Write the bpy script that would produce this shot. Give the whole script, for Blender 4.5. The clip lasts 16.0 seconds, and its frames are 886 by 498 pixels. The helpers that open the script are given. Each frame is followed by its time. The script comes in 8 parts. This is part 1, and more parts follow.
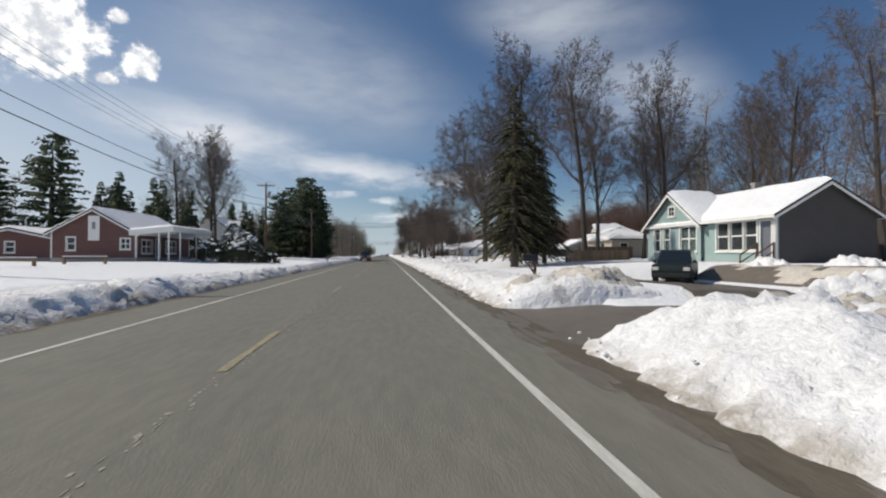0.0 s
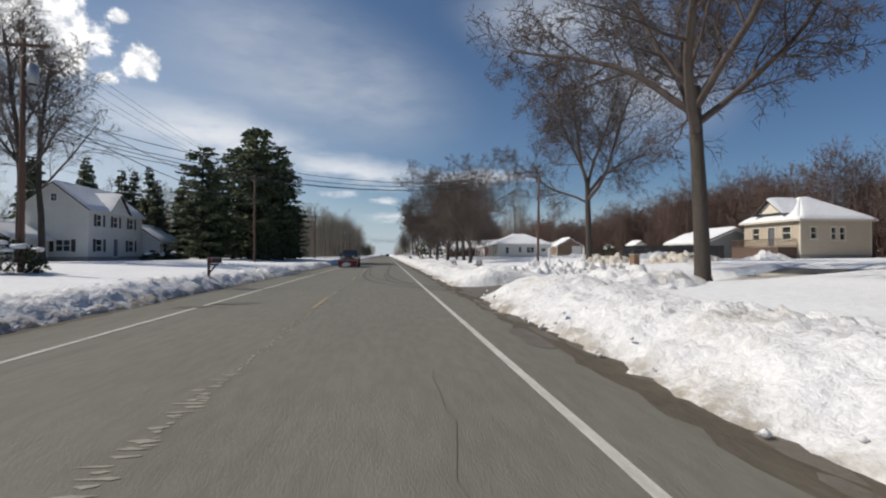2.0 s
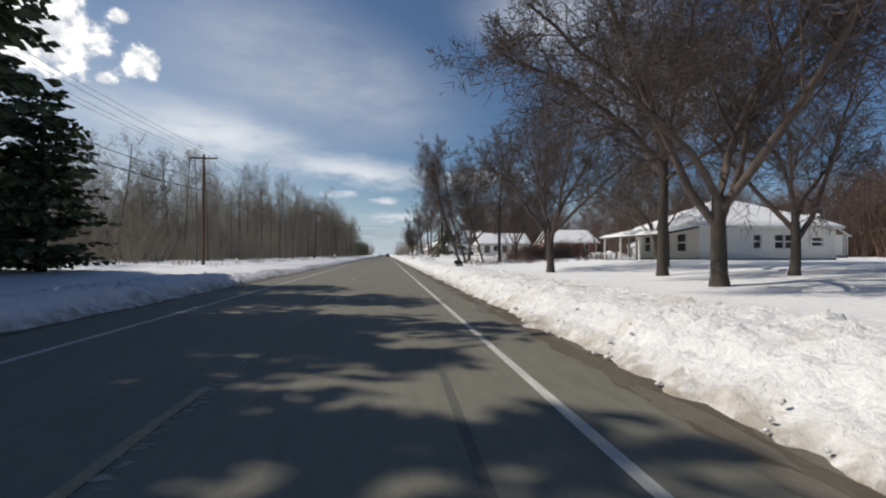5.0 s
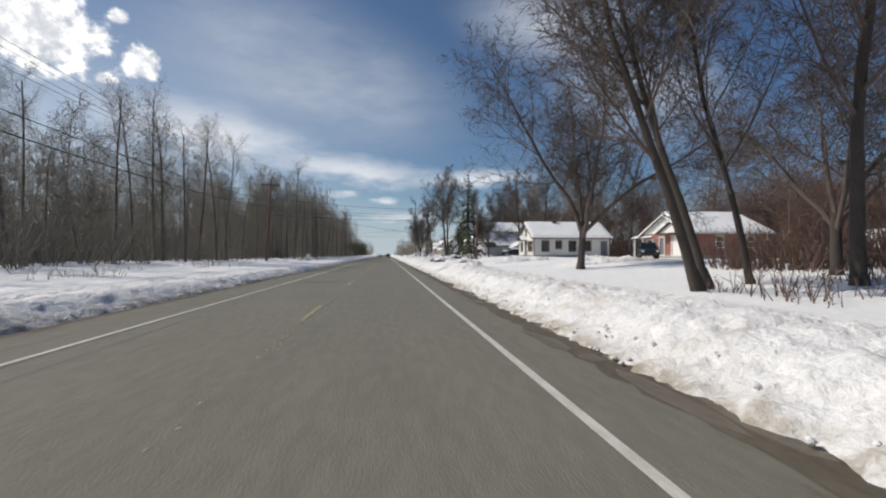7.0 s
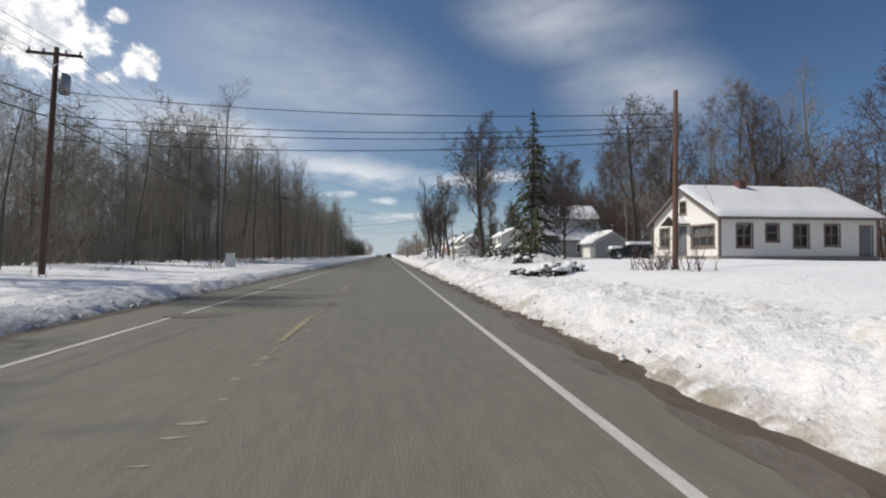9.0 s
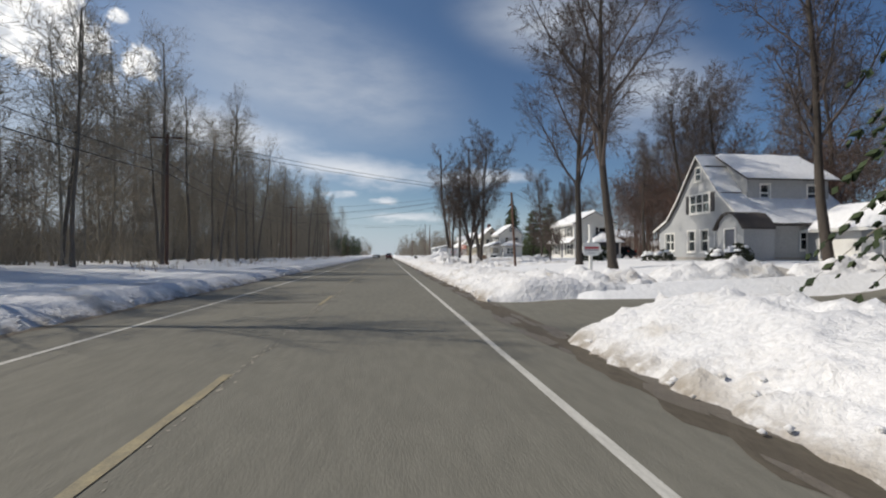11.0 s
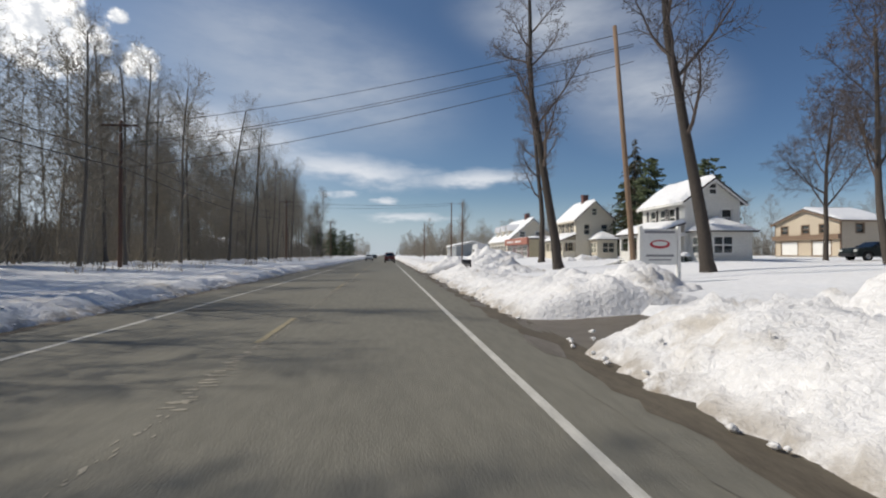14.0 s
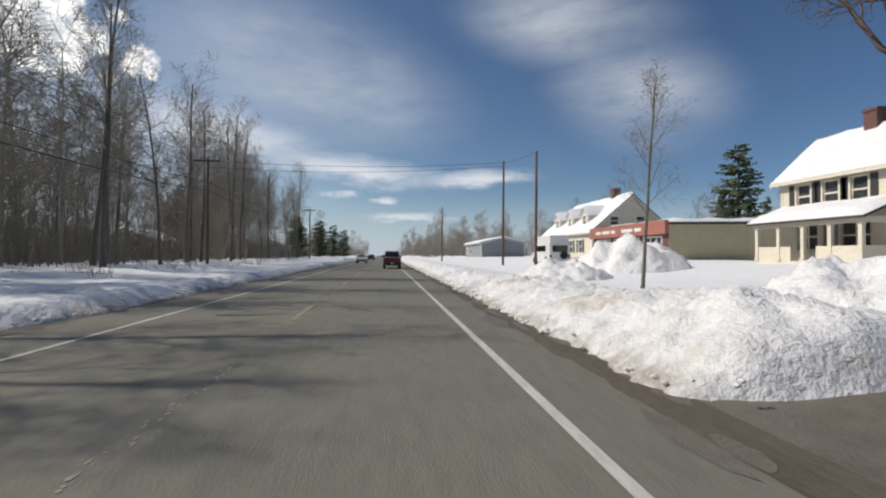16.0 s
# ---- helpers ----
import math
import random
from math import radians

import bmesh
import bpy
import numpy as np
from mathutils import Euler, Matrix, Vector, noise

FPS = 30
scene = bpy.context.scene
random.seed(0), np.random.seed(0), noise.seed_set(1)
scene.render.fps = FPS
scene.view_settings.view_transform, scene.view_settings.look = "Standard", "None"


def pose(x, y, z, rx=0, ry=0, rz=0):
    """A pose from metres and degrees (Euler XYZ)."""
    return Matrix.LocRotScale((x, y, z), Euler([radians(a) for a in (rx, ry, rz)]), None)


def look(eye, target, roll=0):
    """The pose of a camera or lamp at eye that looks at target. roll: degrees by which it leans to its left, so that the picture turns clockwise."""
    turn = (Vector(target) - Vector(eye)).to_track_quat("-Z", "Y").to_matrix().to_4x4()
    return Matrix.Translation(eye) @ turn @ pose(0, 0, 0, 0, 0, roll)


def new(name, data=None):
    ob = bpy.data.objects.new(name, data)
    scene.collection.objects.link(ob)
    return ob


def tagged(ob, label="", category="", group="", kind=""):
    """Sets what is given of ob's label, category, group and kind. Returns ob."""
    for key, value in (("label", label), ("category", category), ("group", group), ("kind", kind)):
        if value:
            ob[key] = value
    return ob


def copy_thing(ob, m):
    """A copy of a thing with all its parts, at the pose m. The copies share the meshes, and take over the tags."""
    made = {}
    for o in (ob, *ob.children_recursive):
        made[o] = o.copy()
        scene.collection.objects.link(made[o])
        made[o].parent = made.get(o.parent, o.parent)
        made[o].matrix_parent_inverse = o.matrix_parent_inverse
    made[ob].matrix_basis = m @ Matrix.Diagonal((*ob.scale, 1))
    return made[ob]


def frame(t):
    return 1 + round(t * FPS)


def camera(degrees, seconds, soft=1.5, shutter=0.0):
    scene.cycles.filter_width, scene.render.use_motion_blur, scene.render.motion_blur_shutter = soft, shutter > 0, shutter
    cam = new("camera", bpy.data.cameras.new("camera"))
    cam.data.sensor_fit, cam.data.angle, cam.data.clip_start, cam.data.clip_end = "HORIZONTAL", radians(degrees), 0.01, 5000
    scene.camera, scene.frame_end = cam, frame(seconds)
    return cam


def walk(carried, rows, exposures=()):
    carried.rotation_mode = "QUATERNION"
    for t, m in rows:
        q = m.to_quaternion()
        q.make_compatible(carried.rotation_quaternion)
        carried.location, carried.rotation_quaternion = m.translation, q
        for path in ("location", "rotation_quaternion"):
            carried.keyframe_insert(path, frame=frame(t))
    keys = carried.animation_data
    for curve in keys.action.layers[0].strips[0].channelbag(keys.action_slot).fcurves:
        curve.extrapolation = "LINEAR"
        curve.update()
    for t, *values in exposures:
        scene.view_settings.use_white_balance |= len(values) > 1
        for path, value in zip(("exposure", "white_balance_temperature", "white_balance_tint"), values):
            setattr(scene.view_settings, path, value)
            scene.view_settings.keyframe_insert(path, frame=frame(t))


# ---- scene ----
YAW, PITCH, EYE = -7.02, 0.69, 1.5
PATH = [
    (0.0, -0.01, 0.0),
    (0.5, -0.03, 10.99),
    (1.0, -0.06, 21.89),
    (1.5, -0.07, 32.7),
    (2.0, -0.08, 43.43),
    (2.5, -0.07, 54.08),
    (3.0, -0.06, 64.64),
    (3.5, -0.06, 75.13),
    (4.0, -0.07, 85.54),
    (4.5, -0.08, 95.87),
    (5.0, -0.09, 106.13),
    (5.5, -0.11, 116.31),
    (6.0, -0.13, 126.41),
    (6.5, -0.16, 136.44),
    (7.0, -0.2, 146.4),
    (7.5, -0.23, 156.28),
    (8.0, -0.27, 166.08),
    (8.5, -0.3, 175.81),
    (9.0, -0.3, 185.46),
    (9.5, -0.27, 195.03),
    (10.0, -0.23, 204.51),
    (10.5, -0.19, 213.92),
    (11.0, -0.14, 223.23),
    (11.5, -0.08, 232.46),
    (12.0, -0.02, 241.6),
    (12.5, 0.02, 250.64),
    (13.0, 0.03, 259.59),
    (13.5, 0.04, 268.43),
    (14.0, 0.05, 277.17),
    (14.5, 0.03, 285.8),
    (15.0, 0.02, 294.32),
    (15.5, 0.02, 302.73),
    (16.0, 0.03, 311.01),
]
cam = camera(88.0, 16.0, soft=2.1)
walk(cam, [(t, pose(x, y, EYE, 90 + PITCH, 0, YAW)) for t, x, y in PATH])

# ---- sky, sun, exposure ----
SUN_AZ, SUN_EL = -78.0, 44.0
scene.view_settings.exposure = 0.0
world = bpy.data.worlds.new("winter_sky")
scene.world = world
world.use_nodes = True


class Nodes:
    """A small helper to wire node trees."""

    def __init__(self, tree):
        self.t = tree

    def add(self, kind):
        return self.t.nodes.new(kind)

    def put(self, a, b):
        self.t.links.new(a, b)

    def socket(self, s, v):
        if isinstance(v, (int, float)):
            s.default_value = v
        elif isinstance(v, tuple):
            s.default_value = v if len(v) == len(s.default_value) else (*v, 1)
        else:
            self.put(v, s)

    def math(self, op, a, b=0.0, c=0.0, clamp=False):
        n = self.add("ShaderNodeMath")
        n.operation, n.use_clamp = op, clamp
        for s, v in zip(n.inputs, (a, b, c)):
            self.socket(s, v)
        return n.outputs[0]

    def mix(self, f, a, b, blend="MIX"):
        n = self.add("ShaderNodeMix")
        n.data_type, n.blend_type = "RGBA", blend
        self.socket(n.inputs[0], f), self.socket(n.inputs[6], a), self.socket(n.inputs[7], b)
        return n.outputs[2]

    def noise(self, vec, scale, detail=4, rough=0.55, stretch=(1, 1, 1), shift=(0, 0, 0)):
        m = self.add("ShaderNodeMapping")
        m.inputs["Scale"].default_value, m.inputs["Location"].default_value = stretch, shift
        self.put(vec, m.inputs[0])
        n = self.add("ShaderNodeTexNoise")
        n.inputs["Scale"].default_value, n.inputs["Detail"].default_value, n.inputs["Roughness"].default_value = scale, detail, rough
        self.put(m.outputs[0], n.inputs["Vector"])
        return n.outputs[0]

    def ramp(self, v, lo, hi, a=0.0, b=1.0):
        n = self.add("ShaderNodeMapRange")
        n.interpolation_type = "SMOOTHSTEP"
        for i, x in enumerate((v, lo, hi, a, b)):
            self.socket(n.inputs[i], x)
        return n.outputs[0]


def build_sky():
    n = Nodes(world.node_tree)
    for x in list(n.t.nodes):
        n.t.nodes.remove(x)
    sky = n.add("ShaderNodeTexSky")
    sky.sky_type, sky.sun_disc = "NISHITA", False
    sky.sun_elevation, sky.sun_rotation = radians(SUN_EL), radians(SUN_AZ % 360)
    sky.air_density, sky.dust_density, sky.ozone_density = 1.0, 0.1, 4.0
    co = n.add("ShaderNodeTexCoord").outputs["Generated"]
    s = n.add("ShaderNodeSeparateXYZ")
    n.put(co, s.inputs[0])
    x, y, z = s.outputs
    az = n.math("MULTIPLY", n.math("ARCTAN2", x, y), 57.2958)
    el = n.math("MULTIPLY", n.math("ARCSINE", z), 57.2958)
    # the cloud sheet, seen in perspective
    k = n.math("ADD", n.math("MAXIMUM", z, 0.0), 0.10)
    sheet = n.add("ShaderNodeCombineXYZ")
    n.put(n.math("DIVIDE", x, k), sheet.inputs[0]), n.put(n.math("DIVIDE", y, k), sheet.inputs[1])
    flow = n.add("ShaderNodeCombineXYZ")
    n.put(n.math("MULTIPLY", az, 0.1), flow.inputs[0]), n.put(n.math("MULTIPLY", el, 0.1), flow.inputs[1])
    wisp = n.noise(flow.outputs[0], 0.9, 6, 0.55, (0.55, 1.5, 1), (3.1, 0.4, 0))
    fine = n.noise(flow.outputs[0], 3.0, 6, 0.6, (0.5, 1.6, 1))
    puff = n.noise(flow.outputs[0], 5.0, 7, 0.6, (1, 1.1, 1), (1.7, 5.2, 0))
    broad = n.noise(sheet.outputs[0], 0.35, 4, 0.5, (1, 0.6, 1), (0.4, 1.9, 0))

    ragged = n.noise(flow.outputs[0], 2.2, 5, 0.6, (0.6, 1.2, 1), (7.3, 2.1, 0))
    waz = n.math("ADD", az, n.math("MULTIPLY", n.math("SUBTRACT", ragged, 0.5), 14.0))
    wel = n.math("ADD", el, n.math("MULTIPLY", n.math("SUBTRACT", fine, 0.5), 3.2))

    def bank(a0, e0, wa, we, tilt, soft=1.0, torn=False):
        da, de = n.math("SUBTRACT", waz if torn else az, a0), n.math("SUBTRACT", wel if torn else el, e0)
        c, q = math.cos(radians(tilt)), math.sin(radians(tilt))
        u = n.math("DIVIDE", n.math("ADD", n.math("MULTIPLY", da, c), n.math("MULTIPLY", de, q)), wa)
        v = n.math("DIVIDE", n.math("SUBTRACT", n.math("MULTIPLY", de, c), n.math("MULTIPLY", da, q)), we)
        r = n.math("SQRT", n.math("ADD", n.math("MULTIPLY", u, u), n.math("MULTIPLY", v, v)))
        return n.ramp(r, 1.0, 1.0 - soft)

    def both(a, b):
        return n.math("MAXIMUM", a, b)

    # heaped cloud near the sun and its stray pieces
    heap = both(bank(-37.0, 21.5, 12.5, 7.2, -18), both(bank(-26.4, 19.3, 2.9, 2.6, -40), bank(-29.5, 17.2, 1.6, 1.0, 0)))
    heap = both(heap, both(bank(-28.3, 23.0, 1.6, 1.3, 0), bank(-48, 22, 9, 8, 0)))
    near = n.ramp(heap, 0.0, 0.28)
    heap = n.ramp(n.math("ADD", n.math("MULTIPLY", heap, 0.95), n.math("MULTIPLY", n.math("SUBTRACT", puff, 0.5), 1.7)), 0.14, 0.58)
    heap = n.math("MULTIPLY", heap, near)
    # long low streaks and the veils above them
    streak = both(bank(-4.0, 10.2, 16.0, 2.4, -7, torn=True), both(bank(-20, 13.4, 15, 4.2, -8, torn=True), bank(11, 9.4, 10, 1.5, 2, torn=True)))
    streak = both(streak, both(bank(0.8, 6.6, 3.0, 0.7, 0, torn=True), bank(-6.8, 7.3, 3.4, 0.8, 0, torn=True)))
    streak = both(streak, bank(2, 4.6, 7, 0.8, 0, torn=True))
    streak = n.math("MULTIPLY", streak, n.ramp(fine, 0.20, 0.62, 0.35, 1.0))
    veil = both(bank(-9, 21, 24, 10, -14), both(bank(22, 26, 17, 6, -10), bank(30, 18, 13, 8, -14)))
    veil = n.math("MULTIPLY", veil, n.math("MULTIPLY", n.ramp(wisp, 0.28, 0.66, 0.45, 1.0), n.ramp(fine, 0.25, 0.62, 0.70, 1.0)))
    haze = n.math("MULTIPLY", n.ramp(az, 8.0, -45.0), n.ramp(el, 32.0, 4.0))
    rest = n.math("MULTIPLY", n.ramp(broad, 0.52, 0.80), n.ramp(n.math("ABSOLUTE", az), 40.0, 70.0))
    white = (1.0, 1.0, 1.0)
    deep = n.mix(n.ramp(az, -5.0, 50.0), (0.77, 0.79, 0.80), (0.56, 0.63, 0.71))
    c = n.mix(n.math("MULTIPLY", haze, 0.85), n.mix(1.0, sky.outputs[0], deep, "MULTIPLY"), (6.3, 6.9, 7.6))
    c = n.mix(n.ramp(el, 8.0, 0.0, 0.0, 0.75), c, (5.0, 5.9, 7.0))
    c = n.mix(n.math("MULTIPLY", veil, 0.80), c, (6.3, 6.7, 7.3))
    c = n.mix(n.math("MULTIPLY", rest, 0.6), c, (6.5, 6.8, 7.4))
    c = n.mix(n.math("MULTIPLY", streak, 0.85), c, (8.6, 8.8, 9.2))
    shade = n.mix(n.ramp(puff, 0.40, 0.66), (7.2, 7.5, 8.0), (13.5, 13.3, 13.0))
    c = n.mix(heap, c, shade)
    bg = n.add("ShaderNodeBackground")
    bg.inputs[1].default_value = 0.095
    out = n.add("ShaderNodeOutputWorld")
    n.put(c, bg.inputs[0]), n.put(bg.outputs[0], out.inputs[0])


build_sky()
sun = new("sun", bpy.data.lights.new("sun", "SUN"))
sun.data.energy, sun.data.angle, sun.data.color = 3.6, radians(0.53), (1.0, 0.92, 0.80)
a, e = radians(SUN_AZ), radians(SUN_EL)
sun.matrix_world = look((0, 0, 60), (-math.sin(a) * math.cos(e), -math.cos(a) * math.cos(e), 60 - math.sin(e)))

# ---- materials ----
MATS = {}


def material(name, base, rough=0.7, metal=0.0, second=None, scale=6.0, amount=0.6, bump=0.0, bump_scale=30.0, stretch=(1, 1, 1),
             per=None, spec=0.4, coat=0.0, dirt=None, dirt_scale=0.6):
    """A surface with two scales of variation; per: 'object' or 'island' shifts the tone piece by piece."""
    m = bpy.data.materials.new(name)
    m.use_nodes = True
    n = Nodes(m.node_tree)
    p = n.t.nodes["Principled BSDF"]
    co = n.add("ShaderNodeTexCoord").outputs["Object"]
    second = second or tuple(c * 0.72 for c in base)
    big = n.noise(co, scale, 5, 0.6, stretch)
    c = n.mix(n.math("MULTIPLY", n.ramp(big, 0.3, 0.7), amount), base, second)
    tiny = n.noise(co, scale * 9, 3, 0.6, stretch)
    c = n.mix(0.35 * amount, c, n.mix(n.ramp(tiny, 0.3, 0.7), tuple(x * 0.6 for x in base), tuple(min(1, x * 1.3) for x in base)))
    if dirt:
        c = n.mix(n.math("MULTIPLY", n.ramp(n.noise(co, dirt_scale, 6, 0.65), 0.52, 0.72), 0.75), c, dirt)
    if per == "object":
        r = n.add("ShaderNodeObjectInfo").outputs["Random"]
        c = n.mix(1.0, c, n.mix(r, (0.75, 0.75, 0.75), (1.2, 1.17, 1.12)), "MULTIPLY")
    if per == "island":
        r = n.add("ShaderNodeNewGeometry").outputs["Random Per Island"]
        c = n.mix(1.0, c, n.mix(r, (0.55, 0.6, 0.6), (1.5, 1.45, 1.3)), "MULTIPLY")
    n.put(c, p.inputs["Base Color"])
    p.inputs["Roughness"].default_value, p.inputs["Metallic"].default_value = rough, metal
    p.inputs["Specular IOR Level"].default_value, p.inputs["Coat Weight"].default_value = spec, coat
    if bump:
        b = n.add("ShaderNodeBump")
        b.inputs["Strength"].default_value, b.inputs["Distance"].default_value = 1.0, bump
        n.put(n.noise(co, bump_scale, 5, 0.6, stretch), b.inputs["Height"])
        n.put(b.outputs[0], p.inputs["Normal"])
    MATS[name] = m
    return m


def clad(name, base, course, rough=0.6, second=None, depth=0.015):
    """Lapped boards: level courses with a shadow line under each."""
    m = material(name, base, rough, second=second or tuple(c * 0.86 for c in base), scale=0.9, amount=0.5)
    n = Nodes(m.node_tree)
    p = n.t.nodes["Principled BSDF"]
    s = n.add("ShaderNodeSeparateXYZ")
    n.put(n.add("ShaderNodeTexCoord").outputs["Object"], s.inputs[0])
    b = n.add("ShaderNodeBump")
    b.inputs["Strength"].default_value, b.inputs["Distance"].default_value = 1.0, depth
    n.put(n.math("SUBTRACT", 1.0, n.math("FRACT", n.math("DIVIDE", s.outputs[2], course))), b.inputs["Height"])
    n.put(b.outputs[0], p.inputs["Normal"])
    return m


def brickwork(name, a, b, joint):
    m = bpy.data.materials.new(name)
    m.use_nodes = True
    n = Nodes(m.node_tree)
    p = n.t.nodes["Principled BSDF"]
    s = n.add("ShaderNodeSeparateXYZ")
    n.put(n.add("ShaderNodeTexCoord").outputs["Object"], s.inputs[0])
    v = n.add("ShaderNodeCombineXYZ")
    n.put(n.math("ADD", s.outputs[0], s.outputs[1]), v.inputs[0]), n.put(s.outputs[2], v.inputs[1])
    t = n.add("ShaderNodeTexBrick")
    n.put(v.outputs[0], t.inputs["Vector"])
    for k, q in (("Color1", a), ("Color2", b), ("Mortar", joint)):
        t.inputs[k].default_value = (*q, 1)
    for k, q in (("Scale", 1.0), ("Mortar Size", 0.008), ("Brick Width", 0.21), ("Row Height", 0.075)):
        t.inputs[k].default_value = q
    n.put(t.outputs[0], p.inputs["Base Color"])
    p.inputs["Roughness"].default_value = 0.85
    bu = n.add("ShaderNodeBump")
    bu.invert = True
    bu.inputs["Distance"].default_value = 0.006
    n.put(t.outputs[1], bu.inputs["Height"]), n.put(bu.outputs[0], p.inputs["Normal"])
    MATS[name] = m
    return m


def glass_pane(name):
    m = bpy.data.materials.new(name)
    m.use_nodes = True
    p = m.node_tree.nodes["Principled BSDF"]
    p.inputs["Base Color"].default_value = (0.30, 0.34, 0.36, 1)
    p.inputs["Roughness"].default_value, p.inputs["Transmission Weight"].default_value, p.inputs["IOR"].default_value = 0.03, 0.9, 1.45
    MATS[name] = m
    return m


SNOW = material("snow", (0.88, 0.89, 0.90), 0.75, second=(0.80, 0.82, 0.85), scale=0.5, amount=0.5, bump=0.05, bump_scale=7.0, spec=0.2)
BANK_SNOW = material("ploughed_snow", (0.88, 0.88, 0.88), 0.8, second=(0.76, 0.77, 0.78), scale=1.3, amount=0.7, bump=0.09, bump_scale=5.0, spec=0.2,
                     dirt=(0.52, 0.47, 0.39), dirt_scale=0.55)
EDGE_SNOW = material("bank_edge_snow", (0.88, 0.88, 0.88), 0.8, second=(0.76, 0.77, 0.78), scale=1.3, amount=0.7, bump=0.07, bump_scale=7.0, spec=0.2,
                     dirt=(0.52, 0.47, 0.39), dirt_scale=0.55)


def grit_foot(m):
    """Road grit thrown on the foot of the banks."""
    n = Nodes(m.node_tree)
    p = n.t.nodes["Principled BSDF"]
    was = p.inputs["Base Color"].links[0].from_socket
    co = n.add("ShaderNodeTexCoord").outputs["Object"]
    s = n.add("ShaderNodeSeparateXYZ")
    n.put(co, s.inputs[0])
    off = n.math("MAXIMUM", n.math("SUBTRACT", s.outputs[0], 2.9), n.math("SUBTRACT", -7.35, s.outputs[0]))
    k = n.math("MULTIPLY", n.ramp(off, 0.75, 0.05), n.ramp(n.noise(co, 2.6, 6, 0.65), 0.36, 0.58, 0.15, 0.95))
    n.put(n.mix(k, was, n.mix(n.noise(co, 9.0, 4, 0.6), (0.24, 0.20, 0.15), (0.42, 0.37, 0.30))), p.inputs["Base Color"])


grit_foot(EDGE_SNOW)
DIRTY_SNOW = material("dirty_snow", (0.66, 0.62, 0.55), 0.85, second=(0.42, 0.38, 0.32), scale=1.4, amount=0.8, bump=0.10, bump_scale=6.0, spec=0.15)
RUBBER_MARK = material("rubber_mark", (0.104, 0.104, 0.092), 0.85, second=(0.140, 0.140, 0.122), scale=3.0, amount=0.8)
SHOULDER = material("gritty_shoulder", (0.135, 0.116, 0.088), 0.85, second=(0.085, 0.072, 0.055), scale=1.6, amount=0.9, bump=0.01, bump_scale=30, stretch=(1.0, 0.35, 1), spec=0.3)
ASPHALT = material("asphalt", (0.190, 0.183, 0.152), 0.85, second=(0.160, 0.154, 0.128), scale=0.8, amount=0.6, bump=0.006, bump_scale=60, stretch=(1.0, 0.22, 1), spec=0.3)
SKID = material("tyre_rubber_mark", (0.128, 0.121, 0.102), 0.8, second=(0.160, 0.151, 0.126), scale=2.0, amount=0.9, stretch=(4, 0.4, 1))
WET = material("wet_grit", (0.14, 0.12, 0.095), 0.55, second=(0.20, 0.18, 0.15), scale=2.2, amount=0.8, bump=0.02, bump_scale=20)
WHITE_PAINT = material("road_white", (0.62, 0.61, 0.56), 0.8, second=(0.30, 0.29, 0.26), scale=3.0, amount=0.55, stretch=(4, 0.6, 1))
YELLOW_PAINT = material("road_yellow", (0.35, 0.30, 0.185), 0.8, second=(0.20, 0.185, 0.14), scale=5.0, amount=0.95)
WORN_PAINT = material("worn_marking", (0.37, 0.345, 0.28), 0.85, second=(0.24, 0.225, 0.19), scale=6.0, amount=0.9)
WOODBARK = material("grey_bark", (0.165, 0.148, 0.128), 0.9, second=(0.10, 0.09, 0.078), scale=3.0, amount=0.8, bump=0.02, bump_scale=9, stretch=(1, 1, 0.25), per="object")
BARK = material("bark", (0.078, 0.067, 0.059), 0.9, second=(0.055, 0.047, 0.041), scale=3.0, amount=0.9, bump=0.03, bump_scale=9, stretch=(1, 1, 0.25), per="object")
LIMB = material("limb_bark", (0.130, 0.106, 0.096), 0.9, second=(0.090, 0.072, 0.064), scale=0.4, amount=0.9, per="object")
TWIG = material("twig", (0.30, 0.272, 0.225), 0.9, second=(0.20, 0.18, 0.15), scale=0.35, amount=0.9, per="object")
REDTWIG = material("red_twig", (0.158, 0.104, 0.084), 0.9, second=(0.10, 0.068, 0.056), scale=0.2, amount=0.9)
NEEDLE = material("needles", (0.052, 0.072, 0.034), 0.75, second=(0.026, 0.040, 0.022), scale=0.5, amount=0.8, per="island", spec=0.25)
SPRUCE = material("spruce_needles", (0.058, 0.056, 0.030), 0.8, second=(0.036, 0.036, 0.020), scale=0.6, amount=0.8, per="island", spec=0.2)
PINE = material("pine_needles", (0.098, 0.122, 0.068), 0.75, second=(0.056, 0.076, 0.044), scale=0.4, amount=0.8, per="island", spec=0.25)
HEDGE = material("hedge_leaf", (0.045, 0.055, 0.030), 0.8, second=(0.025, 0.03, 0.02), scale=1.2, amount=0.8, per="island")
DRYGRASS = material("dry_grass", (0.33, 0.25, 0.15), 0.9, second=(0.2, 0.14, 0.09), scale=0.6, amount=0.8, per="island")
TEAL = clad("teal_siding", (0.30, 0.40, 0.39), 0.16)
WHITE = clad("white_siding", (0.78, 0.77, 0.72), 0.14)
CREAM = clad("cream_siding", (0.74, 0.68, 0.555), 0.14)
TAN = clad("tan_siding", (0.55, 0.47, 0.36), 0.16)
GREY = clad("grey_shingle", (0.42, 0.43, 0.435), 0.18, second=(0.35, 0.36, 0.365))
DARKCLAD = clad("slate_siding", (0.28, 0.30, 0.31), 0.16)
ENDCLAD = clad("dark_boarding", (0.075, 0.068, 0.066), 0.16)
BROWN = clad("brown_siding", (0.22, 0.15, 0.10), 0.2)
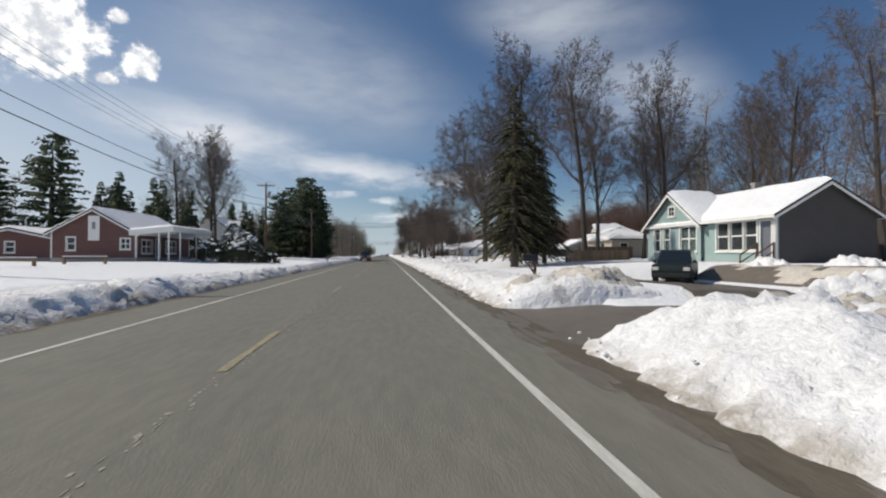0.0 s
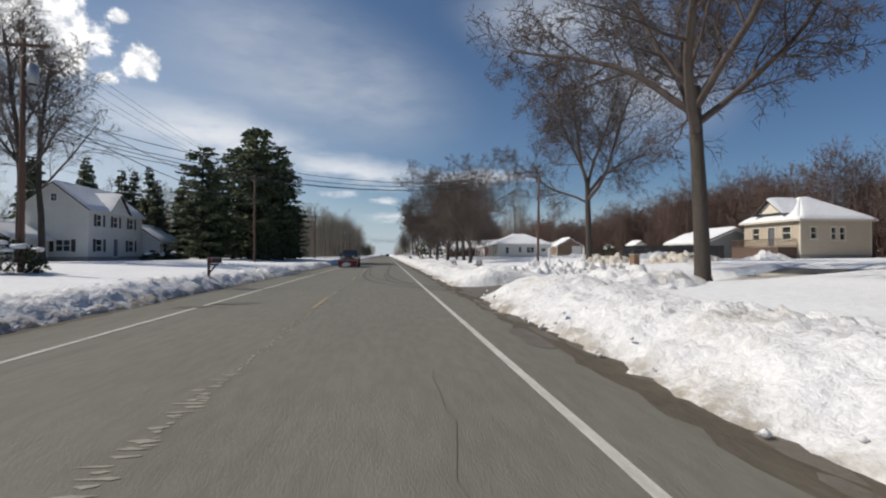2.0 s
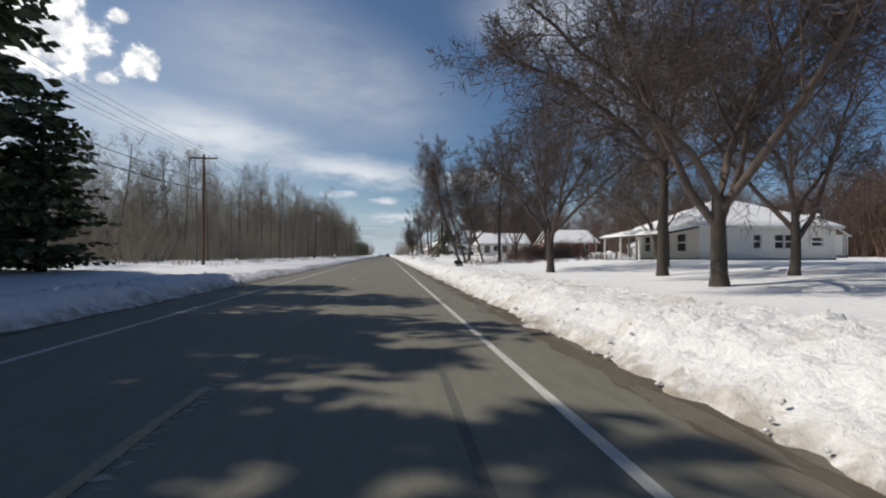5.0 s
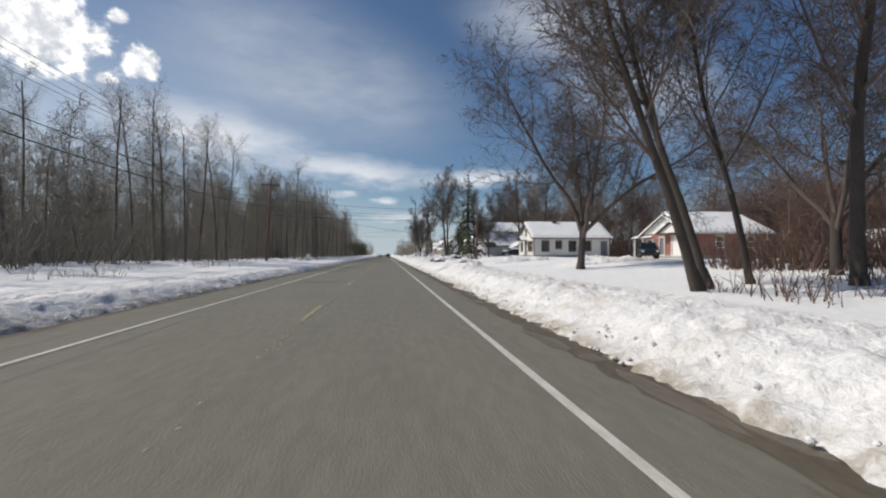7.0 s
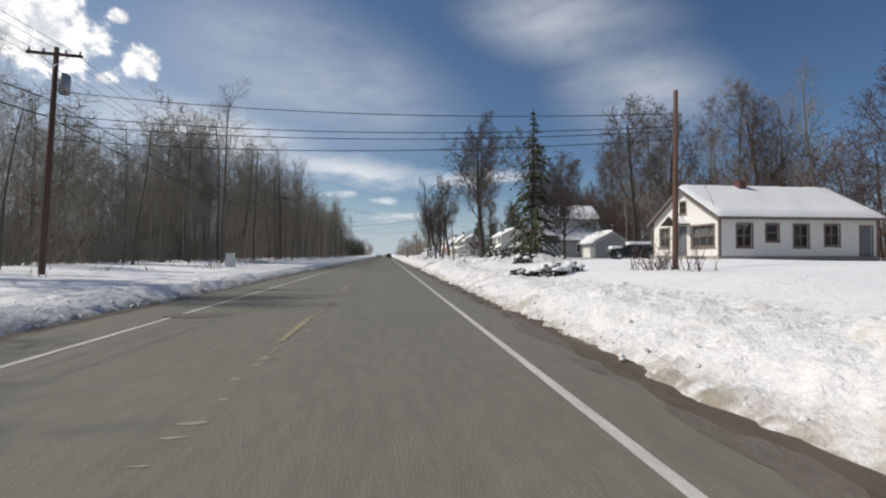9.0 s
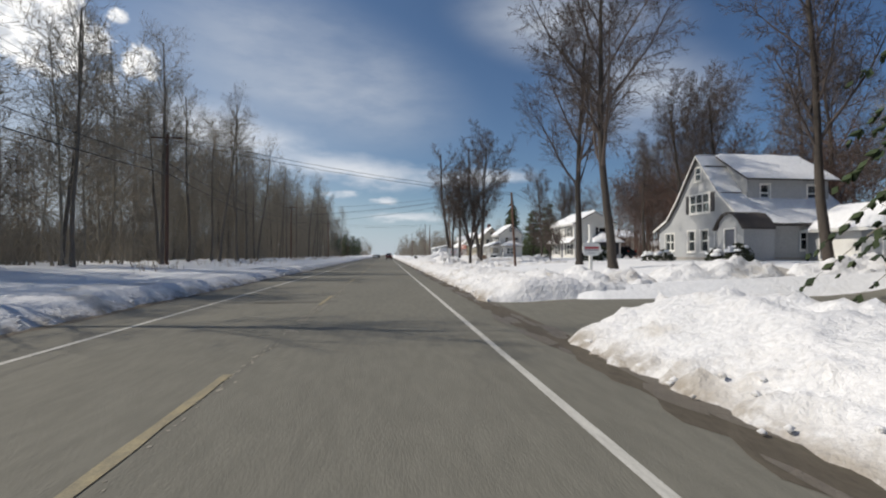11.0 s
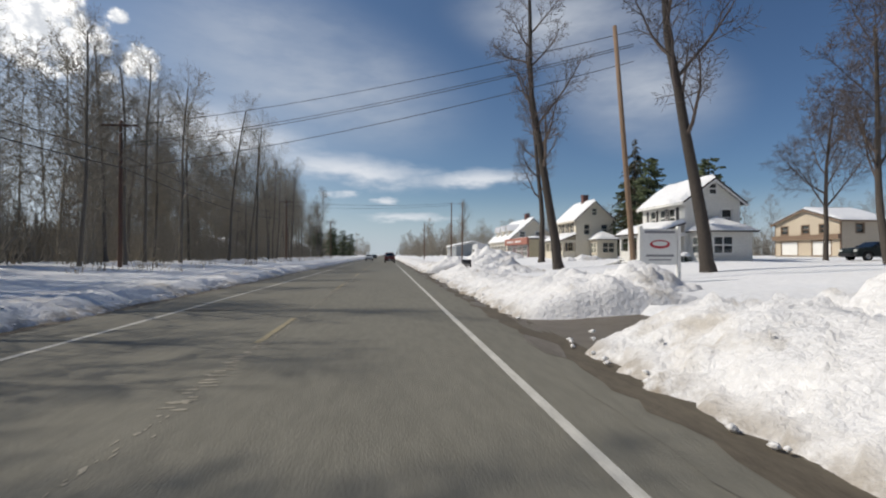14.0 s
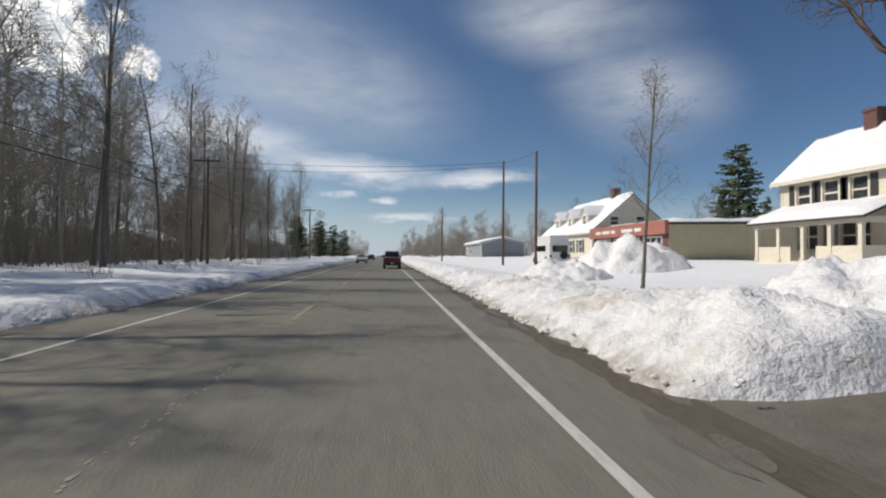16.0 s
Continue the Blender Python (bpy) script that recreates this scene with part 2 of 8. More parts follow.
BEIGE = material("beige_plaster", (0.52, 0.45, 0.30), 0.85, scale=0.7, amount=0.5)
RED_PANEL = material("red_fascia", (0.40, 0.165, 0.12), 0.6, scale=1.0, amount=0.4)
TRIM = material("white_trim", (0.80, 0.79, 0.75), 0.55, second=(0.70, 0.69, 0.65), scale=1.5, amount=0.4)
SHUTTER = material("dark_shutter", (0.055, 0.052, 0.055), 0.6, scale=2.0, amount=0.5)
CURTAIN = material("curtain", (0.45, 0.43, 0.39), 0.9, scale=2.0, amount=0.4, stretch=(6, 6, 0.4))
DOORWOOD = material("door_paint", (0.16, 0.17, 0.20), 0.5, scale=1.0, amount=0.4)
SHINGLE = material("roof_shingle", (0.085, 0.075, 0.07), 0.9, scale=3.0, amount=0.7, bump=0.01, bump_scale=12)
FOUND = material("foundation", (0.36, 0.34, 0.31), 0.9, scale=1.5, amount=0.5)
BRICK = brickwork("red_brick", (0.30, 0.095, 0.065), (0.22, 0.065, 0.05), (0.34, 0.28, 0.24))
BROWNBRICK = brickwork("brown_brick", (0.30, 0.17, 0.09), (0.22, 0.12, 0.065), (0.24, 0.19, 0.15))
DARKBRICK = brickwork("dark_brick", (0.17, 0.065, 0.055), (0.12, 0.048, 0.042), (0.17, 0.14, 0.13))
DECK = material("deck_timber", (0.13, 0.085, 0.065), 0.8, scale=3.0, amount=0.6, stretch=(1, 1, 4))
DARKFENCE = material("dark_fence_timber", (0.075, 0.070, 0.072), 0.85, scale=2.0, amount=0.7, stretch=(3, 3, 0.5), per="object")
FENCEWOOD = material("fence_timber", (0.26, 0.18, 0.12), 0.85, scale=2.0, amount=0.7, stretch=(3, 3, 0.5), per="object")
POLE = material("pole_timber", (0.15, 0.085, 0.062), 0.9, second=(0.10, 0.075, 0.06), scale=1.5, amount=0.8, stretch=(3, 3, 0.2), bump=0.01)
PALEPOLE = material("new_pole_timber", (0.27, 0.185, 0.125), 0.85, second=(0.19, 0.13, 0.085), scale=1.5, amount=0.8, stretch=(3, 3, 0.2), bump=0.01)
STEEL = material("galvanised", (0.42, 0.43, 0.45), 0.45, 0.7, scale=2, amount=0.5)
WIRE = material("cable", (0.035, 0.035, 0.04), 0.6, scale=1, amount=0.2)
BLACK = material("black_plastic", (0.025, 0.025, 0.028), 0.5, scale=3, amount=0.4)
RUBBER = material("tyre_rubber", (0.025, 0.025, 0.026), 0.85, scale=4, amount=0.5)
RIM = material("wheel_rim", (0.45, 0.46, 0.47), 0.35, 0.8, scale=3, amount=0.4)
GREENCAR = material("dark_green_paint", (0.020, 0.028, 0.030), 0.42, 0.0, scale=1.2, amount=0.5, coat=0.1, spec=0.15)
BLUECAR = material("dark_blue_paint", (0.012, 0.024, 0.030), 0.42, 0.0, scale=1.2, amount=0.5, coat=0.12, spec=0.15, dirt=(0.030, 0.033, 0.034), dirt_scale=1.0)
SALTED = material("salt_stained_paint", (0.075, 0.072, 0.068), 0.75, second=(0.045, 0.043, 0.042), scale=2.0, amount=0.9, dirt=(0.13, 0.125, 0.115), dirt_scale=1.6)
MAROON = material("maroon_paint", (0.15, 0.022, 0.022), 0.35, 0.1, scale=1.2, amount=0.5, coat=0.5)
WHITECAR = material("white_paint", (0.78, 0.78, 0.76), 0.35, 0.0, scale=1.2, amount=0.3, coat=0.5)
PLOWRED = material("plow_paint", (0.20, 0.042, 0.032), 0.7, scale=2.2, amount=0.7, dirt=(0.55, 0.52, 0.50), dirt_scale=1.6)
CHROME = material("chrome", (0.62, 0.62, 0.62), 0.2, 0.9, scale=2, amount=0.3)
LAMPGLASS = material("lamp_lens", (0.70, 0.70, 0.66), 0.15, 0.1, scale=3, amount=0.3, coat=0.8)
REDLENS = material("red_lens", (0.42, 0.02, 0.015), 0.2, 0.0, scale=3, amount=0.3, coat=0.8)
AMBER = material("amber_lens", (0.60, 0.22, 0.03), 0.2, 0.0, scale=3, amount=0.3, coat=0.8)
SIGNWHITE = material("sign_white", (0.78, 0.78, 0.76), 0.5, scale=1.5, amount=0.3)
SIGNDARK = material("sign_dark", (0.03, 0.032, 0.04), 0.6, scale=1.5, amount=0.4)
SIGNRED = material("sign_red", (0.45, 0.035, 0.05), 0.5, scale=1.5, amount=0.3)
SIGNGREY = material("sign_grey", (0.25, 0.25, 0.27), 0.5, scale=1.5, amount=0.3)
GLASS = glass_pane("window_glass")
CARGLASS = material("car_glass", (0.012, 0.016, 0.018), 0.06, 0.0, scale=1, amount=0.2, spec=0.8, coat=0.5)
INSIDE = material("room_plaster", (0.17, 0.155, 0.14), 0.9, scale=1, amount=0.3)

# ---- geometry helpers ----


class Geo:
    """Collects vertices and faces of one mesh."""

    def __init__(self):
        self.v, self.f = [], []

    def face(self, *pts):
        i = len(self.v)
        self.v += [tuple(p) for p in pts]
        self.f.append(tuple(range(i, i + len(pts))))
        return self

    def solid(self, verts, faces):
        i = len(self.v)
        self.v += [tuple(p) for p in verts]
        self.f += [tuple(i + k for k in f) for f in faces]
        return self

    def box(self, x0, x1, y0, y1, z0, z1):
        return self.solid([(x0, y0, z0), (x1, y0, z0), (x1, y1, z0), (x0, y1, z0), (x0, y0, z1), (x1, y0, z1), (x1, y1, z1), (x0, y1, z1)],
                          [(3, 2, 1, 0), (4, 5, 6, 7), (0, 1, 5, 4), (1, 2, 6, 5), (2, 3, 7, 6), (3, 0, 4, 7)])

    def tube(self, pts, rads, sides, cap=False):
        """A tapered tube along a line of points."""
        i0 = len(self.v)
        up = Vector((0, 0, 1))
        last = len(pts) - 1
        for k, (p, r) in enumerate(zip(pts, rads)):
            d = (pts[min(k + 1, last)] - pts[max(k - 1, 0)])
            if d.length < 1e-6:
                d = up
            d.normalize()
            s = d.cross(up if abs(d.z) < 0.95 else Vector((1, 0, 0))).normalized()
            q = d.cross(s)
            if k == last and r <= 0:
                self.v.append(tuple(p))
                break
            for j in range(sides):
                t = 2 * math.pi * j / sides
                self.v.append(tuple(p + (s * math.cos(t) + q * math.sin(t)) * r))
        for k in range(last):
            a, b = i0 + k * sides, i0 + (k + 1) * sides
            tip = k == last - 1 and rads[-1] <= 0
            for j in range(sides):
                j2 = (j + 1) % sides
                self.f.append((a + j, a + j2, b) if tip else (a + j, a + j2, b + j2, b + j))
        if cap and rads[-1] > 0:
            b = i0 + last * sides
            self.f.append(tuple(b + j for j in range(sides)))
        return self

    def rod(self, a, b, r, sides=8, r2=None):
        a, b = Vector(a), Vector(b)
        self.tube([a, b], [r, r if r2 is None else r2], sides, True)
        return self

    def extrude(self, outline, axis, lo, hi):
        """A closed outline (two coordinates, in order) drawn out along axis 0 (x) or 1 (y)."""
        put = (lambda p, w: (w, p[0], p[1])) if axis == 0 else (lambda p, w: (p[0], w, p[1]))
        n = len(outline)
        vs = [put(p, lo) for p in outline] + [put(p, hi) for p in outline]
        fs = [tuple(range(n)), tuple(range(2 * n - 1, n - 1, -1))]
        fs += [(i, n + i, n + (i + 1) % n, (i + 1) % n) for i in range(n)]
        return self.solid(vs, fs)

    def mesh(self, name, mat, smooth=False, bevel=0.0):
        me = bpy.data.meshes.new(name)
        me.from_pydata(self.v, [], self.f)
        if bevel or not smooth:
            bm = bmesh.new()
            bm.from_mesh(me)
            if len(bm.faces) < 4000:
                bmesh.ops.recalc_face_normals(bm, faces=bm.faces)
            if bevel:
                bmesh.ops.bevel(bm, geom=bm.edges, offset=bevel, segments=2, affect="EDGES", profile=0.6, clamp_overlap=True)
            bm.to_mesh(me)
            bm.free()
        if smooth:
            me.polygons.foreach_set("use_smooth", [True] * len(me.polygons))
        me.materials.append(mat)
        me.update()
        return me

    def obj(self, name, mat, parent=None, label="", smooth=False, bevel=0.0):
        ob = new(name, self.mesh(name, mat, smooth, bevel))
        ob.parent = parent
        return tagged(ob, label) if label else ob


def thing(name, m, label, category, group="", kind=""):
    """An empty at the base of a thing, to which its parts belong."""
    ob = new(name)
    ob.empty_display_size = 0.2
    ob.matrix_basis = m
    return tagged(ob, label, category, group, kind)


def rnd3(r, s):
    return Vector((r.uniform(-s, s), r.uniform(-s, s), r.uniform(-s, s)))


def smooth01(x):
    x = max(0.0, min(1.0, x))
    return x * x * (3 - 2 * x)


# ---- ground, road, banks ----
ROAD_L, ROAD_R = -7.45, 3.0
LINE_L, LINE_C, LINE_R = -5.45, -2.08, 1.62
DRIVES = [(8.0, 12.2), (60.2, 64.5), (180.9, 182.7), (232.0, 237.2), (285.0, 287.2), (309.5, 315.0), (87.6, 90.2)]


def drive_at(y, soft=1.2):
    return max(smooth01((min(y - a, b - y) + soft) / soft) for a, b in DRIVES)


def land(x, y):
    """Height of the snow-covered land beside the road."""
    if x > 0:
        z = 0.42 + 0.62 * smooth01((x - 7) / 16) + 0.25 * smooth01((x - 30) / 60)
    else:
        z = 0.42 + 0.40 * smooth01((-x - 9) / 14)
    z += 0.13 * noise.noise((x * 0.13, y * 0.11, 1.3)) + 0.06 * noise.noise((x * 0.45, y * 0.38, 7.7)) + 0.03 * abs(noise.noise((x * 1.1, y * 0.9, 2.2)))
    if x > 0:
        z += 0.42 * math.exp(-((y - 204) / 16) ** 2) * smooth01((x - 5) / 5) * (1 - smooth01((x - 16) / 10))
    if 8 < x < 20 and 10 < y < 28:
        z *= 1 - 0.95 * smooth01((x - 9.5) / 2) * smooth01((18.5 - x) / 2) * smooth01((y - 12) / 2) * smooth01((26 - y) / 2.5)
    if x > 0 and x < 40:
        z = z * (1 - 0.97 * drive_at(y, 0.8) * (1 - smooth01((x - 14) / 9)))
    return z


def build_ground():
    xs = [-900, -500, -300, -200, -140, -100, -75, -58, -46, -38, -32, -28, -25, -22, -20, -18, -16, -14.5, -13, -12, -11, -10, -9.3, -8.6, -8, -7.4,
          -6.9, -6.4, -6.1, 3.2, 3.5, 4, 4.6, 5.2, 5.8, 6.4, 7, 7.7, 8.5, 9.4, 10.4, 11.5, 12.7, 14, 15.5, 17, 19, 21, 23, 26, 30, 35, 42, 52, 70, 100,
          150, 240, 400, 900]
    ys = [-200, -90, -45] + [-30 + 0.8 * i for i in range(560)] + [430, 450, 480, 520, 580, 680, 850, 1200, 1800, 2600, 3400]
    vs, fs = [], []
    for y in ys:
        for x in xs:
            z = -0.16 if -9.5 < x < 6.1 else land(x, y)
            vs.append((x, y, z))
    w = len(xs)
    for j in range(len(ys) - 1):
        for i in range(w - 1):
            a = j * w + i
            fs.append((a, a + 1, a + w + 1, a + w))
    g = Geo()
    g.v, g.f = vs, fs
    return tagged(g.obj("ground", SNOW, smooth=True), "snow-covered level ground beside the road", "ground", kind="structure")


ground = build_ground()


def build_road():
    g = Geo()
    for a, b in ((-60, 0), (0, 120), (120, 240), (240, 360), (360, 600), (600, 1300), (1300, 3200)):
        for x0, x1, z0, z1 in ((-8.8, -5.4, -0.075, -0.02), (-5.4, -2.0, -0.02, 0.02), (-2.0, 1.6, 0.02, -0.01), (1.6, 4.4, -0.01, -0.06)):
            g.face((x0, a, z0), (x1, a, z1), (x1, b, z1), (x0, b, z0))
    return tagged(g.obj("road", ASPHALT), "straight grey asphalt road, dry and salt-stained", "road", kind="structure")


road = build_road()


def road_z(x):
    if x < -5.4:
        return -0.075 + (x + 8.8) / 3.4 * 0.055
    if x < -2.0:
        return -0.02 + (x + 5.4) / 3.4 * 0.04
    return 0.02 - (x + 2.0) / 3.6 * 0.03 if x < 1.6 else -0.01 - (x - 1.6) / 2.8 * 0.05


def strip(x0, x1, y0, y1, mat, name, label, lift=0.006, ragged=0.0, step=4.0, seed=1, parent=None):
    r = random.Random(seed)
    g = Geo()
    n = max(1, int((y1 - y0) / step))
    rows = []
    for i in range(n + 1):
        y = y0 + (y1 - y0) * i / n
        a, b = x0 + r.uniform(-ragged, ragged), x1 + r.uniform(-ragged, ragged)
        rows.append(((a, y, road_z(a) + lift), (b, y, road_z(b) + lift)))
    for p, q in zip(rows, rows[1:]):
        g.face(p[0], p[1], q[1], q[0])
    ob = g.obj(name, mat, parent)
    return tagged(ob, label, "" if parent else "marking", kind="" if parent else "structure")


strip(LINE_R - 0.06, LINE_R + 0.06, -40, 1200, WHITE_PAINT, "edge_line", "worn white edge line painted on the asphalt", ragged=0.006, step=3)
strip(LINE_L - 0.06, LINE_L + 0.06, -40, 1200, WHITE_PAINT, "edge_line", "worn white edge line painted on the asphalt", ragged=0.006, step=3, seed=2)
strip(2.62, 4.0, -40, 420, SHOULDER, "shoulder", "gritty brown shoulder at the foot of the snow bank", lift=0.004, ragged=0.10, step=0.35, seed=3)
strip(-8.4, -7.2, -40, 420, SHOULDER, "shoulder", "gritty brown shoulder at the foot of the snow bank", lift=0.004, ragged=0.09, step=0.35, seed=4)
# the dashes keep no even step where the line was repainted
SHIFT = [(0, 0.0), (43, 0.05), (56, 0.15), (72, 0.40), (190, 0.38), (237, -0.05), (250, -0.10), (330, -0.10)]
for i in range(-3, 70):
    y = 18.2 + 12.19 * i
    y += 12.19 * float(np.interp(y, [q[0] for q in SHIFT], [q[1] for q in SHIFT]))
    strip(LINE_C - 0.06, LINE_C + 0.06, y, y + 3.05, YELLOW_PAINT, "lane_dash", "worn yellow centre dash on the asphalt", lift=0.009, ragged=0.012, step=0.4, seed=i + 9)


def worn_centre():
    """Pale scars of ground-off markings along the centre."""
    r = random.Random(5)
    g = Geo()
    y = -20.0
    while y < 420:
        y += r.uniform(0.02, 0.16) if noise.noise((0, y * 0.13, 3)) > (-0.10 if y < 235 else -0.35) else r.uniform(0.3, 1.2)
        x = LINE_C + 0.08 + r.gauss(0.01, 0.055)
        w, l = (r.uniform(0.05, 0.20), r.uniform(0.02, 0.06)) if noise.noise((2.0, y * 0.16, 5)) > 0.08 else (r.uniform(0.008, 0.04), r.uniform(0.015, 0.10))
        z = road_z(x) + 0.005
        n = 7
        g.face(*[(x + w * math.cos(t) * r.uniform(0.35, 1), y + l * math.sin(t) * r.uniform(0.35, 1), z) for t in [2 * math.pi * k / n for k in range(n)]])
    return tagged(g.obj("worn_marking", WORN_PAINT), "pale scars of old markings along the road's centre", "marking", kind="stuff")


worn_centre()


def road_marks():
    """Tar patches, joints and tyre marks."""
    def blob(x, y, w, l, mat, name, label, seed, cat="patch"):
        r = random.Random(seed)
        g = Geo()
        n = 22
        g.face(*[(x + w * math.cos(t) * r.uniform(0.75, 1.05), y + l * math.sin(t) * r.uniform(0.75, 1.05), road_z(x) + 0.013) for t in [2 * math.pi * k / n for k in range(n)]])
        tagged(g.obj(name, mat), label, cat, kind="structure")
    for k, (x, y, w, l) in enumerate([(-4.6, 58.2, 0.8, 0.35), (-5.6, 57.5, 0.6, 0.3), (-4.3, 187.5, 1.0, 0.5), (-4.9, 197.5, 0.9, 0.5), (-3.6, 172, 1.3, 0.4),
                                      (-4.6, 290.5, 0.9, 0.35), (-3.9, 328, 1.1, 1.0), (2.6, 90.0, 0.5, 0.8), (2.7, 85.5, 0.4, 0.5), (-4.2, 262.0, 1.4, 0.25),
                                      (-3.3, 323.0, 0.9, 0.3), (-2.9, 238, 1.6, 0.2)]):
        blob(x, y, w, l, SKID, "tar_patch", "dark tar patch on the asphalt", 40 + k)
    r = random.Random(8)

    def skid(pts, w, seed):
        g, rr = Geo(), random.Random(seed + 70)
        rows = []
        for i, (x, y) in enumerate(pts):
            p, q = pts[max(i - 1, 0)], pts[min(i + 1, len(pts) - 1)]
            d = Vector((q[0] - p[0], q[1] - p[1])).normalized()
            h = w * rr.uniform(0.75, 1.15) * min(1.0, 0.35 + (len(pts) - 1 - i) / 14)
            nx, ny = -d.y * h, d.x * h
            rows.append(((x - nx, y - ny, road_z(x) + 0.004 + 0.0005 * seed), (x + nx, y + ny, road_z(x) + 0.004 + 0.0005 * seed)))
        for a, b in zip(rows, rows[1:]):
            g.face(a[0], a[1], b[1], b[0])
        tagged(g.obj("tyre_mark", RUBBER_MARK), "dark curved tyre mark on the asphalt", "marking", kind="structure")
    # a truck turned out of the driveway: two wheel tracks that swing into the lane
    for k, (y0, xe, bend, end, w) in enumerate([(62.4, -1.88, 4.6, 101, 0.12), (64.0, -0.06, 4.2, 112, 0.12), (63.0, -0.22, 3.0, 82, 0.07), (64.6, -1.62, 5.2, 92, 0.07)]):
        pts = []
        for i in range(60):
            y = y0 + (end - y0) * (i / 59) ** 1.8
            pts.append((xe + (2.7 - xe) * math.exp((y0 - y) / bend) + 0.021 * max(0.0, y - 80) * (xe > -1), y))
        skid(pts, w, k)
    # cracks across and along the lanes
    g = Geo()
    for k in range(32):
        y, x = r.uniform(0, 400), r.uniform(-6.2, 3.0)
        a = r.choice((0, 0, 1))
        px, py = x, y
        for i in range(r.randint(5, 14)):
            nx, ny = px + (r.uniform(0.1, 0.4) if a == 0 else r.uniform(-0.1, 0.1)), py + (r.uniform(-0.12, 0.12) if a == 0 else r.uniform(0.2, 0.6))
            if nx > 3.2:
                break
            g.face((px, py, road_z(px) + 0.008), (nx, ny, road_z(nx) + 0.008), (nx + 0.008, ny + 0.012, road_z(nx) + 0.008), (px + 0.008, py + 0.012, road_z(px) + 0.008))
            px, py = nx, ny
    tagged(g.obj("road_crack", SKID), "fine tarred cracks in the asphalt", "crack", kind="stuff")


road_marks()


def lane(x, y):
    """The surface of a driveway: level with the road, then rising with the land."""
    t = smooth01((x - 3.6) / 2.4)
    return (road_z(x) + 0.005) * (1 - t) + (max(0.0, land(x, y)) + 0.045) * t


def build_drives():
    for k, (a, b) in enumerate(DRIVES):
        g = Geo()
        ys = [a - 0.8 + (b - a + 1.6) * i / 6 for i in range(7)]
        xs = [(6.4 if k == 2 else 3.3) + 0.9 * i for i in range(20)]
        r = random.Random(k)
        for i in range(len(xs) - 1):
            for j in range(6):
                g.face(*[(x, y, lane(x, min(max(y, a + 0.2), b - 0.2))) for x, y in ((xs[i], ys[j]), (xs[i + 1], ys[j]), (xs[i + 1], ys[j + 1]), (xs[i], ys[j + 1]))])
        if k in (1, 4):
            ice = Geo()
            for i in range(44):
                for j in range(20):
                    u, v, e, f = 5.6 + 0.3 * i, a + (b - a) * j / 20, 0.3, (b - a) / 20
                    if noise.noise((u * 0.5, v * 0.8, 3.1)) + 0.5 * noise.noise((u * 1.7, v * 1.7, 5.0)) + 0.09 * (u - 9) > 0.05:
                        ice.face(*[(p, q, lane(p, q) + 0.018) for p, q in ((u, v), (u + e, v), (u + e, v + f), (u, v + f))])
            tagged(ice.obj("icy_patch", DIRTY_SNOW, smooth=True), "patches of grey trodden snow on the driveway", "ice", kind="structure")
        tagged(g.obj("driveway", WET if k not in (3,) else ASPHALT), "cleared wet driveway between the snow banks" if k != 3 else "cleared grey side street between the snow banks", "driveway", kind="structure")


build_drives()


def build_parking():
    """Trodden wet ground with icy patches in front of the teal house."""
    g, ice = Geo(), Geo()
    for i in range(24):
        for j in range(30):
            x, y = 9.0 + 0.45 * i, 9.4 + 0.48 * j
            c = [(x, y), (x + 0.45, y), (x + 0.45, y + 0.48), (x, y + 0.48)]
            lie = noise.noise((x * 0.35, y * 0.35, 4.4)) + 0.4 * noise.noise((x * 1.3, y * 1.3, 2.4))
            (ice if lie > 0.16 else g).face(*[(a, b, land(a, b) + 0.035) for a, b in c])
    tagged(g.obj("parking_ground", WET), "dark wet parking ground before the teal house", "ground", kind="structure")
    tagged(ice.obj("icy_patch", DIRTY_SNOW), "patches of grey trodden ice on the parking ground", "ice", kind="structure")


build_parking()


